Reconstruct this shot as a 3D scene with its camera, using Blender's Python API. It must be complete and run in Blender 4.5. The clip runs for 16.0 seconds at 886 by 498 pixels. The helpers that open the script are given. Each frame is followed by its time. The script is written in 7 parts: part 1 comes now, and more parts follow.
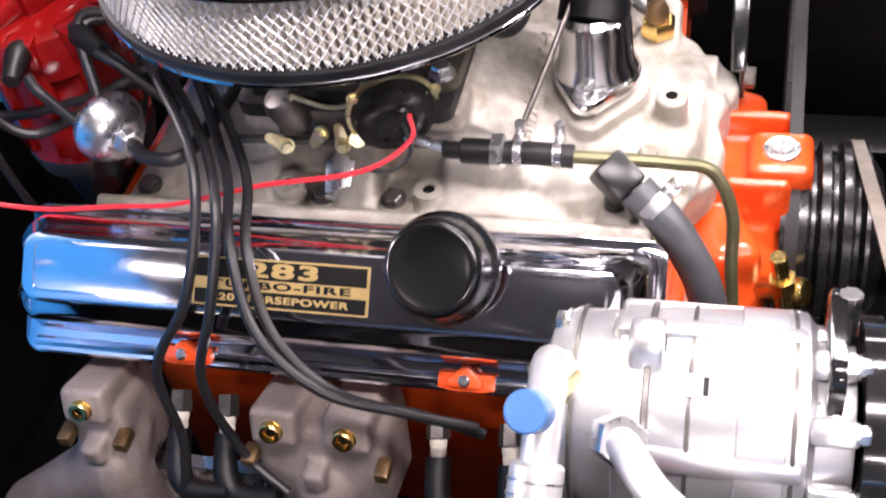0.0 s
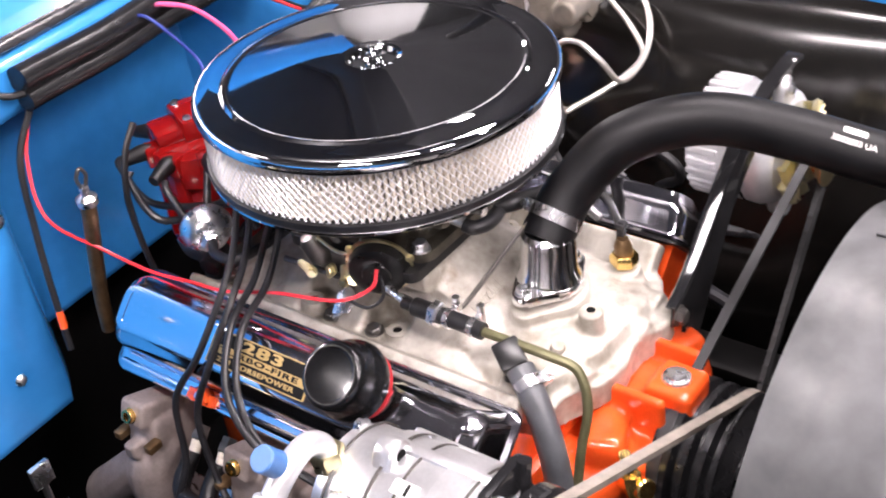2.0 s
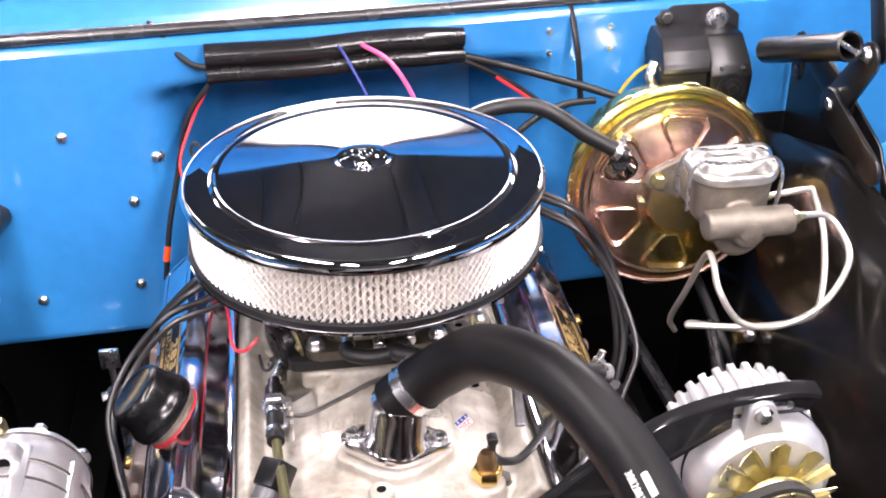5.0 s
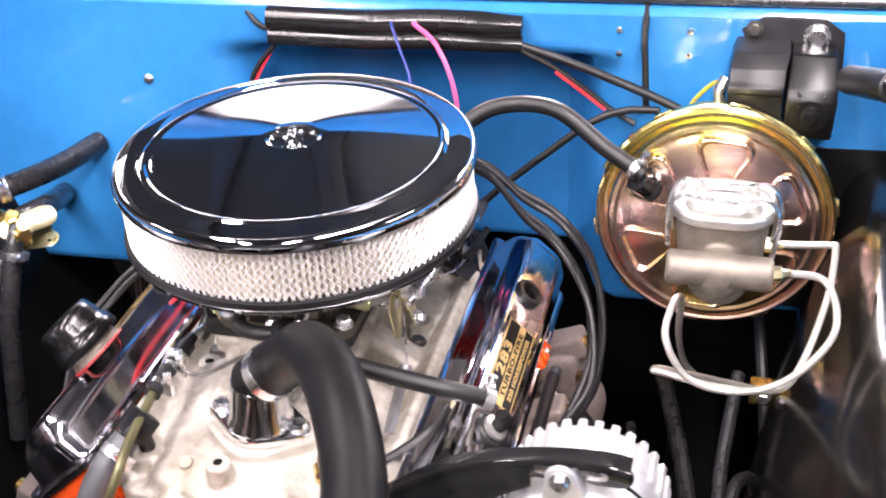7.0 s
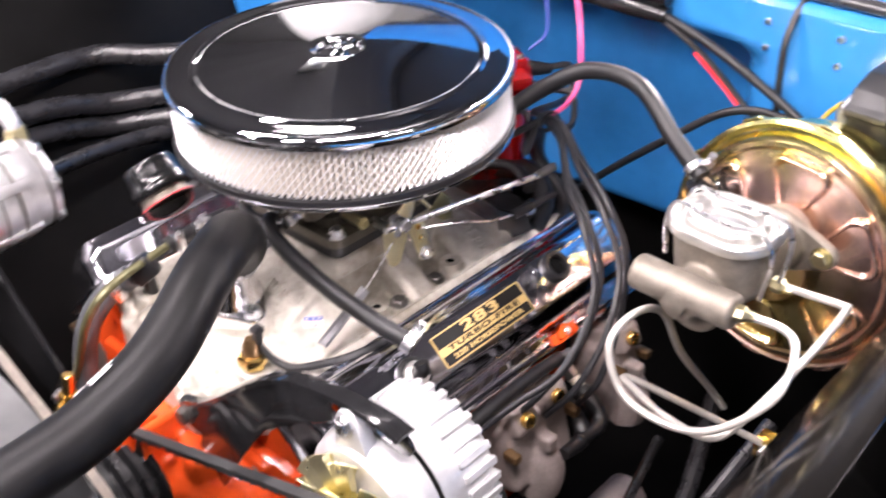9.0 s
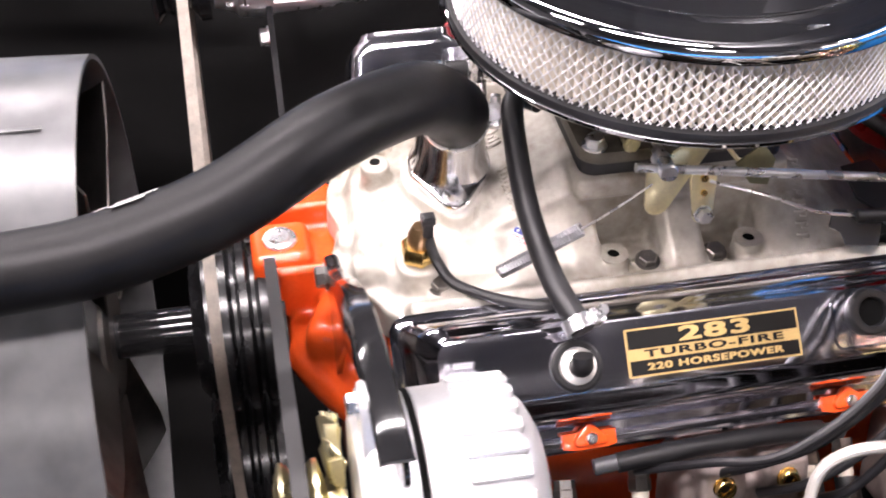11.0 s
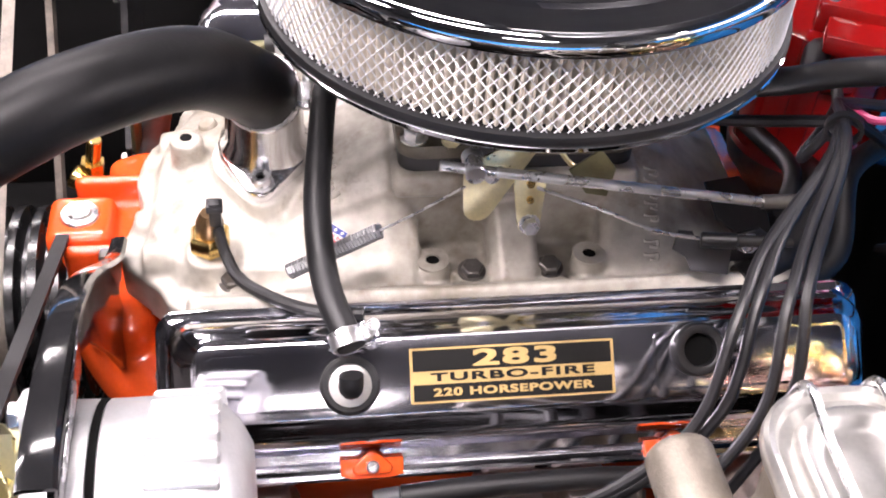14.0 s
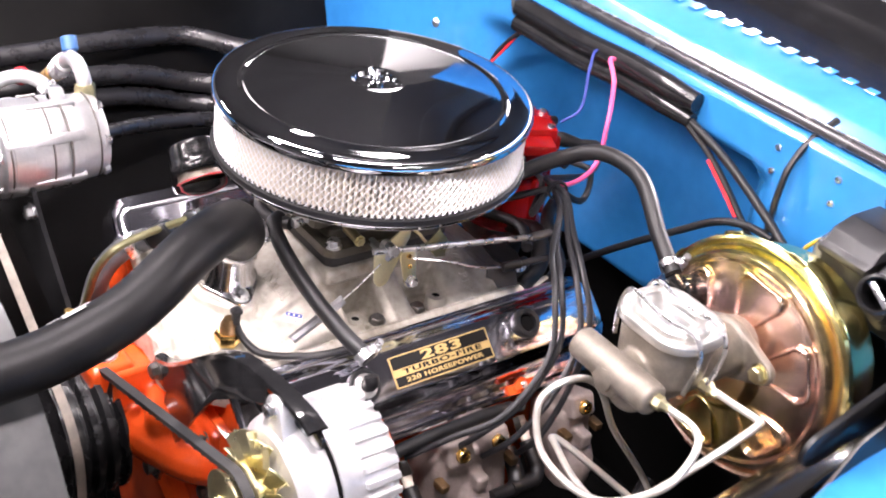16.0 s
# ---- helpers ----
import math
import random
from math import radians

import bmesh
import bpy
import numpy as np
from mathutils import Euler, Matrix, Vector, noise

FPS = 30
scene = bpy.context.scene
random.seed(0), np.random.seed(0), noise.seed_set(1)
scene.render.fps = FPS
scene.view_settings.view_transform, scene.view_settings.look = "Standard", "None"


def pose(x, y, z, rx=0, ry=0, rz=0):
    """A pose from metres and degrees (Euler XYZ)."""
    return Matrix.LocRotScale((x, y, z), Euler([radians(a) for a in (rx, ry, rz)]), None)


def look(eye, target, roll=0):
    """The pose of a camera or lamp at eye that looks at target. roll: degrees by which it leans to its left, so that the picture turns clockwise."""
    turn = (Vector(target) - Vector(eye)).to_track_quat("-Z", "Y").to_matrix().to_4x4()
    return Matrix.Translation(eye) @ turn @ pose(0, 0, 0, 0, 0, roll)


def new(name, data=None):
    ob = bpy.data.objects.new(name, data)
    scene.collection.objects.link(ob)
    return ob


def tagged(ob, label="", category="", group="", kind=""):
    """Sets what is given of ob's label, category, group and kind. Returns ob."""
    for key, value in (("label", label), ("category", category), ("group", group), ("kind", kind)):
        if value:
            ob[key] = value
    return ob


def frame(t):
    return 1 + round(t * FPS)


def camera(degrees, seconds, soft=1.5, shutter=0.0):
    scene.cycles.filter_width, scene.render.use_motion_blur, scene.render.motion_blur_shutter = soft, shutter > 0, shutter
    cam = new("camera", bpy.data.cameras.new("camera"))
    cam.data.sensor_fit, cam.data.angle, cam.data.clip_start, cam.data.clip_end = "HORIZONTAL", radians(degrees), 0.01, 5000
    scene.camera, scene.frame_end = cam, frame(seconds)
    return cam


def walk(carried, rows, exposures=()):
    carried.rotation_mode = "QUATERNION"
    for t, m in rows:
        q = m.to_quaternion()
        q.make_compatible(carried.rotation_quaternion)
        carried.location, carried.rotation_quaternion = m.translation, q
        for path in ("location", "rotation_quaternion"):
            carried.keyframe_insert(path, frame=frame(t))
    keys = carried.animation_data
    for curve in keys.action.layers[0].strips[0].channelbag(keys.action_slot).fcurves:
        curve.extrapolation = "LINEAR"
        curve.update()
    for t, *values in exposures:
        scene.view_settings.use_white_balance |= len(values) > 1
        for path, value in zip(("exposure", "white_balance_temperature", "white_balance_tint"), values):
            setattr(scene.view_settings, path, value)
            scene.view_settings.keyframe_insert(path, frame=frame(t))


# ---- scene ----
cam = camera(41.29, 16.0, soft=1.9, shutter=0.35)
# seconds, eye, target, roll
PATH = [
    (0, (-0.7137, -0.2907, 1.3689), (0.6037, 0.1882, -0.0576), -10.61),
    (0.5, (-0.7336, -0.3555, 1.4200), (0.6256, 0.1932, 0.0593), -11.15),
    (1, (-0.7955, -0.5483, 1.4695), (0.5810, 0.2401, 0.2514), -11.90),
    (1.5, (-0.8223, -0.7055, 1.4979), (0.5087, 0.2656, 0.3642), -10.41),
    (2, (-0.7716, -0.7048, 1.5071), (0.4813, 0.3525, 0.3616), -7.95),
    (2.5, (-0.6926, -0.7928, 1.5169), (0.4013, 0.4497, 0.3947), -6.30),
    (3, (-0.5856, -0.9721, 1.5161), (0.3116, 0.4713, 0.4617), -4.47),
    (3.5, (-0.4819, -0.9950, 1.5101), (0.2493, 0.5298, 0.4423), -2.23),
    (4, (-0.3573, -0.9912, 1.5269), (0.2395, 0.5726, 0.4321), -0.79),
    (4.5, (-0.2136, -1.0072, 1.5299), (0.2022, 0.6219, 0.4469), -1.36),
    (5, (-0.0625, -1.0457, 1.5379), (0.1671, 0.6524, 0.5065), -0.78),
    (5.2, (-0.0180, -1.0620, 1.5393), (0.1288, 0.6508, 0.5172), -1.95),
    (7.3, (0.5155, -0.9613, 1.5287), (-0.0678, 0.6268, 0.4620), -2.80),
    (7.5, (0.5693, -0.9615, 1.5140), (-0.0927, 0.6069, 0.4643), -2.18),
    (8, (0.6274, -0.8747, 1.4992), (-0.1645, 0.6022, 0.4077), -0.43),
    (8.5, (0.7141, -0.8134, 1.5224), (-0.1539, 0.6229, 0.4344), -0.61),
    (9, (0.8592, -0.7246, 1.5022), (-0.3175, 0.4576, 0.3988), -2.51),
    (9.5, (0.9112, -0.6450, 1.4619), (-0.4790, 0.2034, 0.3011), -0.79),
    (9.7, (0.8885, -0.6179, 1.4578), (-0.5112, 0.1485, 0.2522), 0.19),
    (11.8, (0.7055, -0.1908, 1.3476), (-0.7561, -0.0060, -0.0050), 0.74),
    (12, (0.6980, -0.1742, 1.3397), (-0.7658, 0.0302, -0.0077), 0.53),
    (12.5, (0.6809, -0.1678, 1.3350), (-0.7726, 0.0830, -0.0158), 3.62),
    (13, (0.6753, -0.1568, 1.3276), (-0.7734, 0.0996, -0.0271), 4.60),
    (13.5, (0.6718, -0.1529, 1.3283), (-0.7700, 0.0822, -0.0377), 4.05),
    (14, (0.6919, -0.1639, 1.3431), (-0.7447, 0.0912, -0.0248), 4.46),
    (14.5, (0.7658, -0.2239, 1.3979), (-0.7085, 0.1774, 0.1074), 7.43),
    (15, (0.8265, -0.3891, 1.4681), (-0.5970, 0.3135, 0.2515), 10.28),
    (15.5, (0.8999, -0.5310, 1.5195), (-0.4613, 0.4043, 0.3916), 9.23),
    (16, (0.9937, -0.6992, 1.5570), (-0.3095, 0.3923, 0.5033), 8.51),
]
walk(cam, [(t, look(eye, target, roll)) for t, eye, target, roll in PATH],
     [(0, -0.04), (1.5, -0.02), (3, 0.0), (4.5, -0.08), (5.2, -0.05), (7.4, 0.09), (8, 0.11), (9, 0.24), (9.7, 0.26), (11.8, 0.08), (13.5, 0.06), (14.5, 0.10), (15.5, 0.24), (16, 0.28)])
# ---------------------------------------------------------------- light: assumed ceiling tubes, all out of view
world = bpy.data.worlds.new("garage_air")
scene.world = world
world.use_nodes = True
world.node_tree.nodes["Background"].inputs["Color"].default_value = (0.9, 0.95, 1.0, 1)
world.node_tree.nodes["Background"].inputs["Strength"].default_value = 0.004


def assumed_lamp(x, y, z, sx, sy, watts):
    li = bpy.data.lights.new("assumed_tube_light", "AREA")
    li.shape, li.size, li.size_y, li.energy = "RECTANGLE", sx, sy, watts
    li.color = (1.0, 0.886, 0.918)
    ob = new("assumed_tube_light", li)
    ob.location = (x, y, z)
    return ob


# unseen lamps: the rear three brighten far wall and cowl, side ones the flanks
TUBES = [(-0.75, -0.62, 60), (0.75, -0.62, 72), (-0.55, -2.3, 82), (0.55, -2.3, 82), (-2.15, 2.15, 9), (-3.4, -1.4, 110), (3.4, -0.5, 45), (-2.0, 3.5, 200), (0.0, 3.6, 800), (2.4, 3.3, 260)]
for tx, ty, watts in TUBES:
    assumed_lamp(tx, ty, 2.60, 0.22, 1.25, watts)

# ---------------------------------------------------------------- materials
def mat(name, color, rough=0.5, metal=0.0, coat=0.0, vary=0.12, scale=40.0, bump=0.0, bump_scale=300.0,
        rough_vary=0.12, color2=None, trans=0.0, spec=0.5):
    """A procedural surface: two scales of colour variation, uneven gloss, fine relief."""
    m = bpy.data.materials.new(name)
    m.use_nodes = True
    nt = m.node_tree
    N, L = nt.nodes, nt.links
    b = N["Principled BSDF"]
    b.inputs["Metallic"].default_value = metal
    b.inputs["Coat Weight"].default_value = coat
    b.inputs["Coat Roughness"].default_value = 0.05
    b.inputs["Specular IOR Level"].default_value = spec
    b.inputs["Transmission Weight"].default_value = trans
    tc = N.new("ShaderNodeTexCoord")
    big = N.new("ShaderNodeTexNoise")
    big.inputs["Scale"].default_value = scale
    big.inputs["Detail"].default_value = 5
    fine = N.new("ShaderNodeTexNoise")
    fine.inputs["Scale"].default_value = scale * 9
    fine.inputs["Detail"].default_value = 3
    L.new(tc.outputs["Object"], big.inputs["Vector"])
    L.new(tc.outputs["Object"], fine.inputs["Vector"])
    ramp = N.new("ShaderNodeValToRGB")
    c = Vector(color[:3])
    lo = c * (1 - vary)
    hi = Vector(color2[:3]) if color2 else c * (1 + vary)
    ramp.color_ramp.elements[0].position, ramp.color_ramp.elements[1].position = 0.3, 0.7
    ramp.color_ramp.elements[0].color, ramp.color_ramp.elements[1].color = (*lo, 1), (*[min(v, 1) for v in hi], 1)
    mix = N.new("ShaderNodeMath")
    mix.operation = "MULTIPLY_ADD"
    L.new(fine.outputs["Fac"], mix.inputs[0])
    mix.inputs[1].default_value = 0.35
    sub = N.new("ShaderNodeMath")
    sub.operation = "MULTIPLY_ADD"
    L.new(big.outputs["Fac"], sub.inputs[0])
    sub.inputs[1].default_value, sub.inputs[2].default_value = 0.9, -0.12
    L.new(sub.outputs[0], mix.inputs[2])
    L.new(mix.outputs[0], ramp.inputs["Fac"])
    L.new(ramp.outputs["Color"], b.inputs["Base Color"])
    rr = N.new("ShaderNodeMapRange")
    rr.inputs["From Min"].default_value, rr.inputs["From Max"].default_value = 0.3, 0.7
    rr.inputs["To Min"].default_value = max(0.0, rough - rough_vary * rough)
    rr.inputs["To Max"].default_value = min(1.0, rough + rough_vary * rough)
    L.new(big.outputs["Fac"], rr.inputs["Value"])
    L.new(rr.outputs[0], b.inputs["Roughness"])
    if bump:
        bt = N.new("ShaderNodeTexNoise")
        bt.inputs["Scale"].default_value = bump_scale
        bt.inputs["Detail"].default_value = 4
        L.new(tc.outputs["Object"], bt.inputs["Vector"])
        bn = N.new("ShaderNodeBump")
        bn.inputs["Strength"].default_value = bump
        bn.inputs["Distance"].default_value = 0.001
        L.new(bt.outputs["Fac"], bn.inputs["Height"])
        L.new(bn.outputs["Normal"], b.inputs["Normal"])
    return m


def zinc(name):
    """Yellow zinc plating: gold that turns pink and green in patches."""
    m = bpy.data.materials.new(name)
    m.use_nodes = True
    N, L = m.node_tree.nodes, m.node_tree.links
    b = N["Principled BSDF"]
    b.inputs["Metallic"].default_value = 1.0
    b.inputs["Roughness"].default_value = 0.23
    tc = N.new("ShaderNodeTexCoord")
    n = N.new("ShaderNodeTexNoise")
    n.inputs["Scale"].default_value, n.inputs["Detail"].default_value = 13.0, 3
    n.inputs["Distortion"].default_value = 1.2
    L.new(tc.outputs["Object"], n.inputs["Vector"])
    r = N.new("ShaderNodeValToRGB")
    els = r.color_ramp.elements
    els[0].position, els[0].color = 0.10, (0.66, 0.60, 0.24, 1)
    els[1].position, els[1].color = 0.95, (0.78, 0.62, 0.26, 1)
    for p, col in ((0.30, (0.86, 0.66, 0.30, 1)), (0.45, (0.90, 0.64, 0.46, 1)), (0.58, (0.90, 0.62, 0.56, 1)), (0.70, (0.90, 0.66, 0.46, 1)), (0.80, (0.84, 0.68, 0.30, 1)), (0.88, (0.68, 0.66, 0.28, 1))):
        e = els.new(p)
        e.color = col
    # the plating thickens from the hub to the rim, pinkest across the upper face
    d = N.new("ShaderNodeVectorMath")
    d.operation = "DISTANCE"
    d.inputs[1].default_value = (0.405, 0.23, 0.790)
    L.new(tc.outputs["Object"], d.inputs[0])
    k = N.new("ShaderNodeMath")
    k.operation = "MULTIPLY_ADD"
    k.inputs[1].default_value, k.inputs[2].default_value = 5.1, -0.24
    L.new(d.outputs["Value"], k.inputs[0])
    q = N.new("ShaderNodeMath")
    q.operation = "MULTIPLY_ADD"
    q.inputs[1].default_value = 0.55
    L.new(n.outputs["Fac"], q.inputs[0])
    L.new(k.outputs["Value"], q.inputs[2])
    L.new(q.outputs["Value"], r.inputs["Fac"])
    L.new(r.outputs["Color"], b.inputs["Base Color"])
    f = N.new("ShaderNodeTexNoise")
    f.inputs["Scale"].default_value = 180
    L.new(tc.outputs["Object"], f.inputs["Vector"])
    bn = N.new("ShaderNodeBump")
    bn.inputs["Strength"].default_value, bn.inputs["Distance"].default_value = 0.12, 0.001
    L.new(f.outputs["Fac"], bn.inputs["Height"])
    L.new(bn.outputs["Normal"], b.inputs["Normal"])
    return m


CHROME = mat("chrome", (0.86, 0.87, 0.89), 0.035, 1.0, vary=0.02, scale=14, rough_vary=0.5, bump=0.015, bump_scale=60)
COVER_CHROME = mat("cover_chrome", (0.84, 0.83, 0.90), 0.105, 1.0, vary=0.03, scale=14, rough_vary=0.5, bump=0.03, bump_scale=60)
CHROME_LID = mat("lid_chrome", (0.80, 0.81, 0.84), 0.03, 1.0, vary=0.02, scale=10, rough_vary=0.4, bump=0.01, bump_scale=40)


def spun(m, amount):
    """Turns a polished metal into one spun round the upright axis, whose highlights spread along the radius."""
    N, L = m.node_tree.nodes, m.node_tree.links
    t = N.new("ShaderNodeTangent")
    t.direction_type, t.axis = "RADIAL", "Z"
    b = N["Principled BSDF"]
    b.inputs["Anisotropic"].default_value = amount
    L.new(t.outputs["Tangent"], b.inputs["Tangent"])
    return m


SPUN_LID = spun(mat("spun_chrome", (0.80, 0.81, 0.84), 0.04, 1.0, vary=0.02, scale=10, rough_vary=0.3), 0.75)
STEEL = mat("zinc_steel", (0.806, 0.806, 0.819), 0.28, 1.0, vary=0.1, scale=80)
SPRING_GREY = mat("spring_steel", (0.33, 0.33, 0.34), 0.42, 0.8, vary=0.15, scale=90)
DARK_STEEL = mat("dark_steel", (0.16, 0.15, 0.14), 0.42, 0.9, vary=0.25, scale=60)
ALUMINIUM = mat("bare_aluminium", (0.62, 0.62, 0.63), 0.40, 0.65, vary=0.10, scale=50, bump=0.12, bump_scale=700)
def stain(m, color, scale, lo, hi):
    """Lays irregular stains of that colour over a material."""
    N, L = m.node_tree.nodes, m.node_tree.links
    b = N["Principled BSDF"]
    old = b.inputs["Base Color"].links[0].from_socket
    tc = N.new("ShaderNodeTexCoord")
    n = N.new("ShaderNodeTexNoise")
    n.inputs["Scale"].default_value, n.inputs["Detail"].default_value, n.inputs["Roughness"].default_value = scale, 6, 0.65
    L.new(tc.outputs["Object"], n.inputs["Vector"])
    r = N.new("ShaderNodeMapRange")
    r.inputs["From Min"].default_value, r.inputs["From Max"].default_value = lo, hi
    L.new(n.outputs["Fac"], r.inputs["Value"])
    x = N.new("ShaderNodeMix")
    x.data_type = "RGBA"
    x.inputs[7].default_value = (*color, 1)
    L.new(r.outputs["Result"], x.inputs[0])
    L.new(old, x.inputs[6])
    L.new(x.outputs[2], b.inputs["Base Color"])
    return m


CAST = mat("cast_aluminium", (0.335, 0.295, 0.232), 0.46, 0.25, vary=0.38, scale=9, bump=0.22, bump_scale=900, color2=(0.601, 0.572, 0.512))
ORANGE = mat("engine_orange", (0.86, 0.085, 0.014), 0.22, 0.0, coat=0.6, vary=0.12, scale=30, bump=0.14, bump_scale=260, color2=(0.90, 0.11, 0.019))
stain(CAST, (0.13, 0.085, 0.045), 26, 0.56, 0.82)
EXHAUST = mat("exhaust_cast", (0.266, 0.217, 0.203), 0.55, 0.3, vary=0.2, scale=28, bump=0.35, bump_scale=800, color2=(0.35, 0.294, 0.273))
RUBBER = mat("black_rubber", (0.007, 0.007, 0.008), 0.46, vary=0.3, scale=40, bump=0.06, bump_scale=500)
SEAL = mat("cowl_rubber", (0.030, 0.030, 0.033), 0.26, vary=0.3, scale=30, bump=0.04, bump_scale=300, spec=0.7)
HOSE = mat("moulded_hose", (0.0045, 0.0045, 0.005), 0.46, vary=0.4, scale=24, bump=0.12, bump_scale=420, spec=0.22)
HEATER = mat("heater_rubber", (0.016, 0.016, 0.018), 0.28, vary=0.3, scale=40, bump=0.06, bump_scale=300)
BRAID = mat("braided_hose", (0.063, 0.0644, 0.07), 0.38, vary=0.35, scale=160, bump=0.3, bump_scale=900)
GREY_HOSE = mat("grey_hose", (0.063, 0.066, 0.072), 0.42, vary=0.2, scale=60)
WIRE = mat("plug_wire_grey", (0.013, 0.013, 0.015), 0.38, vary=0.2, scale=60)
BLACK = mat("black_gloss", (0.012, 0.012, 0.013), 0.12, vary=0.3, scale=30, coat=0.5, bump=0.05, bump_scale=120)
PULLEY = mat("pulley_black", (0.011, 0.011, 0.012), 0.27, vary=0.3, scale=30, coat=0.15, bump=0.05, bump_scale=120)
SATIN = mat("black_satin", (0.006, 0.006, 0.0065), 0.33, vary=0.3, scale=20, bump=0.06, bump_scale=160)
FENDER_BLACK = mat("fender_black", (0.006, 0.0055, 0.005), 0.17, vary=0.3, scale=8, bump=0.12, bump_scale=9, spec=0.5)
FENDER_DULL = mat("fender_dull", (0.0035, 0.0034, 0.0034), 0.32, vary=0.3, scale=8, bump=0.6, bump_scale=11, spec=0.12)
PLASTIC = mat("black_plastic", (0.02, 0.02, 0.022), 0.38, vary=0.2, scale=50)
BLUE = mat("blue_paint", (0.030, 0.210, 0.55), 0.20, vary=0.10, scale=5, coat=1.0, bump=0.22, bump_scale=9, color2=(0.038, 0.255, 0.63))
SHROUD = mat("dusty_shroud", (0.070, 0.071, 0.073), 0.33, vary=0.35, scale=4, bump=0.03, bump_scale=400, color2=(0.150, 0.152, 0.156))
RED = mat("red_cap", (0.24, 0.005, 0.005), 0.15, vary=0.1, scale=40, coat=0.15, spec=0.5)
RED_WIRE = mat("red_wire", (0.75, 0.03, 0.045), 0.35, vary=0.1, scale=60)
PINK_WIRE = mat("pink_wire", (0.80, 0.10, 0.28), 0.35, vary=0.1, scale=60)
BLUE_WIRE = mat("blue_wire", (0.03, 0.05, 0.28), 0.4, vary=0.1, scale=60)
YELLOW_WIRE = mat("yellow_wire", (0.55, 0.40, 0.03), 0.4, vary=0.1, scale=60)
BRASS = mat("brass", (0.858, 0.605, 0.22), 0.24, 1.0, vary=0.12, scale=90)
GOLD_ZINC = mat("gold_zinc", (0.80, 0.73, 0.45), 0.30, 1.0, vary=0.15, scale=50)
OLIVE = mat("olive_tube", (0.13, 0.124, 0.065), 0.38, 0.6, vary=0.2, scale=60)
BOOSTER = zinc("yellow_zinc")
MC_CAST = mat("brake_casting", (0.205, 0.178, 0.145), 0.44, 0.5, vary=0.18, scale=60, bump=0.45, bump_scale=1100, color2=(0.27, 0.24, 0.20))
BRONZE = mat("bronze_tube", (0.208, 0.13, 0.065), 0.38, 0.8, vary=0.3, scale=50)
PAPER = mat("filter_paper", (0.70, 0.64, 0.55), 0.85, vary=0.08, scale=60)
MESHWIRE = mat("galvanised_mesh", (0.80, 0.80, 0.82), 0.36, 0.85, vary=0.05, scale=80)
DECAL_BLACK = mat("decal_black", (0.006, 0.0055, 0.005), 0.45, vary=0.2, scale=80, spec=0.25)
DECAL_GOLD = mat("decal_gold", (0.58, 0.41, 0.17), 0.38, 0.4, vary=0.08, scale=80)
WHITE_INK = mat("white_ink", (0.72, 0.72, 0.70), 0.6, vary=0.15, scale=300)
BELT = mat("drive_belt", (0.022, 0.022, 0.023), 0.65, vary=0.3, scale=60)
BELT_DUSTY = mat("dusty_belt", (0.21, 0.182, 0.154), 0.7, vary=0.3, scale=60)
BLUE_PLASTIC = mat("blue_cap", (0.055, 0.15, 0.36), 0.4, vary=0.1, scale=60)
TAPE = mat("vinyl_tape", (0.012, 0.012, 0.013), 0.2, vary=0.3, scale=60, bump=0.25, bump_scale=90)
HOLE = mat("hole_dark", (0.003, 0.003, 0.003), 0.8, vary=0.2, scale=60, spec=0.1)
CONCRETE = mat("concrete", (0.09, 0.088, 0.085), 0.6, vary=0.2, scale=3, bump=0.1, bump_scale=80)
# surround tones set by what the chrome should mirror: white behind, dark elsewhere
WALL = mat("pale_surround", (0.75, 0.75, 0.74), 0.8, vary=0.05, scale=2)
CEIL = mat("dark_surround_ceiling", (0.035, 0.035, 0.04), 0.8, vary=0.05, scale=2)
DARK_WALL = mat("dark_surround", (0.022, 0.022, 0.024), 0.8, vary=0.1, scale=2)
POLISHED = mat("polished_aluminium", (0.873, 0.873, 0.897), 0.16, 1.0, vary=0.05, scale=30, bump=0.03, bump_scale=90)
CAP_BLACK = mat("cap_black", (0.005, 0.005, 0.0055), 0.20, vary=0.3, scale=30, bump=0.03, bump_scale=200)
CHOKE_BLACK = mat("choke_black", (0.005, 0.005, 0.005), 0.30, vary=0.3, scale=90, bump=0.06, bump_scale=300, spec=0.3)
TANK_BLACK = mat("tank_black", (0.008, 0.008, 0.009), 0.13, vary=0.3, scale=30, coat=0.6, bump=0.9, bump_scale=55)
COMPRESSOR = mat("compressor_alloy", (0.704, 0.704, 0.716), 0.33, 0.85, vary=0.12, scale=30, bump=0.10, bump_scale=700)
LID_ZINC = mat("lid_zinc", (0.645, 0.634, 0.603), 0.34, 0.9, vary=0.12, scale=50)
SEAL_RED = mat("red_seal", (0.35, 0.015, 0.02), 0.4, vary=0.1, scale=60)
CARB = mat("carburettor_zinc", (0.115, 0.105, 0.085), 0.34, 0.75, vary=0.25, scale=60, bump=0.15, bump_scale=600)
HOODPAINT = mat("hood_underside", (0.012, 0.012, 0.014), 0.35, vary=0.3, scale=6)


def lamp_mat(name, strength):
    m = bpy.data.materials.new(name)
    m.use_nodes = True
    b = m.node_tree.nodes["Principled BSDF"]
    b.inputs["Base Color"].default_value = (0.9, 0.9, 0.9, 1)
    b.inputs["Emission Color"].default_value = (1.0, 0.98, 0.95, 1)
    b.inputs["Emission Strength"].default_value = strength
    return m


TUBE_GLOW = lamp_mat("lamp_tube", 9.0)
# ---------------------------------------------------------------- building tools
def V(*a):
    return Vector(a)


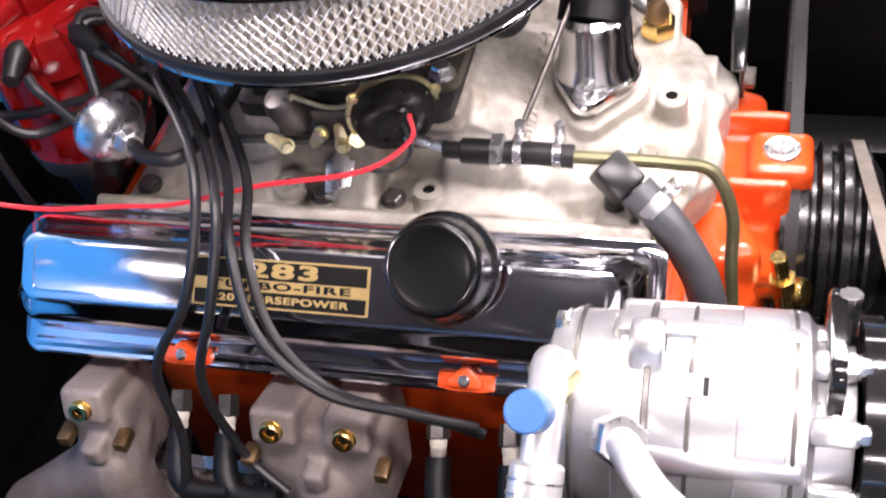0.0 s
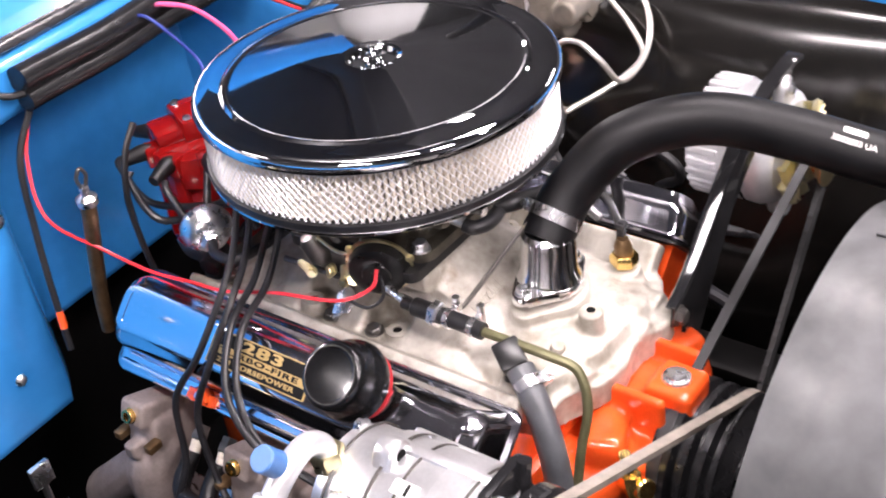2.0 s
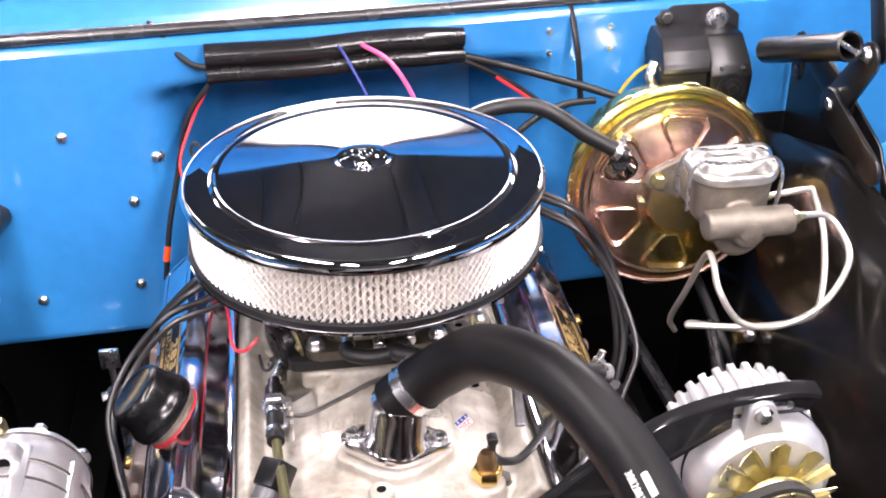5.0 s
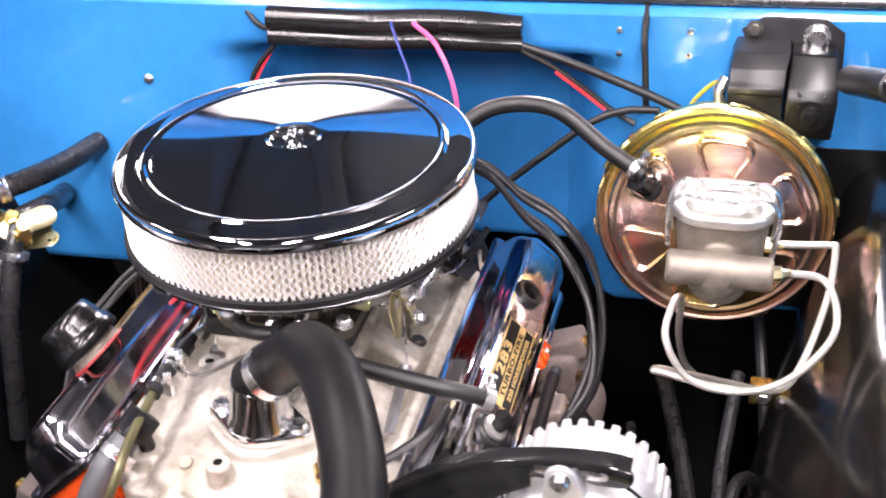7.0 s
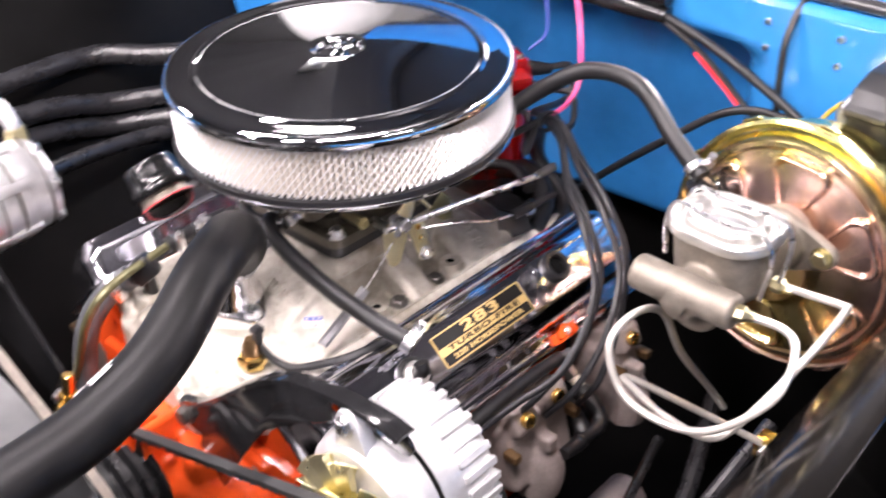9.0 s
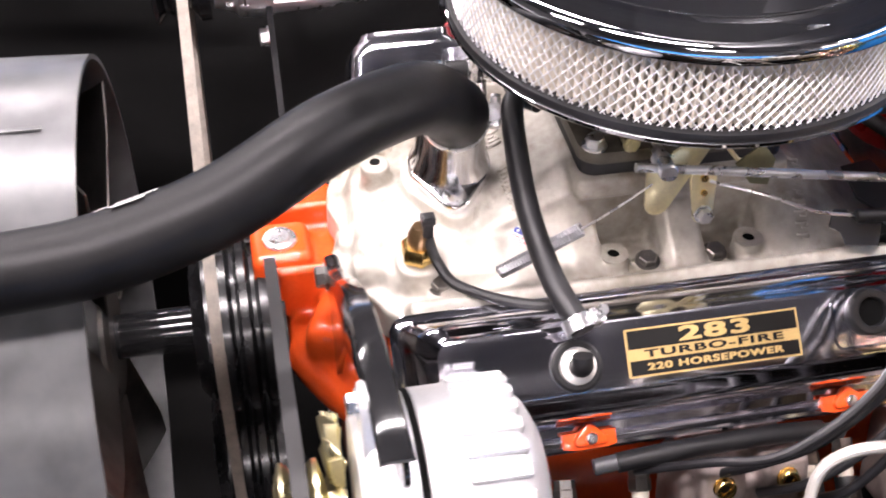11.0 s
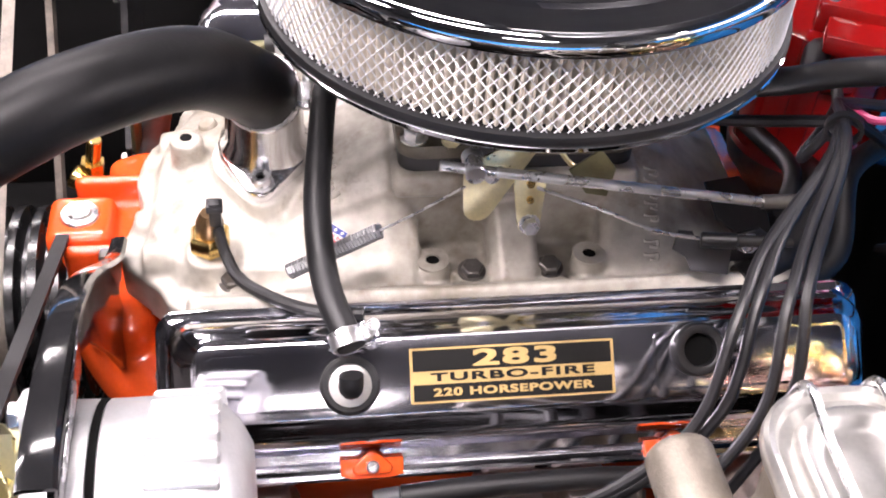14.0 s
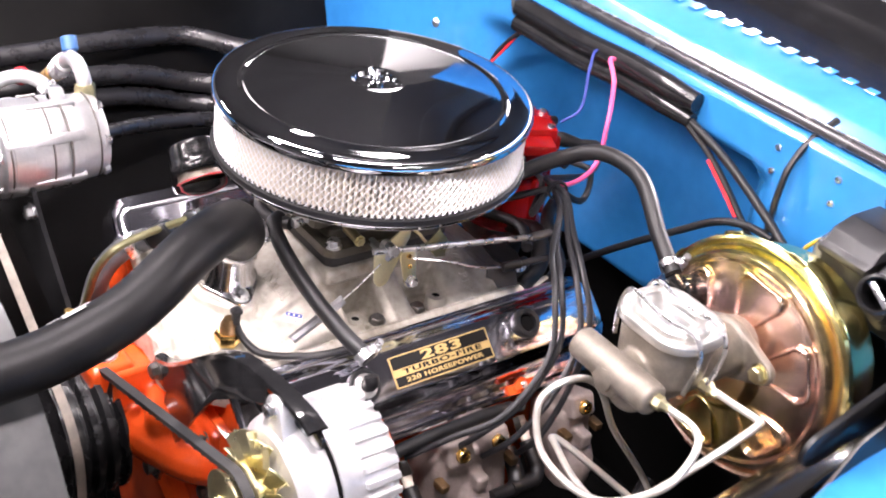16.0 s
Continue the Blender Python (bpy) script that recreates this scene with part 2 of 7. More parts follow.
def aim(p, d, roll=0.0):
    """A frame at p whose z axis points along d."""
    return Matrix.Translation(p) @ Vector(d).to_track_quat("Z", "Y").to_matrix().to_4x4() @ Matrix.Rotation(radians(roll), 4, "Z")


def finish(bm, name, material, angle=35):
    bmesh.ops.recalc_face_normals(bm, faces=bm.faces)
    me = bpy.data.meshes.new(name)
    bm.to_mesh(me)
    bm.free()
    me.materials.append(material)
    me.shade_smooth()
    me.set_sharp_from_angle(angle=radians(angle))
    return me


def part(name, bm, material, parent, label="", angle=35):
    ob = new(name, finish(bm, name, material, angle))
    ob.parent = parent
    if label:
        tagged(ob, label)
    return ob


def thing(name, label, category, at=(0, 0, 0), group="", kind=""):
    ob = new(name)
    ob.empty_display_size = 0.02
    ob.location = at
    return tagged(ob, label, category, group, kind)


def lathe(bm, prof, M=None, seg=40, cap=False):
    """A turned body: prof is (radius, height) rows along M's z axis."""
    M = M or Matrix()
    rings = []
    for r, h in prof:
        if r < 1e-6:
            rings.append([bm.verts.new(M @ V(0, 0, h))])
        else:
            rings.append([bm.verts.new(M @ V(r * math.cos(2 * math.pi * i / seg), r * math.sin(2 * math.pi * i / seg), h)) for i in range(seg)])
    for a, b in zip(rings, rings[1:]):
        if len(a) == 1 and len(b) == 1:
            continue
        for i in range(seg):
            j = (i + 1) % seg
            if len(a) == 1:
                bm.faces.new((a[0], b[i], b[j]))
            elif len(b) == 1:
                bm.faces.new((a[i], a[j], b[0]))
            else:
                bm.faces.new((a[i], a[j], b[j], b[i]))
    if cap:
        for ring in (rings[0], rings[-1]):
            if len(ring) > 2:
                bm.faces.new(ring)
    return bm


def rod(bm, a, b, r, r2=None, seg=20, ch=0.0):
    """A closed round bar from a to b, its ends chamfered by ch."""
    a, b = Vector(a), Vector(b)
    n = (b - a).length
    r2 = r if r2 is None else r2
    prof = [(0, 0), (r - ch, 0)] + ([(r, ch)] if ch else []) + ([(r2, n - ch)] if ch else []) + [(r2 - ch, n), (0, n)]
    return lathe(bm, prof, aim(a, b - a), seg)


def hexbolt(bm, p, d, size=0.007, high=0.006, washer=True, roll=0):
    M = aim(p, d, roll)
    if washer:
        lathe(bm, [(0, 0), (size * 1.25, 0), (size * 1.25, 0.0015), (0, 0.0015)], M, 20)
    lathe(bm, [(0, 0.001), (size, 0.001), (size, high * 0.85), (size * 0.85, high), (0, high)], M, 6)
    return bm


def curve_pts(P, n=8):
    """A smooth line through the points of P."""
    P = [Vector(p) for p in P]
    Q = [P[0] * 2 - P[1]] + P + [P[-1] * 2 - P[-2]]
    out = []
    for i in range(1, len(Q) - 2):
        a, b, c, d = Q[i - 1 : i + 3]
        for k in range(n):
            t = k / n
            out.append(0.5 * (2 * b + (c - a) * t + (2 * a - 5 * b + 4 * c - d) * t * t + (3 * b - a - 3 * c + d) * t**3))
    return out + [P[-1]]


def tube(bm, P, r, seg=10, n=8, smooth=True, flat=1.0, up=None):
    """A tube along P; r a radius or a list along the points; flat squashes it along its second axis."""
    pts = curve_pts(P, n) if smooth else [Vector(p) for p in P]
    rs = [r] * len(pts) if not isinstance(r, (list, tuple)) else [float(np.interp(i / (len(pts) - 1), np.linspace(0, 1, len(r)), r)) for i in range(len(pts))]
    tan = [(pts[min(i + 1, len(pts) - 1)] - pts[max(i - 1, 0)]).normalized() for i in range(len(pts))]
    ref = Vector(up) if up else (Vector((0, 0, 1)) if abs(tan[0].z) < 0.9 else Vector((1, 0, 0)))
    side = tan[0].cross(ref).normalized()
    rings = []
    for p, t, rad in zip(pts, tan, rs):
        side = (side - t * side.dot(t)).normalized()
        if up:
            side = t.cross(Vector(up)).normalized()
        other = t.cross(side)
        rings.append([bm.verts.new(p + side * rad * math.cos(2 * math.pi * k / seg) + other * rad * flat * math.sin(2 * math.pi * k / seg)) for k in range(seg)])
    for a, b in zip(rings, rings[1:]):
        for k in range(seg):
            bm.faces.new((a[k], a[(k + 1) % seg], b[(k + 1) % seg], b[k]))
    bm.faces.new(rings[0][::-1])
    bm.faces.new(rings[-1])
    return bm


def box(bm, size, M=None, bevel=0.0, seg=2):
    """A block of that size centred on M, its edges rounded by bevel."""
    M = M or Matrix()
    t = bmesh.new()
    bmesh.ops.create_cube(t, size=1.0)
    bmesh.ops.scale(t, vec=size, verts=t.verts)
    if bevel:
        bmesh.ops.bevel(t, geom=t.edges[:], offset=bevel, segments=seg, profile=0.5, affect="EDGES")
    bmesh.ops.transform(t, matrix=M, verts=t.verts)
    me = bpy.data.meshes.new("t")
    t.to_mesh(me)
    t.free()
    bm.from_mesh(me)
    bpy.data.meshes.remove(me)
    return bm


def prism(bm, outline, depth, M=None, bevel=0.0, seg=2):
    """A plate: the outline in M's xy plane, depth along z."""
    M = M or Matrix()
    t = bmesh.new()
    lo = [t.verts.new((x, y, 0)) for x, y in outline]
    hi = [t.verts.new((x, y, depth)) for x, y in outline]
    t.faces.new(lo[::-1])
    t.faces.new(hi)
    for i in range(len(lo)):
        j = (i + 1) % len(lo)
        t.faces.new((lo[i], lo[j], hi[j], hi[i]))
    if bevel:
        bmesh.ops.bevel(t, geom=[e for e in t.edges if abs(e.verts[0].co.z - e.verts[1].co.z) < 1e-9], offset=bevel, segments=seg, profile=0.5, affect="EDGES")
    bmesh.ops.transform(t, matrix=M, verts=t.verts)
    me = bpy.data.meshes.new("t")
    t.to_mesh(me)
    t.free()
    bm.from_mesh(me)
    bpy.data.meshes.remove(me)
    return bm


def rounded(x0, x1, y0, y1, r, n=6):
    """The outline of a rounded rectangle."""
    out = []
    r = min(r, (x1 - x0) / 2 - 1e-5, (y1 - y0) / 2 - 1e-5)
    for cx, cy, a in ((x1 - r, y1 - r, 0), (x0 + r, y1 - r, 90), (x0 + r, y0 + r, 180), (x1 - r, y0 + r, 270)):
        out += [(cx + r * math.cos(radians(a + 90 * k / n)), cy + r * math.sin(radians(a + 90 * k / n))) for k in range(n + 1)]
    return out


def circle(cx, cy, r, n=24, a0=0, a1=360):
    return [(cx + r * math.cos(radians(a0 + (a1 - a0) * k / n)), cy + r * math.sin(radians(a0 + (a1 - a0) * k / n))) for k in range(n + (a1 - a0 != 360))]


def hull(points):
    pts = sorted(set((round(x, 6), round(y, 6)) for x, y in points))

    def half(ps):
        out = []
        for p in ps:
            while len(out) > 1 and (out[-1][0] - out[-2][0]) * (p[1] - out[-2][1]) - (out[-1][1] - out[-2][1]) * (p[0] - out[-2][0]) <= 0:
                out.pop()
            out.append(p)
        return out[:-1]

    return half(pts) + half(pts[::-1])


def loft(bm, loops, M=None, cap=(True, True)):
    """A skin over closed loops of equal length, given as 3D rows."""
    M = M or Matrix()
    rings = [[bm.verts.new(M @ Vector(p)) for p in loop] for loop in loops]
    for a, b in zip(rings, rings[1:]):
        for i in range(len(a)):
            j = (i + 1) % len(a)
            bm.faces.new((a[i], a[j], b[j], b[i]))
    if cap[0]:
        bm.faces.new(rings[0][::-1])
    if cap[1]:
        bm.faces.new(rings[-1])
    return bm


def cast(ob, voxel=0.003, rounds=6, factor=0.5):
    """Runs the joined solids of a casting into one smooth skin."""
    md = ob.modifiers.new("skin", "REMESH")
    md.mode, md.voxel_size, md.use_smooth_shade = "VOXEL", voxel, True
    sm = ob.modifiers.new("soft", "SMOOTH")
    sm.factor, sm.iterations = factor, rounds
    return ob


def lettering(name, text, size, M, material, parent, stretch=1.0, depth=0.0002, bold=0.0, spacing=1.0, broad=0.0):
    """Raised letters of the built-in font, centred on M, in M's xy plane; broad widens their strokes."""
    cu = bpy.data.curves.new(name, "FONT")
    cu.body, cu.size, cu.align_x, cu.align_y = text, size, "CENTER", "CENTER"
    cu.extrude, cu.offset, cu.space_character = depth, bold, spacing
    ob = bpy.data.objects.new(name, cu)
    scene.collection.objects.link(ob)
    dg = bpy.context.evaluated_depsgraph_get()
    me = bpy.data.meshes.new_from_object(ob.evaluated_get(dg))
    bpy.data.objects.remove(ob)
    me.transform(Matrix.Diagonal((stretch, 1, 1, 1)))
    if broad:
        bm = bmesh.new()
        for k, (dx, dy) in enumerate(((-1, -0.5), (1, -0.5), (-1, 0.5), (1, 0.5), (0, 0))):
            old = len(bm.verts)
            bm.from_mesh(me)
            bm.verts.ensure_lookup_table()
            bmesh.ops.translate(bm, vec=(dx * broad, dy * broad, 0.00002 * k), verts=bm.verts[old:])
        bm.to_mesh(me)
        bm.free()
    me.transform(M)
    me.materials.clear()
    me.materials.append(material)
    out = new(name, me)
    out.parent = parent
    return out


def clampband(bm, P, d, r, width=0.012):
    """A worm-drive hose clamp round an axis d through P, with its screw housing."""
    M = aim(P, d)
    lathe(bm, [(r, -width / 2), (r + 0.0012, -width / 2), (r + 0.0012, width / 2), (r, width / 2), (r, -width / 2)], M, 32)
    box(bm, (0.009, 0.018, width * 1.1), M @ Matrix.Translation((r + 0.004, 0, 0)), 0.001)
    rod(bm, M @ V(r + 0.005, 0.007, 0), M @ V(r + 0.005, 0.017, 0), 0.004, seg=10)
    return bm
# ---------------------------------------------------------------- an assumed garage round the car, out of view
def slab(name, size, at, material, label, category):
    bm = bmesh.new()
    box(bm, size, Matrix.Translation(at))
    ob = new(name, finish(bm, name, material))
    return tagged(ob, label, category, kind="structure")


slab("floor", (9, 9, 0.1), (0, 0, -0.05), CONCRETE, "grey concrete garage floor under the car", "floor")
# unseen ceiling and walls, dark or white only to shape the reflections
slab("ceiling_front", (9, 7.5, 0.1), (0, -0.75, 2.75), CEIL, "unseen dark ceiling, toned to keep the chrome's reflections dark", "ceiling")
slab("ceiling_rear", (9, 1.5, 0.1), (0, 3.75, 2.75), CEIL, "unseen dark ceiling, toned to keep the chrome's reflections dark", "ceiling")
slab("wall_north", (9, 0.1, 2.9), (0, 4.5, 1.45), WALL, "unseen white wall behind the car, added as a bright reflection", "wall")
slab("wall_south", (9, 0.1, 2.9), (0, -4.5, 1.45), DARK_WALL, "unseen dark wall before the car, added to darken reflections", "wall")
slab("wall_east", (0.1, 7.9, 2.9), (4.5, -0.55, 1.45), DARK_WALL, "unseen dark wall beside the car, added to darken reflections", "wall")
slab("wall_east_rear", (0.1, 1.1, 2.9), (4.5, 3.95, 1.45), WALL, "unseen white wall beside the car, added as a bright reflection", "wall")
slab("wall_west", (0.1, 7.7, 2.9), (-4.5, -0.65, 1.45), DARK_WALL, "unseen dark wall beside the car, added to darken reflections", "wall")
slab("wall_west_rear", (0.1, 1.3, 2.9), (-4.5, 3.85, 1.45), WALL, "unseen white wall beside the car, added as a bright reflection", "wall")


# housing and glowing tubes for each assumed lamp
def tube_lamp(x, y):
    t = thing("assumed_lamp", "assumed white tube lamp under the unseen ceiling", "lamp", group="ceiling lamps")
    bm = bmesh.new()
    box(bm, (0.24, 1.3, 0.05), Matrix.Translation((x, y, 2.67)), 0.008)
    part("housing", bm, WALL, t)
    for dx in (-0.06, 0.06):
        bm = bmesh.new()
        rod(bm, (x + dx, y - 0.62, 2.628), (x + dx, y + 0.62, 2.628), 0.013, seg=12)
        part("tube", bm, TUBE_GLOW, t)


for tx, ty, watts in TUBES:
    tube_lamp(tx, ty)

# ---------------------------------------------------------------- the car's body round the engine bay
car = thing("car_body", "blue painted engine bay of an old car, hood open", "car body")
FW = 0.350  # the firewall's front face


def sheet(bm, rows, thick):
    """A bent sheet of that thickness: rows of points, pushed along its normal."""
    grid = [[bm.verts.new(Vector(p)) for p in row] for row in rows]
    faces = []
    for a, b in zip(grid, grid[1:]):
        for i in range(len(a) - 1):
            faces.append(bm.faces.new((a[i], a[i + 1], b[i + 1], b[i])))
    bmesh.ops.recalc_face_normals(bm, faces=faces)
    bmesh.ops.solidify(bm, geom=faces, thickness=thick)
    return bm


def firewall_y(x, z):
    y = FW + 0.02 * max(0.0, (z - 0.62)) + 0.045 * (x + 0.35)
    # pressed recess behind the distributor
    fx = min(1.0, max(0.0, (0.255 - abs(x - 0.015)) / 0.08))
    fz = min(1.0, max(0.0, (0.962 - z) / 0.035))
    y += 0.15 * fx * fx * (3 - 2 * fx) * fz * fz * (3 - 2 * fz)
    return y


bm = bmesh.new()
rows = []
for dy, dz in ((0.16, -0.03), (0.08, -0.024), (0.03, -0.018), (0.010, -0.008)):
    rows.append([(x, firewall_y(x, 0.6) + dy, 0.605 + dz) for x in np.linspace(-0.85, 0.86, 60)])
for k in range(60):
    z = 0.605 + 0.402 * k / 59
    rows.append([(x, firewall_y(x, z), z) for x in np.linspace(-0.85, 0.86, 60)])
sheet(bm, rows, 0.004)
firewall = part("firewall", bm, BLUE, car, "glossy blue painted firewall", 60)

# cowl: a lip above the firewall, the seal on it, the top panel behind
bm = bmesh.new()
rows = []
for dy, z in ((-0.004, 1.005), (0.0, 1.012), (0.004, 1.0150), (0.008, 1.0158), (0.024, 1.0160), (0.084, 1.0164), (0.090, 1.0175), (0.120, 1.0245), (0.145, 1.0305), (0.175, 1.0340)):
    rows.append([(x, firewall_y(x, 1.0) + dy, z) for x in np.linspace(-0.9, 0.9, 30)])
sheet(bm, rows, 0.003)
part("cowl_panel", bm, BLUE, car, "blue cowl panel in front of the windscreen", 40)
bm = bmesh.new()
tube(bm, [(x, firewall_y(x, 1.0) + 0.015, 1.0235) for x in np.linspace(-0.78, 0.62, 9)], 0.0092, 16, 4, flat=0.9)
part("cowl_seal", bm, SEAL, car, "black rubber cowl seal")
for k in range(46):
    x = -0.72 + 1.44 * k / 45
    bm = bmesh.new()
    box(bm, (0.016, 0.022, 0.002), Matrix.Translation((x, firewall_y(x, 1.0) + 0.158, 1.0335)) @ Matrix.Rotation(radians(5), 4, "X"), 0.0008, 1)
    part("vent_louvre", bm, BLUE, car)

bm = bmesh.new()
sheet(bm, [[(x, y, z) for x in (-0.8, 0.0, 1.0)] for y, z in ((0.53, 1.028), (0.56, 1.042), (0.60, 1.064), (0.66, 1.098))], 0.006)
part("windscreen", bm, BLACK, car, "foot of the dark windscreen behind the cowl")
bm = bmesh.new()
box(bm, (1.8, 1.1, 0.03), Matrix.Translation((0.1, 1.205, 1.080)), 0.008)
part("dash_top", bm, SATIN, car, "black dash top behind the windscreen foot")
# black sheet over the firewall's lower corner on the driver's side
bm = bmesh.new()
sheet(bm, [[(x, firewall_y(x, z) - 0.004, z) for x in np.linspace(0.455, 0.72, 10)] for z in np.linspace(0.61, 0.845, 8)], 0.003)
part("lower_black_sheet", bm, SATIN, car, "black sheet low on the driver's side of the firewall", 60)
bm = bmesh.new()
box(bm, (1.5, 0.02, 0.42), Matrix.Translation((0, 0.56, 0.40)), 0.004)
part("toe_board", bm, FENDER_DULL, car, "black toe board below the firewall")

# inner fenders: black, bowed over the wheels
for side in (-1, 1):
    bm = bmesh.new()
    rows = []
    for j in range(30):
        y = 0.46 - 1.45 * j / 29
        hump = math.exp(-((y + 0.05) / 0.42) ** 2)
        row = []
        for i in range(-5, 16):
            s = max(0.0, i / 15)
            z = 0.42 + 0.04 * min(i, 0) + ((0.435 if side > 0 else 0.47) + 0.05 * (y + 0.2) + 0.08 * max(0.0, y)) * s
            x = 0.555 + (-0.003 * s if side > 0 else 0.10 * s) + 0.062 * s - 0.10 * hump * (1 - s) ** 1.3 - 0.06 * y * s
            if side > 0:  # the wheel house rolls over to the lip
                th = s * math.pi / 2
                z = 0.42 + 0.04 * min(i, 0) + (0.435 + 0.05 * (y + 0.2) + 0.08 * max(0.0, y) - 0.42 * max(0.0, y - 0.17)) * math.sin(th)
                x = 0.614 - 0.06 * y * s - (0.060 + 0.10 * hump) * math.cos(th)
            row.append((side * x, y, z))
        rows.append(row)
    sheet(bm, rows, 0.004)
    part("inner_fender", bm, FENDER_BLACK if side > 0 else FENDER_DULL, car, "black inner fender panel", 60)
    bm = bmesh.new()
    rows = []
    for dx, z in ((0.612, 0.86), (0.616, 0.905), (0.624, 0.912), (0.66, 0.915), (0.672, 0.925), (0.74, 0.945), (0.84, 0.945), (0.92, 0.88)):
        rows.append([(side * (dx + (0.04 * min(1.0, max(0.0, (0.09 - y) / 0.1)) if side > 0 else 0.10) - 0.06 * y), y, z - (0.035 if side > 0 else 0.0) + 0.05 * (y + 0.2)) for y in np.linspace(-1.0, 0.17 if side > 0 else 0.38, 12)])
    sheet(bm, rows, 0.004)
    part("fender_edge", bm, BLUE, car, "blue fender lip", 40)

# outer side of the driver's fender
bm = bmesh.new()
box(bm, (0.012, 0.90, 0.62), Matrix.Translation((0.935, 0.20, 0.60)), 0.003)
part("outer_fender", bm, FENDER_BLACK, car, "black inside of the outer fender")

# hood, propped open above the bay
bm = bmesh.new()
M = Matrix.Translation((0, 0.640, 1.215)) @ Matrix.Rotation(radians(-64), 4, "X") @ Matrix.Translation((0, -0.62, 0))
box(bm, (1.14, 1.24, 0.035), M, 0.012)
for x in (-0.42, -0.14, 0.14, 0.42):
    box(bm, (0.06, 1.1, 0.02), M @ Matrix.Translation((x, 0, -0.022)), 0.006)
hood = part("hood", bm, HOODPAINT, car, "dark underside of the raised hood")
bm = bmesh.new()
box(bm, (1.14, 0.07, 0.016), M @ Matrix.Translation((0, 0.57, -0.026)), 0.005)
part("rear_lip", bm, BLUE, hood, "blue painted rear lip of the hood")

# frame rails and cross member under the engine
for x in (-0.40, 0.40):
    bm = bmesh.new()
    box(bm, (0.07, 2.0, 0.11), Matrix.Translation((x, -0.1, 0.36)), 0.01)
    part("frame_rail", bm, FENDER_DULL, car, "black frame rail")
bm = bmesh.new()
box(bm, (0.86, 0.16, 0.10), Matrix.Translation((0, -0.2, 0.29)), 0.015)
part("cross_member", bm, FENDER_DULL, car, "black cross member")
bm = bmesh.new()
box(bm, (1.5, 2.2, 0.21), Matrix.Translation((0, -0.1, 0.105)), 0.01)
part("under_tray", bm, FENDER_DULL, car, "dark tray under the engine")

# round-head screws on the firewall's passenger side
for x, z in ((-0.357, 0.899), (-0.244, 0.861), (-0.281, 0.80), (-0.290, 0.675), (-0.42, 0.665)):
    bm = bmesh.new()
    y = firewall_y(x, z)
    lathe(bm, [(0, 0.006), (0.004, 0.0055), (0.007, 0.003), (0.008, 0.0), (0.0105, -0.0005), (0.0105, -0.002)], aim((x, y - 0.003, z), (0, -1, 0)), 14)
    part("screw", bm, STEEL, car)
# ---------------------------------------------------------------- the engine: block, heads, covers
block = thing("engine_block", "bright orange painted V8 block and cylinder heads", "engine")
CX, CZ = 0.219, 0.786  # middle of a rocker cover's top
DN = 43.0


def bank(side):
    """A cover's frame: x along the engine, y outboard and down, z out of the cover."""
    a = radians(DN)
    v = V(side * math.cos(a), 0, -math.sin(a))
    n = V(side * math.sin(a), 0, math.cos(a))
    u = v.cross(n)
    return Matrix(((u.x, v.x, n.x, side * CX), (u.y, v.y, n.y, 0), (u.z, v.z, n.z, CZ), (0, 0, 0, 1)))


def ends(side, y0, y1):
    """The engine's y range as the bank frame's x range."""
    return (-y1, -y0) if side > 0 else (y0, y1)


for side in (-1, 1):
    M = bank(side)
    x0, x1 = ends(side, -0.238, 0.222)
    bm = bmesh.new()
    prof = [(-0.026, -0.058), (0.058, -0.058), (0.060, -0.066), (0.056, -0.075), (0.058, -0.11), (0.045, -0.15), (-0.030, -0.15)]
    loft(bm, [[(x0, v, n) for v, n in prof], [(x1, v, n) for v, n in prof]], M)
    ob = part("cylinder_head", bm, ORANGE, block, "orange cylinder head")
bm = bmesh.new()
box(bm, (0.30, 0.44, 0.26), Matrix.Translation((0, -0.01, 0.52)), 0.02)
part("block_casting", bm, ORANGE, block, "orange block casting")
bm = bmesh.new()
box(bm, (0.22, 0.46, 0.12), Matrix.Translation((0, -0.01, 0.67)), 0.02)
part("valley_wall", bm, ORANGE, block)
bm = bmesh.new()
box(bm, (0.34, 0.03, 0.20), Matrix.Translation((0, -0.235, 0.60)), 0.012)
part("front_face", bm, ORANGE, block)
bm = bmesh.new()
rod(bm, (0, -0.24, 0.47), (0, -0.275, 0.47), 0.10, seg=36, ch=0.008)
part("timing_cover", bm, ORANGE, block)


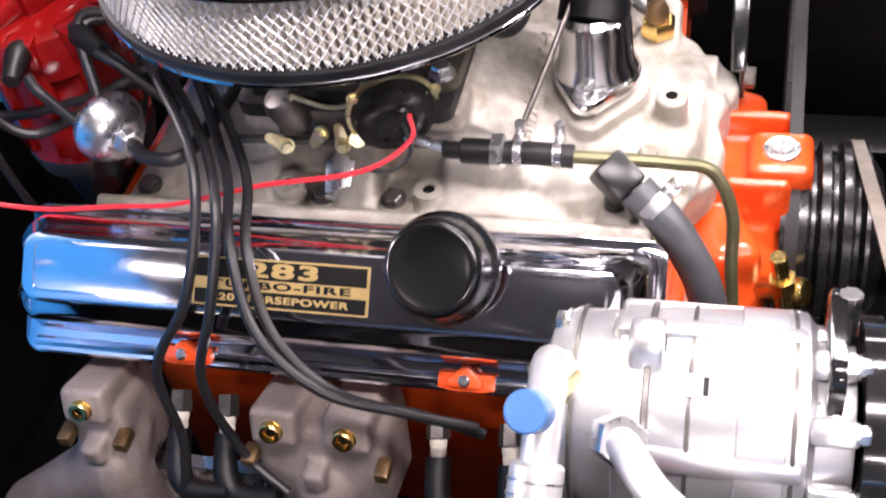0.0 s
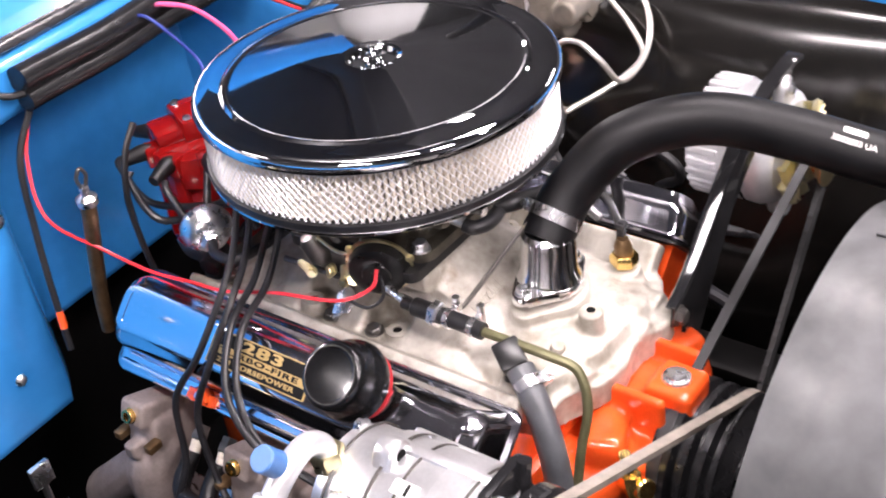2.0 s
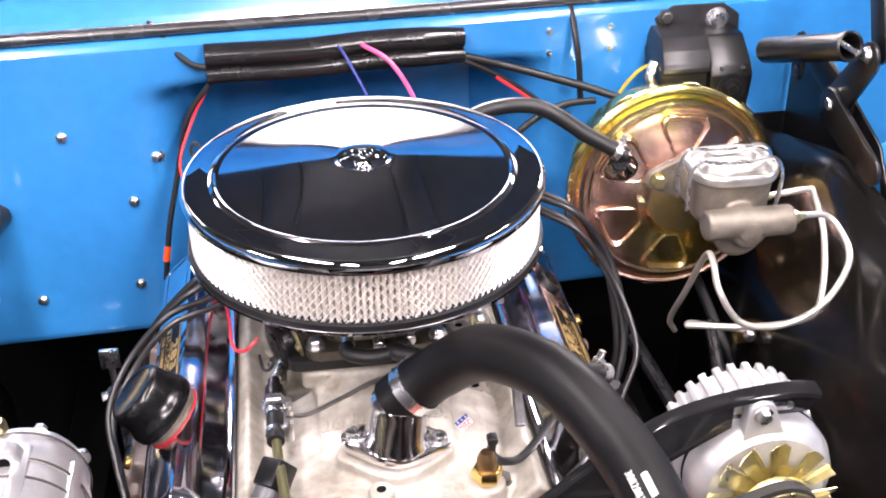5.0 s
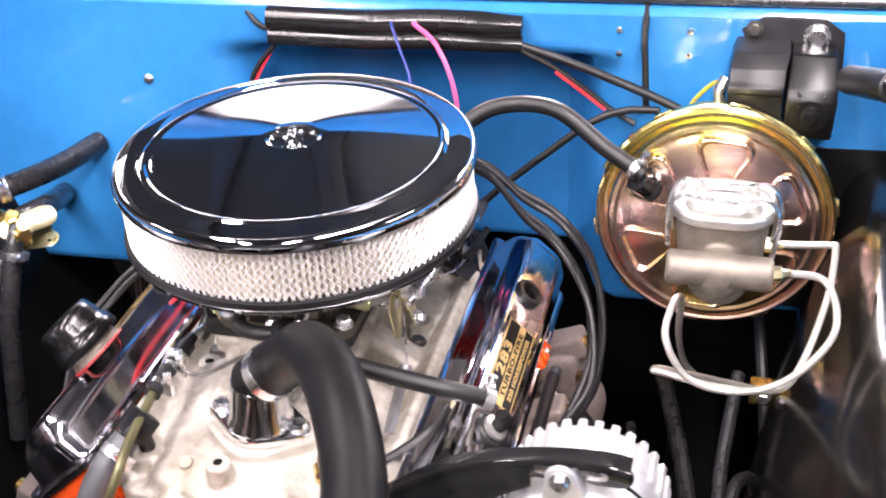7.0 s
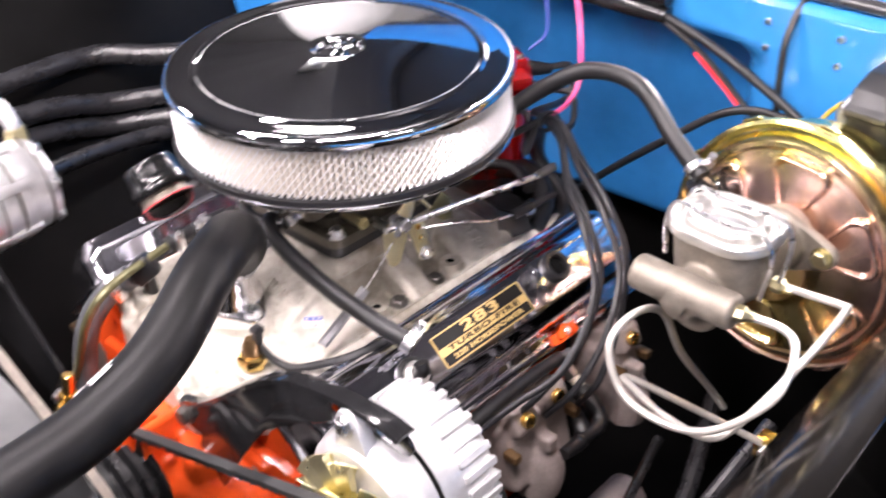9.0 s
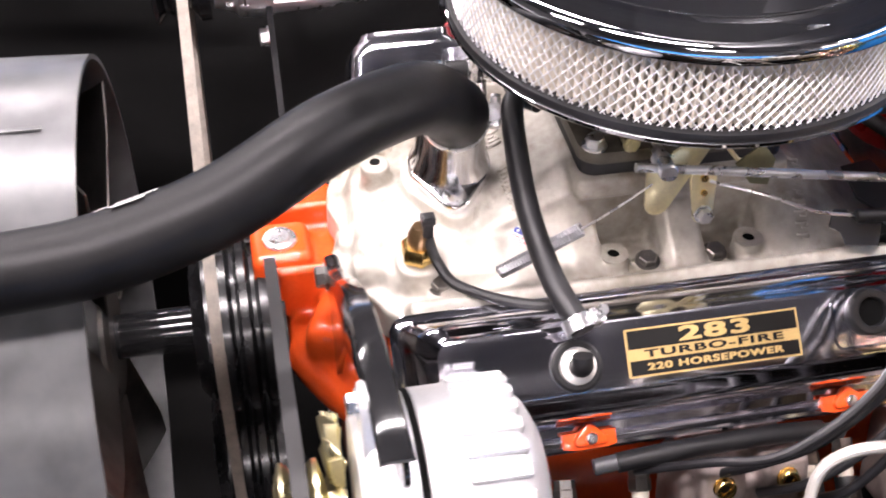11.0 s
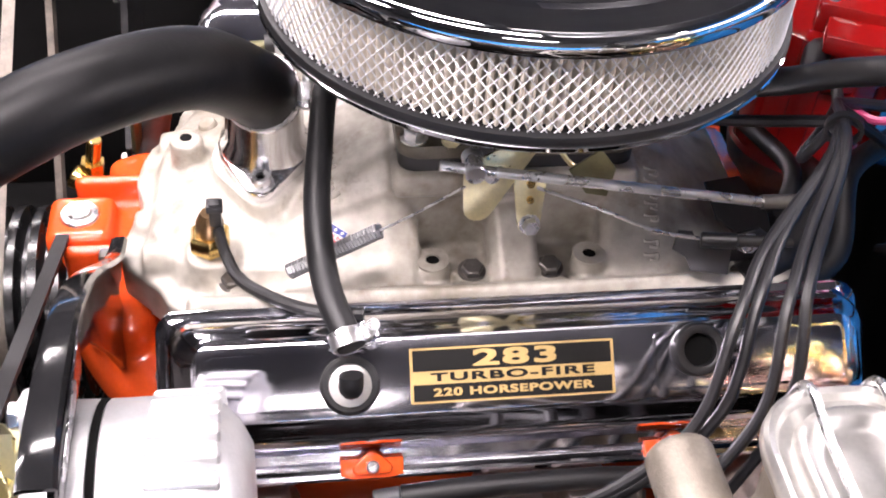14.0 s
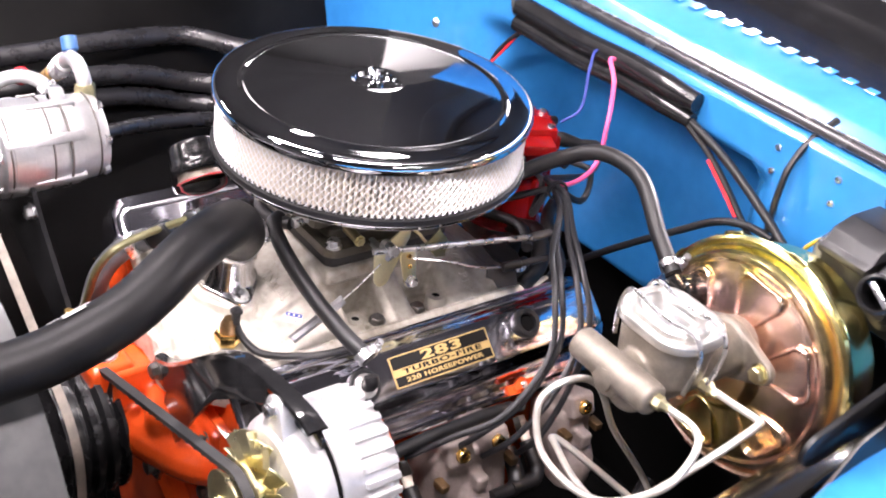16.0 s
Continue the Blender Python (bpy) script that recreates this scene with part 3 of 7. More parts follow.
def rocker_cover(side, label):
    t = thing("rocker_cover", label, "rocker cover", group="rocker covers")
    M = bank(side)
    y0, y1 = (-0.248, 0.240) if side < 0 else (-0.254, 0.225)

    def ring(a, b, v0, v1, r, n):
        x0, x1 = ends(side, a, b)
        return [(x, y, n) for x, y in rounded(x0, x1, v0, v1, r, 7)]

    bm = bmesh.new()
    loft(bm, [
        ring(y0, y1, -0.047, 0.069, 0.014, -0.054),
        ring(y0, y1, -0.047, 0.069, 0.014, -0.051),
        ring(y0 + 0.002, y1 - 0.002, -0.045, 0.067, 0.013, -0.0495),
        ring(y0 + 0.006, y1 - 0.006, -0.0415, 0.050, 0.014, -0.0485),
        ring(y0 + 0.008, y1 - 0.008, -0.0395, 0.046, 0.016, -0.044),
        ring(y0 + 0.011, y1 - 0.011, -0.037, 0.043, 0.018, -0.024),
        ring(y0 + 0.015, y1 - 0.015, -0.034, 0.039, 0.020, -0.0135),
        ring(y0 + 0.020, y1 - 0.020, -0.029, 0.034, 0.018, -0.0085),
        ring(y0 + 0.023, y1 - 0.023, -0.0265, 0.0275, 0.015, -0.0045),
        ring(y0 + 0.026, y1 - 0.026, -0.0245, 0.0245, 0.013, -0.0008),
        ring(y0 + 0.030, y1 - 0.030, -0.0225, 0.0225, 0.011, 0.0),
    ], M)
    part("shell", bm, COVER_CHROME, t, "mirror chrome rocker cover shell", 28)
    # faint pressed panel outlines on the top and a lip along the outer flange
    for a, b in ((y0 + 0.034, -0.118), (0.062, y1 - 0.034)):
        bm = bmesh.new()
        x0, x1 = ends(side, a, b)
        ol = rounded(x0, x1, -0.019, 0.019, 0.006)
        il = rounded(x0 + 0.0018, x1 - 0.0018, -0.0172, 0.0172, 0.0045)
        loft(bm, [[(x, y, -0.0002) for x, y in ol], [(x, y, 0.0005) for x, y in ol], [(x, y, 0.0005) for x, y in il], [(x, y, -0.0002) for x, y in il]], M, (False, False))
        part("bead", bm, COVER_CHROME, t)
    bm = bmesh.new()
    x0, x1 = ends(side, y0 + 0.012, y1 - 0.012)
    tube(bm, [M @ V(x0, 0.060, -0.0485), M @ V((x0 + x1) / 2, 0.060, -0.0485), M @ V(x1, 0.060, -0.0485)], 0.004, 8, 4)
    part("flange_lip", bm, COVER_CHROME, t)
    bm = bmesh.new()
    x0, x1 = ends(side, y0 + 0.002, y1 - 0.002)
    ol = rounded(x0, x1, -0.045, 0.067, 0.013)
    prism(bm, ol, 0.003, M @ Matrix.Translation((0, 0, -0.0575)))
    part("gasket", bm, RUBBER, t, "black cover gasket")
    # the sticker
    d = 1 if side > 0 else -1
    yc = 0.012 if side < 0 else -0.0295
    ux, uv, un = V(0, d, 0), -V(*M.col[1][:3]), V(*M.col[2][:3])
    o = M @ V(-yc if side > 0 else yc, 0.001, 0.0004)
    S = Matrix(((ux.x, uv.x, un.x, o.x), (ux.y, uv.y, un.y, o.y), (ux.z, uv.z, un.z, o.z), (0, 0, 0, 1)))
    w, h = 0.130, 0.0345
    bm = bmesh.new()
    prism(bm, rounded(-w / 2, w / 2, -h / 2, h / 2, 0.001, 2), 0.0004, S)
    sticker = part("sticker", bm, DECAL_GOLD, t, "black and gold engine size sticker")
    bm = bmesh.new()
    for a, b, c, e in ((-w / 2 + 0.0018, w / 2 - 0.0018, h * 0.08, h * 0.46), (-w / 2 + 0.0018, w / 2 - 0.0018, -h * 0.46, -h * 0.16)):
        prism(bm, [(a, c), (b, c), (b, e), (a, e)], 0.0007, S)
    part("field", bm, DECAL_BLACK, sticker)
    lettering("lettering", "283", 0.0138, S @ Matrix.Translation((0.002, h * 0.268, 0.0009)), DECAL_GOLD, sticker, 2.45, bold=0.0002, spacing=1.12, broad=0.00055)
    lettering("lettering", "TURBO-FIRE", 0.0070, S @ Matrix.Translation((0.0, -h * 0.040, 0.0009)), DECAL_BLACK, sticker, 2.45, bold=0.0001, spacing=1.14, broad=0.00025)
    lettering("lettering", "220 HORSEPOWER", 0.0066, S @ Matrix.Translation((0.0, -h * 0.312, 0.0009)), DECAL_GOLD, sticker, 1.68, bold=0.0001, spacing=1.12, broad=0.00025)
    # red hold-down tabs along the outer flange
    for y in ((0.10, -0.115) if side < 0 else (0.085, -0.118)):
        x = -y if side > 0 else y
        bm = bmesh.new()
        T = M @ Matrix.Translation((x, 0.060, -0.0470))
        prism(bm, [(-0.0205, -0.006), (0.0205, -0.006), (0.0205, 0.0055), (0.012, 0.0075), (-0.012, 0.0075), (-0.0205, 0.0055)], 0.006, T, 0.0018)
        prism(bm, hull(circle(-0.009, 0.0005, 0.004, 10) + circle(0.009, 0.0005, 0.004, 10) + circle(0, -0.006, 0.0055, 14)), 0.0105, T, 0.0022)
        tab = part("hold_down_tab", bm, ORANGE, t, "orange painted hold-down tab")
        bm = bmesh.new()
        lathe(bm, [(0, 0.0040), (0.0030, 0.0038), (0.0042, 0.0028), (0.0045, 0.0)], aim(T @ V(0, -0.001, 0.0100), V(*M.col[2][:3])), 14)
        part("bolt", bm, STEEL, tab)
    return t


rocker_cover(-1, "chrome rocker cover with black and gold sticker, passenger side")
rocker_cover(1, "chrome rocker cover with sticker and open filler hole")

# ---------------------------------------------------------------- intake manifold
intake = thing("intake_manifold", "pale cast aluminium intake manifold between the heads", "intake manifold")
bm = bmesh.new()


def ridge(bm, rows):
    """A runner: rows of (y, then heights at the middle, the shoulder and the head)."""
    loops = []
    for y, a, b, c in rows:
        loops.append([(-0.1235, y, c), (-0.056, y, b), (-0.03, y, a), (0.03, y, a), (0.056, y, b), (0.1235, y, c), (0.1235, y, 0.728), (-0.1235, y, 0.728)])
    loft(bm, loops)


ridge(bm, [(-0.168, 0.778, 0.772, 0.752), (-0.150, 0.790, 0.782, 0.757), (-0.122, 0.806, 0.796, 0.762), (-0.098, 0.818, 0.803, 0.763), (-0.080, 0.820, 0.803, 0.762), (-0.074, 0.815, 0.795, 0.757)])
ridge(bm, [(-0.024, 0.812, 0.790, 0.755), (-0.018, 0.818, 0.802, 0.760), (0.005, 0.818, 0.802, 0.760), (0.011, 0.812, 0.790, 0.755)])
ridge(bm, [(0.057, 0.815, 0.795, 0.757), (0.063, 0.820, 0.803, 0.762), (0.085, 0.818, 0.803, 0.763), (0.115, 0.800, 0.792, 0.762), (0.150, 0.775, 0.770, 0.757), (0.182, 0.760, 0.757, 0.752)])
# valley plate between the heads, with the flange along each head
prism(bm, [(-0.127, -0.232), (-0.118, -0.243), (-0.104, -0.250), (-0.089, -0.251), (-0.075, -0.257), (-0.06, -0.271), (-0.04, -0.277), (-0.019, -0.280), (0.0, -0.274), (0.018, -0.273), (0.035, -0.281), (0.055, -0.287), (0.072, -0.284),
           (0.086, -0.270), (0.10, -0.256), (0.114, -0.250), (0.127, -0.236), (0.127, 0.188), (-0.127, 0.188)], 0.032, Matrix.Translation((0, 0, 0.720)), 0.003)
box(bm, (0.136, 0.19, 0.09), Matrix.Translation((0, -0.005, 0.770)), 0.012)
for s in (-1, 1):
    for y in (-0.066, 0.047):
        rod(bm, (s * 0.102, y, 0.74), (s * 0.102, y, 0.7700), 0.0125, seg=18)
    for y in (-0.038, 0.018, -0.205, 0.165):
        rod(bm, (s * 0.106, y, 0.74), (s * 0.106, y, 0.7620), 0.0115, seg=18)
for s in (-1, 1):
    box(bm, (0.074, 0.43, 0.022), Matrix.Translation((s * 0.1185, -0.020, 0.7455)) @ Matrix.Rotation(radians(-s * 47), 4, "Y"), 0.003)
# carburettor pad
box(bm, (0.155, 0.175, 0.020), Matrix.Translation((0, -0.005, 0.816)), 0.004)
# front water crossover, its lumps and bosses, and the thermostat seat
loft(bm, [[(-0.10, -0.244, 0.742), (-0.03, -0.268, 0.742), (0.06, -0.272, 0.742), (0.105, -0.244, 0.742), (0.115, -0.16, 0.742), (-0.115, -0.16, 0.742)],
          [(-0.09, -0.236, 0.766), (-0.03, -0.258, 0.768), (0.055, -0.262, 0.768), (0.098, -0.236, 0.766), (0.10, -0.155, 0.766), (-0.10, -0.155, 0.766)],
          [(-0.065, -0.205, 0.777), (-0.03, -0.225, 0.780), (0.045, -0.228, 0.780), (0.075, -0.205, 0.777), (0.075, -0.15, 0.777), (-0.065, -0.15, 0.777)]])
prism(bm, hull(circle(0.006, -0.180, 0.040, 28) + circle(-0.036, -0.178, 0.015, 18) + circle(0.048, -0.182, 0.015, 18)), 0.045, Matrix.Translation((0, 0, 0.748)), 0.002)
rod(bm, (-0.013, -0.238, 0.745), (-0.013, -0.238, 0.797), 0.0125, seg=20)
rod(bm, (0.088, -0.219, 0.74), (0.088, -0.219, 0.777), 0.021, 0.018, seg=20)
rod(bm, (-0.108, -0.210, 0.74), (-0.108, -0.210, 0.770), 0.018, 0.015, seg=20)
rod(bm, (0.072, -0.235, 0.752), (0.072, -0.268, 0.750), 0.016, seg=18)
rod(bm, (-0.055, -0.225, 0.752), (-0.060, -0.262, 0.748), 0.020, 0.014, seg=18)
rod(bm, (0.03, -0.235, 0.752), (0.032, -0.276, 0.748), 0.021, 0.013, seg=18)
box(bm, (0.016, 0.016, 0.02), Matrix.Translation((0.117, -0.196, 0.756)), 0.002)
# slanting front face below the carburettor pad
loft(bm, [[(-0.062, -0.172, 0.742), (0.070, -0.172, 0.742), (0.070, -0.172, 0.775), (0.03, -0.168, 0.782), (-0.03, -0.168, 0.782), (-0.062, -0.172, 0.775)],
          [(-0.066, -0.095, 0.742), (0.066, -0.095, 0.742), (0.066, -0.095, 0.806), (0.04, -0.095, 0.821), (-0.04, -0.095, 0.821), (-0.066, -0.095, 0.806)]])
cast(part("casting", bm, CAST, intake, "pale cast aluminium body"), 0.0025, 3)
for s in (-1, 1):
    for y in (-0.205, -0.038, 0.018, 0.165):
        bm = bmesh.new()
        hexbolt(bm, (s * 0.106, y, 0.7622), V(s * 0.15, 0, 1), 0.0080, 0.007)
        part("bolt", bm, DARK_STEEL, intake)
    for y in (-0.066, 0.047):
        bm = bmesh.new()
        lathe(bm, [(0.0045, -0.001), (0.0118, 0.0), (0.0118, 0.002), (0.0052, 0.0025), (0.0045, -0.001)], aim((s * 0.102, y, 0.7698), (0, 0, 1)), 24)
        part("boss", bm, CAST, intake)
        bm = bmesh.new()
        lathe(bm, [(0, 0.0005), (0.0052, 0.0005), (0.0052, -0.002)], aim((s * 0.102, y, 0.7702), (0, 0, 1)), 16)
        part("boss_hole", bm, HOLE, intake)
bm = bmesh.new()
lathe(bm, [(0, 0.0006), (0.0045, 0.0006), (0.0045, -0.002)], aim((-0.013, -0.238, 0.7968), (0, 0, 1)), 18)
part("boss_hole", bm, HOLE, intake)
for x, y in ((-0.055, -0.225), (0.02, -0.222)):
    bm = bmesh.new()
    lathe(bm, [(0, 0.002), (0.006, 0.0018), (0.0075, 0.0), (0.0075, -0.004)], aim((x, y, 0.777), (0, -0.3, 1)), 18)
    part("core_plug", bm, CAST, intake)
# ---------------------------------------------------------------- air cleaner
ac = thing("air_cleaner", "round chrome air cleaner with white mesh-wrapped filter on the carburettor", "air cleaner")
bm = bmesh.new()
lathe(bm, [(0.1745, 0.9905), (0.1785, 0.9895), (0.1808, 0.9915), (0.1815, 0.9945), (0.1813, 0.9980), (0.1805, 1.0010), (0.1790, 1.0032), (0.1772, 1.0045), (0.1755, 1.0050), (0.1748, 1.00508), (0.164, 1.0051), (0.1535, 1.0051), (0.1530, 1.00515),
           (0.1515, 1.0060), (0.1498, 1.0068), (0.1480, 1.0068), (0.1465, 1.0062), (0.1455, 1.0058), (0.1450, 1.0057), (0.1430, 1.0057)], None, 128)
lid = part("lid", bm, CHROME_LID, ac, "mirror chrome lid", 20)
bm = bmesh.new()
lathe(bm, [(0.1430, 1.0057), (0.1425, 1.00573), (0.10, 1.00935), (0.036, 1.01479), (0.0345, 1.01491), (0.0335, 1.0150), (0.028, 1.0152), (0.0245, 1.0140), (0.0225, 1.0095), (0.006, 1.0090), (0, 1.0090)], None, 128)
part("cone", bm, SPUN_LID, lid, "spun chrome cone", 20)
bm = bmesh.new()
lathe(bm, [(0.07, 0.905), (0.085, 0.910), (0.15, 0.916), (0.172, 0.922), (0.1785, 0.9255), (0.1808, 0.9280), (0.1808, 0.9305), (0.1785, 0.9315), (0.1735, 0.930)], None, 128)
part("base_pan", bm, CHROME_LID, ac, "chrome base pan", 30)
bm = bmesh.new()
lathe(bm, [(0.168, 0.930), (0.1798, 0.930), (0.1806, 0.9335), (0.1798, 0.9375), (0.1770, 0.9385), (0.168, 0.9385)], None, 96)
part("lower_seal", bm, RUBBER, ac, "black filter seal")
bm = bmesh.new()
n = 176
ring = []
for k in range(n):
    for f, r in ((0.0, 0.1575), (0.10, 0.1640), (0.20, 0.1712), (0.33, 0.1735), (0.50, 0.1742), (0.67, 0.1735), (0.80, 0.1712), (0.90, 0.1640)):
        a = 2 * math.pi * (k + f) / n
        ring.append((r * math.cos(a), r * math.sin(a)))
loft(bm, [[(x, y, 0.933) for x, y in ring], [(x, y, 0.992) for x, y in ring]])
filt = part("filter_element", bm, PAPER, ac, "white pleated paper filter", 40)
# expanded-metal wrap: two families of slanting strands
bm = bmesh.new()
cols, z0, z1 = 142, 0.9375, 0.9915
turn = 2 * math.pi / cols * 5.6
for fam in (-1, 1):
    for k in range(cols):
        prev = None
        for i in range(7):
            s = i / 6
            a = 2 * math.pi * k / cols + fam * turn * (s - 0.5)
            c, sn = math.cos(a), math.sin(a)
            tx, ty = -sn * 0.00062, c * 0.00062
            z = z0 + (z1 - z0) * s
            r = 0.1758 if fam > 0 else 0.1755
            q = [bm.verts.new((r * c - tx, r * sn - ty, z)), bm.verts.new(((r + 0.0009) * c, (r + 0.0009) * sn, z)), bm.verts.new((r * c + tx, r * sn + ty, z))]
            if prev:
                bm.faces.new((prev[0], prev[1], q[1], q[0]))
                bm.faces.new((prev[1], prev[2], q[2], q[1]))
            prev = q
part("mesh_wrap", bm, MESHWIRE, ac, "galvanised diamond mesh wrap", 80)
bm = bmesh.new()
lathe(bm, [(0, 1.009), (0.009, 1.009), (0.009, 1.0115), (0.0065, 1.0135), (0.0065, 1.018), (0.004, 1.019), (0.004, 1.0245), (0, 1.0255)], None, 20)
for s in (-1, 1):
    tube(bm, [(s * 0.004, 0, 1.015), (s * 0.010, 0, 1.0165), (s * 0.0145, 0, 1.0205), (s * 0.0155, 0, 1.0235)], [0.003, 0.0032, 0.0034, 0.0025], 8, 4)
wn = part("wing_nut", bm, CHROME, ac, "small chrome wing nut")

# ---------------------------------------------------------------- carburettor
carb = thing("carburettor", "four-barrel carburettor with gold zinc linkage under the air cleaner", "carburettor")
bm = bmesh.new()
prism(bm, rounded(-0.090, 0.070, -0.088, 0.078, 0.010), 0.012, Matrix.Translation((0, 0, 0.826)), 0.001)
part("spacer", bm, RUBBER, carb, "black insulating spacer")
bm = bmesh.new()
ol = rounded(-0.050, 0.050, -0.075, 0.066, 0.010)
prism(bm, rounded(-0.072, 0.072, -0.090, 0.080, 0.014), 0.011, Matrix.Translation((0, 0, 0.838)), 0.0015)
prism(bm, ol, 0.012, Matrix.Translation((0, 0, 0.849)), 0.002)
part("throttle_body", bm, CARB, carb, "zinc alloy throttle body")
bm = bmesh.new()
box(bm, (0.105, 0.085, 0.035), Matrix.Translation((0, -0.005, 0.876)), 0.006)
box(bm, (0.088, 0.050, 0.032), Matrix.Translation((0, -0.070, 0.876)), 0.009)
box(bm, (0.088, 0.050, 0.032), Matrix.Translation((0, 0.062, 0.876)), 0.009)
lathe(bm, [(0, 0.888), (0.062, 0.888), (0.064, 0.905), (0.065, 0.912), (0, 0.912)], None, 32)
part("body", bm, CARB, carb, "zinc alloy carburettor body")
bm = bmesh.new()
prism(bm, rounded(-0.058, 0.058, -0.098, 0.088, 0.016), 0.006, Matrix.Translation((0, 0, 0.892)), 0.001)
part("air_horn", bm, CARB, carb, "cast air horn cover")
for x, y in ((-0.045, -0.090), (0.045, -0.090), (0.0, -0.093), (-0.05, -0.03), (0.05, -0.03), (-0.05, 0.04), (0.05, 0.04)):
    bm = bmesh.new()
    lathe(bm, [(0, 0.004), (0.004, 0.0035), (0.005, 0.001), (0.005, 0)], aim((x, y, 0.898), (0, 0, 1)), 12)
    part("screw", bm, GOLD_ZINC, carb)
for s in (-1, 1):
    for y in (-0.078, 0.068):
        bm = bmesh.new()
        hexbolt(bm, (s * 0.062, y, 0.849), (0, 0, 1), 0.0078, 0.009)
        part("stud_nut", bm, STEEL, carb)
for x, y, z in ((-0.03, -0.096, 0.872), (0.0, -0.096, 0.868), (0.03, -0.096, 0.872)):
    bm = bmesh.new()
    rod(bm, (x, y, z), (x, y - 0.018, z - 0.002), 0.006, seg=14, ch=0.001)
    part("nipple", bm, STEEL, carb, "bright vacuum nipple")
bm = bmesh.new()
tube(bm, [(-0.032, -0.112, 0.870), (-0.030, -0.122, 0.868), (-0.012, -0.128, 0.866), (0.012, -0.124, 0.866), (0.028, -0.115, 0.869)], 0.0075, 12, 6)
part("vacuum_hose", bm, RUBBER, carb, "black rubber vacuum hose loop")
# choke on the passenger side
cd = V(-0.9, -0.42, -0.12).normalized()
bm = bmesh.new()
rod(bm, V(-0.052, -0.028, 0.842), V(-0.052, -0.028, 0.842) + cd * 0.040, 0.027, seg=32, ch=0.003)
part("choke_housing", bm, CARB, carb, "cast choke housing")
cp0 = V(-0.052, -0.028, 0.842) + cd * 0.040
bm = bmesh.new()
lathe(bm, [(0, 0.0165), (0.005, 0.0165), (0.006, 0.018), (0.014, 0.018), (0.015, 0.0165), (0.022, 0.0165), (0.0290, 0.013), (0.0315, 0.005), (0.0315, 0.0), (0, 0.0)], aim(cp0, cd), 40)
part("choke_cap", bm, CHOKE_BLACK, carb, "round black choke cap")
bm = bmesh.new()
lathe(bm, [(0.0305, 0), (0.0345, 0), (0.0345, 0.003), (0.0305, 0.003), (0.0305, 0)], aim(cp0, cd), 32)
part("choke_ring", bm, GOLD_ZINC, carb, "gold zinc clamp ring")
for a in (20, 140, 260):
    bm = bmesh.new()
    hexbolt(bm, aim(cp0, cd) @ V(0.034 * math.cos(radians(a)), 0.034 * math.sin(radians(a)), 0.002), cd, 0.004, 0.004)
    part("screw", bm, GOLD_ZINC, carb)
for p, d, turn in (((-0.100, -0.006, 0.812), (-1, -0.1, 0.1), 60), ((-0.101, 0.040, 0.809), (-0.8, -0.5, 0.2), 100), ((-0.100, 0.008, 0.822), (-0.9, 0.3, 0.2), 200), ((-0.101, -0.018, 0.818), (-0.7, -0.4, 0.5), 20)):
    bm = bmesh.new()
    M = aim(p, d, turn)
    prism(bm, hull(circle(0, 0, 0.006, 14) + circle(0.012, 0.008, 0.004, 14)), 0.002, M, 0.0004)
    lever = part("choke_lever", bm, GOLD_ZINC, carb, "gold zinc choke lever")
    bm = bmesh.new()
    hexbolt(bm, M @ V(0, 0, 0.002), d, 0.005, 0.006)
    part("nut", bm, GOLD_ZINC, lever)
# vacuum break, bracket and dark linkage on the passenger side
bm = bmesh.new()
lathe(bm, [(0, -0.016), (0.012, -0.016), (0.0145, -0.012), (0.0145, 0.010), (0.011, 0.016), (0.005, 0.018), (0, 0.018)], aim((-0.092, 0.034, 0.836), (-0.2, 0.3, 0.9)), 28)
part("vacuum_break", bm, DARK_STEEL, carb, "dark round vacuum break")
bm = bmesh.new()
prism(bm, [(-0.020, -0.008), (0.016, -0.010), (0.022, 0.004), (0.010, 0.012), (-0.016, 0.010)], 0.002, aim((-0.100, 0.004, 0.775), (-0.75, -0.1, 0.65), 80), 0.0004)
part("bracket", bm, STEEL, carb, "bright steel bracket")
bm = bmesh.new()
rod(bm, (-0.096, 0.082, 0.808), (-0.096, -0.085, 0.812), 0.0035, seg=12)
part("linkage_rod", bm, DARK_STEEL, carb)
bm = bmesh.new()
box(bm, (0.012, 0.060, 0.026), Matrix.Translation((-0.086, 0.018, 0.822)), 0.003)
part("linkage_plate", bm, DARK_STEEL, carb)
bm = bmesh.new()
rod(bm, (-0.072, 0.03, 0.85), (-0.100, 0.03, 0.85), 0.004, seg=12)
part("choke_shaft", bm, STEEL, carb)
bm = bmesh.new()
tube(bm, [(-0.096, 0.028, 0.852), (-0.10, 0.0, 0.846), (-0.098, -0.02, 0.85), (-0.092, -0.03, 0.865)], 0.0018, 8, 5)
part("choke_link", bm, GOLD_ZINC, carb)
bm = bmesh.new()
tube(bm, [(-0.100, -0.055, 0.835), (-0.108, -0.060, 0.815), (-0.117, -0.046, 0.803), (-0.121, -0.026, 0.807)], 0.0018, 8, 5)
part("choke_wire", bm, RUBBER, carb, "thin black wire loop")
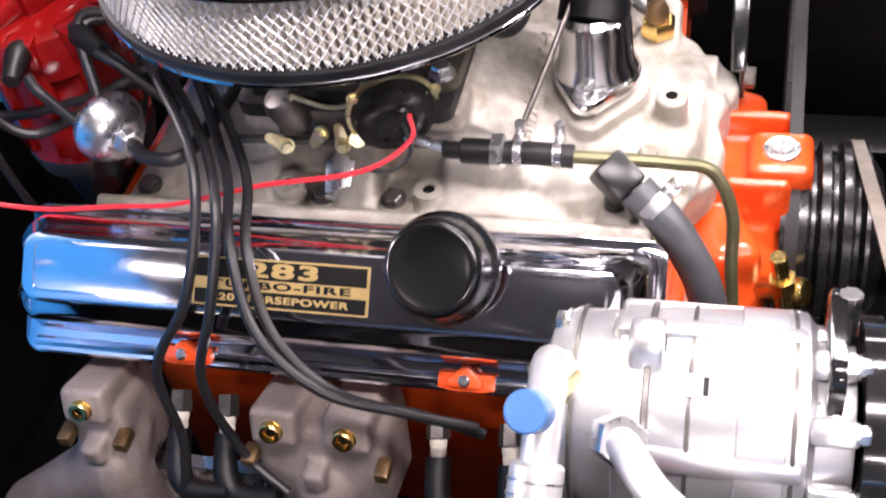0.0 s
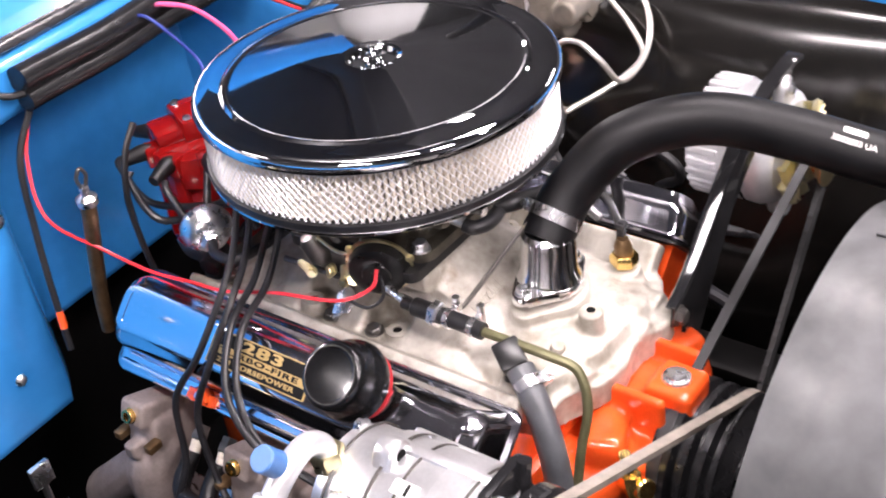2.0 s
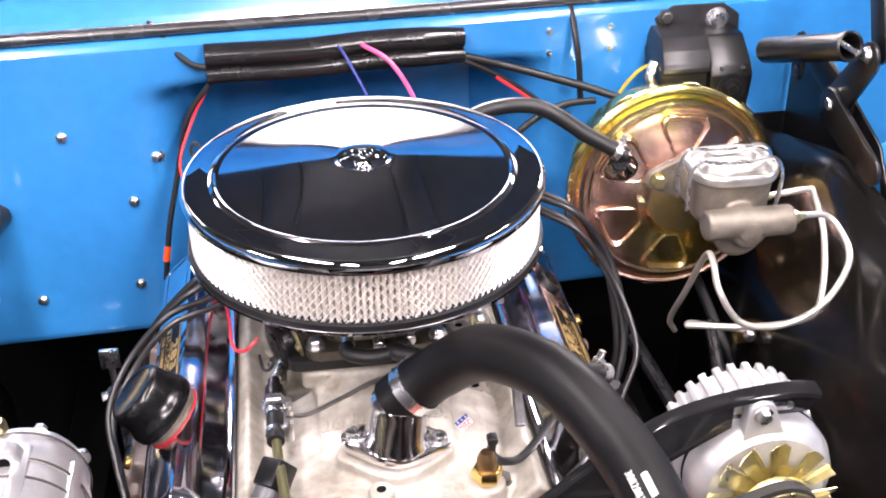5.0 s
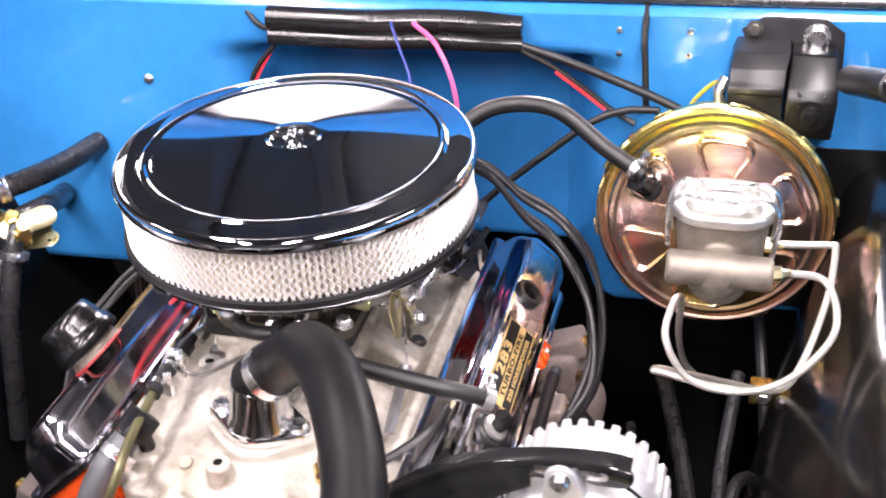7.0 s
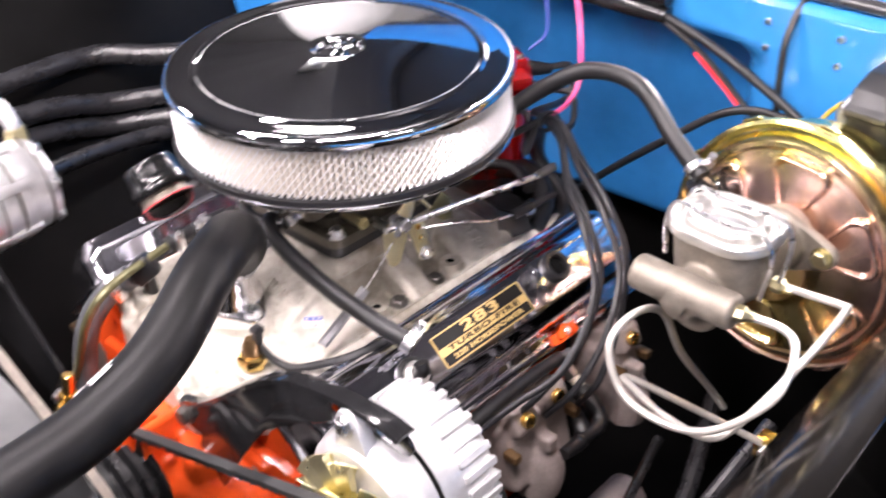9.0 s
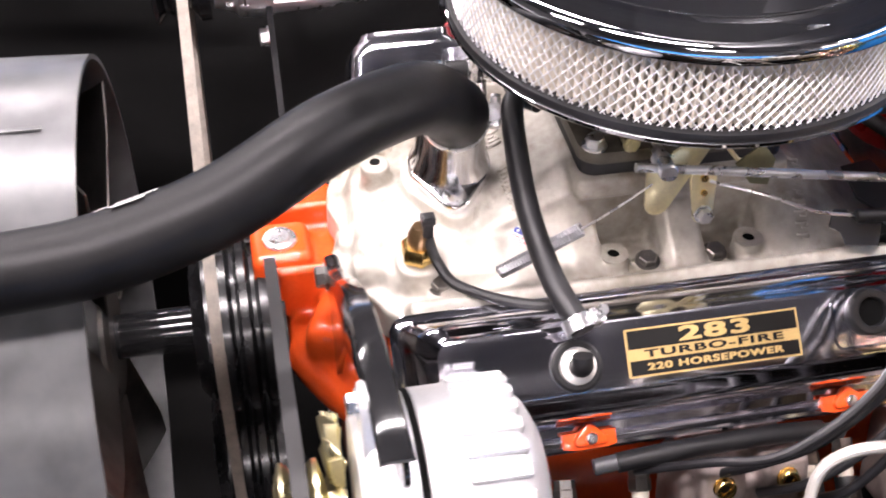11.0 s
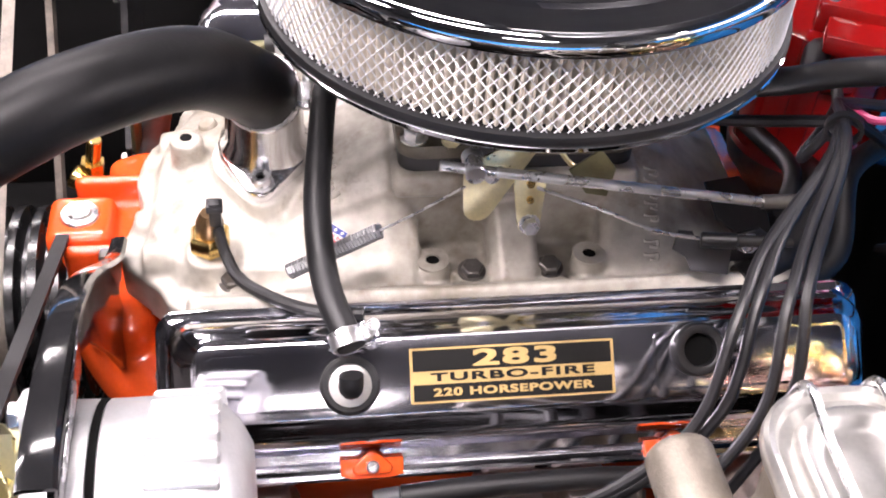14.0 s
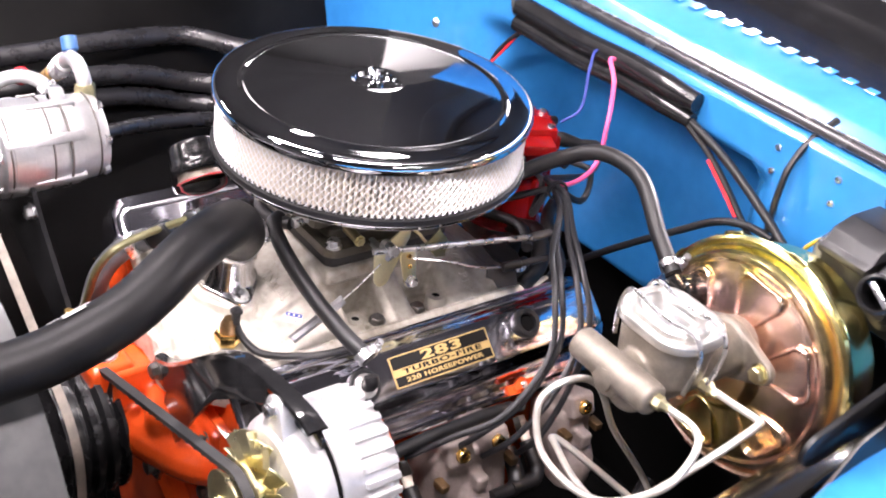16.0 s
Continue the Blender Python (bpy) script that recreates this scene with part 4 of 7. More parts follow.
# throttle linkage on the driver's side
bm = bmesh.new()
rod(bm, (0.066, -0.030, 0.846), (0.104, -0.030, 0.846), 0.005, seg=14)
part("throttle_shaft", bm, STEEL, carb)
bm = bmesh.new()
M = aim((0.100, -0.030, 0.846), (1, 0, 0.12))
prism(bm, hull(circle(0.022, 0.022, 0.008, 12) + circle(-0.006, 0.0, 0.013, 16) + circle(-0.008, -0.026, 0.010, 14)), 0.0022, M, 0.0004)
part("throttle_plate", bm, GOLD_ZINC, carb, "gold zinc throttle bracket")
bm = bmesh.new()
M = aim((0.108, -0.004, 0.826), (1, 0.05, 0.3))
Z = M.inverted().to_3x3() @ V(0, 0, 1)
up2 = Vector((Z.x, Z.y)).normalized()
prism(bm, hull(circle(up2.x * 0.014, up2.y * 0.014, 0.011, 18) + circle(-up2.x * 0.014, -up2.y * 0.014, 0.008, 14)), 0.0024, M, 0.0004)
lever = part("throttle_lever", bm, GOLD_ZINC, carb, "gold zinc throttle lever")
bm = bmesh.new()
hexbolt(bm, M @ V(-up2.x * 0.014, -up2.y * 0.014, 0.002), (1, 0.05, 0.3), 0.006, 0.009)
part("bolt", bm, STEEL, lever)
for q, r in ((0.016, 0.003), (0.004, 0.0026)):
    bm = bmesh.new()
    rod(bm, M @ V(up2.x * q, up2.y * q, 0.001), M @ V(up2.x * q, up2.y * q, 0.0045), r, seg=12)
    part("pin", bm, BRASS, lever)
bm = bmesh.new()
M = aim((0.098, 0.040, 0.842), (1, 0.1, 0.3), 25)
prism(bm, [(-0.014, 0.012), (0.012, 0.014), (0.016, -0.004), (0.002, -0.020), (-0.010, -0.010)], 0.0022, M, 0.0004)
part("secondary_lever", bm, OLIVE, carb, "dull olive secondary lever")
for y, z in ((-0.055, 0.862), (0.012, 0.866), (0.05, 0.862)):
    bm = bmesh.new()
    rod(bm, (0.050, y, z), (0.078, y, z - 0.002), 0.006, seg=14, ch=0.001)
    hexbolt(bm, (0.078, y, z - 0.002), (1, 0, 0), 0.0055, 0.005)
    part("fitting", bm, GOLD_ZINC, carb, "gold zinc screw fitting")
bm = bmesh.new()
tube(bm, [(0.080, 0.012, 0.864), (0.094, 0.016, 0.860), (0.096, 0.026, 0.848), (0.096, 0.036, 0.846)], 0.0018, 8, 5)
part("pump_link", bm, GOLD_ZINC, carb)

# throttle rod from the lever to the firewall
tr = thing("throttle_rod", "bright steel throttle rod beside the carburettor", "rod")
bm = bmesh.new()
rod(bm, (0.128, -0.070, 0.878), (0.149, 0.139, 0.856), 0.0034, seg=12)
part("rod", bm, STEEL, tr)
bm = bmesh.new()
rod(bm, (0.149, 0.139, 0.856), (0.1495, 0.168, 0.8555), 0.005, seg=12)
part("sleeve", bm, DARK_STEEL, tr, "dark sleeve")
bm = bmesh.new()
rod(bm, (0.116, -0.048, 0.876), (0.138, -0.048, 0.877), 0.007, seg=16, ch=0.001)
part("clevis", bm, STEEL, tr, "steel clevis pin")

# ---------------------------------------------------------------- thermostat neck and top hose
neck = thing("water_neck", "chrome thermostat neck on the intake manifold", "water neck")
ax = V(0.10, 0.02, 0.995).normalized()
sx = V(1, -0.04, 0)
sx = (sx - ax * sx.dot(ax)).normalized()
sy = ax.cross(sx)
M = Matrix(((sx.x, sy.x, ax.x, 0.006), (sx.y, sy.y, ax.y, -0.180), (sx.z, sy.z, ax.z, 0.796), (0, 0, 0, 1)))
bm = bmesh.new()
ol = hull(circle(0, 0, 0.034, 28) + circle(-0.041, 0.002, 0.012, 20) + circle(0.041, -0.002, 0.012, 20))
prism(bm, ol, 0.010, M, 0.002)
lathe(bm, [(0.033, 0.008), (0.0325, 0.014), (0.0285, 0.022), (0.0275, 0.05), (0.0265, 0.056), (0.0225, 0.060), (0, 0.060)], M, 40)
part("neck", bm, POLISHED, neck, "polished neck", 30)
for s in (-1, 1):
    bm = bmesh.new()
    p = M @ V(s * 0.041, -s * 0.002, 0.010)
    lathe(bm, [(0.003, 0.004), (0.0035, 0.007), (0.0065, 0.0075), (0.0075, 0.006), (0.0075, 0.001), (0.0095, 0.001), (0.0095, 0)], aim(p, ax), 18)
    part("bolt", bm, STEEL, neck)

rh = thing("radiator_hose", "thick black moulded upper radiator hose", "hose")
HP = [(0.008, -0.178, 0.846), (0.024, -0.180, 0.862), (0.050, -0.188, 0.888), (0.088, -0.222, 0.928), (0.135, -0.285, 0.941), (0.172, -0.360, 0.922), (0.186, -0.430, 0.907), (0.190, -0.490, 0.902), (0.192, -0.575, 0.900)]
bm = bmesh.new()
tube(bm, HP, [0.027, 0.0262, 0.0255, 0.0255, 0.0255, 0.0255, 0.0255, 0.0255, 0.0255], 28, 10)
part("hose", bm, HOSE, rh)
bm = bmesh.new()
clampband(bm, (0.026, -0.1803, 0.864), V(0.66, -0.12, 0.68), 0.0264)
part("clamp", bm, STEEL, rh, "steel worm-drive clamp")
bm = bmesh.new()
clampband(bm, (0.191, -0.545, 0.9008), V(0.03, -1, -0.03), 0.0258)
part("clamp", bm, STEEL, rh, "steel worm-drive clamp")

# part number printed along the hose
HPC = curve_pts(HP, 10)


def hose_frame(near, toward):
    """A frame on the hose's skin: x along the hose, z out of it towards a point."""
    k = min(range(1, len(HPC) - 1), key=lambda i: (HPC[i] - Vector(near)).length)
    u = (HPC[k + 1] - HPC[k - 1]).normalized()
    w = Vector(toward) - HPC[k]
    w = (w - u * w.dot(u)).normalized()
    v = w.cross(u)
    o = HPC[k] + w * 0.0257
    return Matrix(((u.x, v.x, w.x, o.x), (u.y, v.y, w.y, o.y), (u.z, v.z, w.z, o.z), (0, 0, 0, 1)))


# ---------------------------------------------------------------- water pump, pulleys, belts
pump = thing("water_pump", "bright orange cast water pump on the block front", "water pump")
bm = bmesh.new()
rod(bm, (0, -0.25, 0.645), (0, -0.335, 0.645), 0.058, 0.05, 36, 0.006)
box(bm, (0.052, 0.050, 0.06), Matrix.Translation((0.0, -0.322, 0.706)), 0.007)
box(bm, (0.07, 0.05, 0.08), Matrix.Translation((0.0, -0.29, 0.68)), 0.012)
for s in (-1, 1):
    tube(bm, [(s * 0.02, -0.30, 0.655), (s * 0.065, -0.295, 0.665), (s * 0.105, -0.265, 0.655), (s * 0.112, -0.24, 0.645)], [0.034, 0.033, 0.034, 0.036], 16, 6)
    box(bm, (0.06, 0.02, 0.11), Matrix.Translation((s * 0.105, -0.247, 0.64)), 0.006)
    box(bm, (0.085, 0.045, 0.060), Matrix.Translation((s * 0.062, -0.278, 0.688)) @ Matrix.Rotation(radians(-s * 24), 4, "Z"), 0.012)
    box(bm, (0.010, 0.060, 0.05), Matrix.Translation((s * 0.040, -0.30, 0.715)), 0.003)
rod(bm, (0, -0.33, 0.645), (0, -0.36, 0.645), 0.026, seg=24)
cast(part("casting", bm, ORANGE, pump, "orange pump casting"), 0.003, 4)
bm = bmesh.new()
lathe(bm, [(0, 0.004), (0.008, 0.004), (0.009, 0.002), (0.014, 0.0015), (0.015, -0.001)], aim((0.0, -0.322, 0.7365), (0, 0, 1)), 24)
part("plug", bm, STEEL, pump, "bright steel plug")
for x, z in ((-0.118, 0.68), (-0.118, 0.605), (0.118, 0.68), (0.118, 0.605), (-0.02, 0.72)):
    bm = bmesh.new()
    hexbolt(bm, (x, -0.257, z), (0, -1, 0), 0.008, 0.008)
    part("bolt", bm, DARK_STEEL, pump)


def pulley(name, label, c, y0, r, grooves, material=PULLEY, hub=0.03):
    t = thing(name, label, "pulley", group="belt pulleys")
    w = 0.0165
    prof = [(0, 0.004), (hub, 0.004), (hub + 0.008, 0.010), (r * 0.72, 0.012), (r - 0.008, 0.001)]
    for g in range(grooves):
        o = -g * w
        prof += [(r, o), (r, o - 0.003), (r - 0.012, o - 0.0065), (r - 0.012, o - 0.0095), (r, o - 0.013)]
    prof += [(r, -grooves * w), (r - 0.02, -grooves * w), (0, -grooves * w + 0.002)]
    bm = bmesh.new()
    lathe(bm, prof, aim((c[0], y0, c[1]), (0, -1, 0)), 56)
    part("rim", bm, material, t)
    bm = bmesh.new()
    hexbolt(bm, (c[0], y0 - 0.004, c[1]), (0, -1, 0), 0.011, 0.012)
    part("nut", bm, STEEL, t)
    return t


WP, CR, ALT, CMP = (0.0, 0.645), (0.0, 0.47), (0.328, 0.806), (-0.325, 0.828)
pulley("pump_pulley", "black four-groove water pump pulley", WP, -0.390, 0.078, 4)
pulley("crank_pulley", "black crankshaft pulley below the pump", CR, -0.390, 0.085, 4)


def belt(label, y, circles, material, w=0.010, t=0.008, cogged=False):
    b = thing("drive_belt", label, "belt", group="drive belts")
    ol = hull([p for cx, cz, r in circles for p in circle(cx, cz, r + 0.001, 48)])
    il = hull([p for cx, cz, r in circles for p in circle(cx, cz, r - t + 0.001, 48)])
    bm = bmesh.new()
    n = 160

    def walk_round(ol):
        P = np.array(ol + [ol[0]])
        d = np.r_[0, np.cumsum(np.hypot(*np.diff(P, axis=0).T))]
        s = np.linspace(0, d[-1], n, endpoint=False)
        return [(float(np.interp(v, d, P[:, 0])), float(np.interp(v, d, P[:, 1]))) for v in s]

    o = walk_round(ol)
    i = []
    for k in range(n):
        a, c = V(*o[k - 1], 0), V(*o[(k + 1) % n], 0)
        d = (c - a).normalized()
        i.append((o[k][0] - d.y * t, o[k][1] + d.x * t))
    loft(bm, [[(x, y - w / 2, z) for x, z in o], [(x, y + w / 2, z) for x, z in o], [(x, y + w * 0.3, z) for x, z in i], [(x, y - w * 0.3, z) for x, z in i], [(x, y - w / 2, z) for x, z in o]], None, (False, False))
    part("loop", bm, material, b)
    if cogged:
        bm = bmesh.new()
        box(bm, (0.0042, w * 0.62, 0.0034), None, 0.0006, 1)
        me = finish(bm, "tooth", material)
        for k in range(0, n, 2):
            d = V(*o[(k + 1) % n], 0) - V(*o[k - 1], 0)
            tooth = new("tooth", me)
            tooth.matrix_world = Matrix.Translation((i[k][0], y, i[k][1])) @ Matrix.Rotation(-math.atan2(d.y, d.x), 4, "Y")
            tooth.parent = b
    return b


belt("dusty rubber belt to the air conditioning compressor", -0.382, [(*WP, 0.078), (*CR, 0.085), (*CMP, 0.06)], BELT_DUSTY)
belt("black rubber belt to the alternator", -0.3325, [(*WP, 0.078), (*CR, 0.085), (*ALT, 0.033)], BELT, cogged=True)

# ---------------------------------------------------------------- alternator
alt = thing("alternator", "bare aluminium alternator with gold zinc fan beside the engine", "alternator")
A = aim((ALT[0], -0.285, ALT[1]), (0, -1, 0))  # z to the front
bm = bmesh.new()
# case halves with a dark seam between
lathe(bm, [(0, -0.096), (0.040, -0.096), (0.052, -0.090), (0.064, -0.079), (0.067, -0.070), (0.067, -0.0240), (0.0655, -0.0225), (0.0655, -0.0195), (0.067, -0.018), (0.0675, -0.006), (0.064, 0.006), (0.055, 0.014), (0.02, 0.016), (0, 0.016)], A, 56)
part("case", bm, ALUMINIUM, alt, "bare aluminium case")
for k in range(30):
    bm = bmesh.new()
    box(bm, (0.009, 0.0075, 0.036), A @ Matrix.Rotation(2 * math.pi * k / 30, 4, "Z") @ Matrix.Translation((0.0655, 0, -0.064)), 0.0012, 1)
    part("rib", bm, ALUMINIUM, alt)
bm = bmesh.new()
prism(bm, hull(circle(0, 0, 0.013, 16) + circle(0.0, -0.032, 0.02, 16)), 0.014, A @ Matrix.Rotation(radians(8), 4, "Z") @ Matrix.Translation((0, 0.082, -0.004)) , 0.002)
part("ear", bm, ALUMINIUM, alt, "cast mounting ear")
bm = bmesh.new()
prism(bm, hull(circle(0, 0, 0.014, 16) + circle(0.0, -0.032, 0.022, 16)), 0.02, A @ Matrix.Rotation(radians(188), 4, "Z") @ Matrix.Translation((0, 0.082, -0.01)), 0.002)
part("ear", bm, ALUMINIUM, alt, "cast mounting ear")
bm = bmesh.new()
hexbolt(bm, A @ Matrix.Rotation(radians(8), 4, "Z") @ V(0, 0.082, 0.010), (0, -1, 0), 0.007, 0.007)
part("bolt", bm, STEEL, alt)
bm = bmesh.new()
lathe(bm, [(0.0, 0.0230), (0.034, 0.0230), (0.035, 0.0245), (0.0, 0.0245)], A, 40)
part("fan_disc", bm, GOLD_ZINC, alt, "gold zinc fan disc")
for k in range(12):
    bm = bmesh.new()
    a = 2 * math.pi * (k + 0.12 * math.sin(k * 2.3)) / 12
    Mb = A @ Matrix.Rotation(a, 4, "Z") @ Matrix.Translation((0.041, 0, 0.026)) @ Matrix.Rotation(radians(30), 4, "X") @ Matrix.Scale(0.84, 4)
    prism(bm, [(-0.020, -0.0055), (0.0, -0.0100), (0.018, -0.0155), (0.0225, 0.002), (0.020, 0.0125), (0.0, 0.0085), (-0.020, 0.0055)], 0.0014, Mb, 0.0003, 1)
    prism(bm, [(-0.012, 0.0), (0.020, 0.0), (0.0215, 0.011), (-0.004, 0.009)], 0.0014, Mb @ Matrix.Translation((0, -0.011, 0.0)) @ Matrix.Rotation(radians(75), 4, "X"), 0.0003, 1)
    part("fan_blade", bm, GOLD_ZINC, alt)
bm = bmesh.new()
lathe(bm, [(0, 0.063), (0.018, 0.063), (0.026, 0.061), (0.033, 0.059), (0.033, 0.057), (0.025, 0.0495), (0.025, 0.0465), (0.033, 0.039), (0.033, 0.036), (0.023, 0.033), (0.012, 0.031), (0.012, 0.02)], A, 40)
part("pulley", bm, GOLD_ZINC, alt, "gold zinc pulley")
bm = bmesh.new()
hexbolt(bm, A @ V(0, 0, 0.062), (0, -1, 0), 0.0098, 0.012)
part("nut", bm, GOLD_ZINC, alt)

br = thing("alternator_bracket", "glossy black stamped bracket from the manifold to the alternator", "bracket")
PB = Matrix(((1, 0, 0, 0.0), (0, 0, -1, -0.286), (0, 1, 0, 0.0), (0, 0, 0, 1)))
TOP = [(0.060, 0.764), (0.092, 0.777), (0.132, 0.808), (0.182, 0.850), (0.236, 0.884), (0.292, 0.899), (0.345, 0.903), (0.370, 0.899)]
bm = bmesh.new()
prism(bm, [(0.056, 0.744), (0.070, 0.736), (0.090, 0.738), (0.074, 0.690), (0.038, 0.602), (0.046, 0.584), (0.066, 0.590), (0.084, 0.640), (0.150, 0.745), (0.194, 0.806), (0.242, 0.842), (0.292, 0.872)] + TOP[5::-1], 0.004, PB, 0.001)
part("plate", bm, BLACK, br, "glossy black stamped plate")
# flange bent back along the upper edge
bm = bmesh.new()
P = curve_pts([(x, 0, z) for x, z in TOP], 5)
loops = []
for k, p in enumerate(P):
    f = k / (len(P) - 1)
    d = (P[min(k + 1, len(P) - 1)] - P[max(k - 1, 0)]).normalized()
    up = V(-d.z, 0, d.x)
    back = -0.281 + 0.008 * f
    loops.append([p + up * a + V(0, b, 0) for a, b in ((-0.003, -0.291), (0.001, -0.290), (0.0025, -0.286), (0.0025, back), (0.0, back + 0.002), (-0.001, back), (-0.001, -0.286))])
loft(bm, loops)
part("flange", bm, BLACK, br, "glossy black bent flange")
bm = bmesh.new()
prism(bm, rounded(0.268, 0.372, 0.872, 0.893, 0.010), 0.004, PB @ Matrix.Translation((0, 0, -0.012)), 0.001)
part("arm", bm, BLACK, br)
bm = bmesh.new()
prism(bm, rounded(0.292, 0.352, 0.8775, 0.8855, 0.004), 0.0055, PB @ Matrix.Translation((0, 0, -0.0125)), 0.0006)
part("slot", bm, STEEL, br, "bright adjusting slot")
for x, z in ((0.068, 0.752), (0.052, 0.602)):
    bm = bmesh.new()
    hexbolt(bm, (x, -0.290, z), (0, -1, 0), 0.0090, 0.009)
    part("bolt", bm, DARK_STEEL, br)

# ---------------------------------------------------------------- air conditioning compressor
cp = thing("compressor", "bare aluminium air conditioning compressor with black clutch pulley", "compressor")
C = aim((CMP[0], -0.27, CMP[1]), (0, -1, 0))
bm = bmesh.new()
lathe(bm, [(0, -0.075), (0.035, -0.075), (0.050, -0.07), (0.054, -0.06), (0.055, -0.034), (0.058, -0.033), (0.0585, -0.020), (0.057, -0.019), (0.0585, -0.008), (0.060, 0.03), (0.059, 0.050), (0.0605, 0.051), (0.0605, 0.062), (0.055, 0.066), (0.05, 0.085), (0, 0.085)], C, 56)
part("case", bm, COMPRESSOR, cp, "bright aluminium case")
for a in (78, 150, 210, 330, 30):
    bm = bmesh.new()
    box(bm, (0.012, 0.014, 0.10), C @ Matrix.Rotation(radians(a), 4, "Z") @ Matrix.Translation((0.056, 0, 0.012)), 0.004)
    part("rib", bm, COMPRESSOR, cp)
bm = bmesh.new()
prism(bm, hull(circle(0, 0, 0.013, 16) + circle(-0.026, -0.04, 0.004, 10) + circle(0.026, -0.04, 0.004, 10)), 0.018, C @ Matrix.Translation((0.0, 0.060, -0.028)), 0.003)
part("ear", bm, COMPRESSOR, cp, "cast mounting ear")
bm = bmesh.new()
rod(bm, C @ V(0.0, 0.061, -0.0285), C @ V(0, 0.061, -0.0095), 0.0052, seg=16)
part("ear_hole", bm, HOLE, cp, "dark bolt hole")
for k in range(7):
    a = 2 * math.pi * k / 7 + 0.3
    for z, d in ((0.066, -1), (-0.062, 1)):
        bm = bmesh.new()
        hexbolt(bm, C @ V(0.052 * math.cos(a), 0.052 * math.sin(a), z), (0, d, 0), 0.006, 0.008)
        part("bolt", bm, STEEL, cp)
bm = bmesh.new()
lathe(bm, [(0.03, 0.09), (0.062, 0.088), (0.062, 0.099), (0.050, 0.106), (0.050, 0.110), (0.062, 0.117), (0.062, 0.122), (0.052, 0.129), (0.052, 0.132), (0.062, 0.138), (0.062, 0.142), (0.054, 0.144), (0.05, 0.138), (0.02, 0.138), (0.018, 0.150), (0, 0.150)], C, 56)
part("clutch_pulley", bm, BLACK, cp, "glossy black clutch pulley")
bm = bmesh.new()
rod(bm, C @ V(0.02, 0.03, 0.08), C @ V(0.03, 0.075, 0.08), 0.006, seg=10)
prism(bm, rounded(-0.035, 0.03, -0.02, 0.075, 0.012), 0.008, C @ Matrix.Translation((0.01, 0, 0.070)), 0.002)
part("bracket", bm, BLACK, cp, "black mounting plate")

bm = bmesh.new()
lathe(bm, [(0.0600, -0.0195), (0.0606, -0.019), (0.0606, -0.0165), (0.0600, -0.016)], C, 56)
part("band", bm, DARK_STEEL, cp, "dark band round the case")
bm = bmesh.new()
lathe(bm, [(0.0608, 0.028), (0.0614, 0.0285), (0.0614, 0.0515), (0.0608, 0.052)], C, 56)
part("front_flange", bm, COMPRESSOR, cp)
for z, r in ((-0.056, 0.0563), (0.004, 0.0604), (0.0555, 0.0615)):
    bm = bmesh.new()
    lathe(bm, [(r - 0.001, z - 0.0012), (r, z - 0.0009), (r, z + 0.0009), (r - 0.001, z + 0.0012)], C, 56)
    part("seam", bm, DARK_STEEL, cp, "dark joint round the case")
for a in (95, 128, 161, 194):
    bm = bmesh.new()
    box(bm, (0.010, 0.014, 0.022), C @ Matrix.Rotation(radians(a), 4, "Z") @ Matrix.Translation((0.060, 0, 0.074)), 0.003)
    lug = part("bolt_lug", bm, COMPRESSOR, cp, "cast lug of the front head")
    bm = bmesh.new()
    hexbolt(bm, C @ Matrix.Rotation(radians(a), 4, "Z") @ V(0.060, 0, 0.084), (0, -1, 0), 0.0052, 0.007)
    part("bolt", bm, STEEL, lug)
bm = bmesh.new()
prism(bm, rounded(-0.011, 0.011, -0.006, 0.006, 0.001, 2), 0.0006, C @ Matrix.Rotation(radians(112), 4, "Z") @ Matrix.Translation((0.0605, 0, 0.010)) @ Matrix.Rotation(radians(90), 4, "Y"))
lab = part("label", bm, WHITE_INK, cp, "small white label")
for dx in (-0.002,):
    bm = bmesh.new()
    prism(bm, [(dx - 0.0015, -0.005), (dx + 0.0015, -0.005), (dx + 0.0015, 0.005), (dx - 0.0015, 0.005)], 0.0009, C @ Matrix.Rotation(radians(112), 4, "Z") @ Matrix.Translation((0.0605, 0, 0.010)) @ Matrix.Rotation(radians(90), 4, "Y"))
    part("bar", bm, DECAL_BLACK, lab)
bm = bmesh.new()
lathe(bm, [(0.005, -0.001), (0.010, -0.001), (0.0105, 0.002), (0.009, 0.003), (0.005, 0.003)], C @ Matrix.Rotation(radians(185), 4, "Z") @ Matrix.Translation((0.0605, 0, 0.012)) @ Matrix.Rotation(radians(90), 4, "Y"), 24)
part("boss_ring", bm, COMPRESSOR, cp)

# ---------------------------------------------------------------- fan shroud and radiator
sh = thing("fan_shroud", "dusty grey moulded fan shroud before the radiator", "fan shroud")
SC, SR = (0.04, 0.66), 0.252
bm = bmesh.new()
prof = [(SR - 0.004, 0.0), (SR, 0.0), (SR + 0.002, 0.04), (SR + 0.004, 0.100), (SR + 0.010, 0.112), (SR + 0.030, 0.117), (SR + 0.030, 0.120), (SR, 0.112), (SR - 0.004, 0.04), (SR - 0.004, 0.0)]
lathe(bm, prof, aim((SC[0], -0.453, SC[1]), (0, -1, 0)), 96)
part("ring", bm, SHROUD, sh, "", 30)
bm = bmesh.new()
box(bm, (0.004, 0.100, 0.002), aim((SC[0], -0.525, SC[1]), (0, 0, 1)) @ Matrix.Translation((-0.02, 0, SR + 0.0025)), 0.0006)
part("seam", bm, SHROUD, sh)

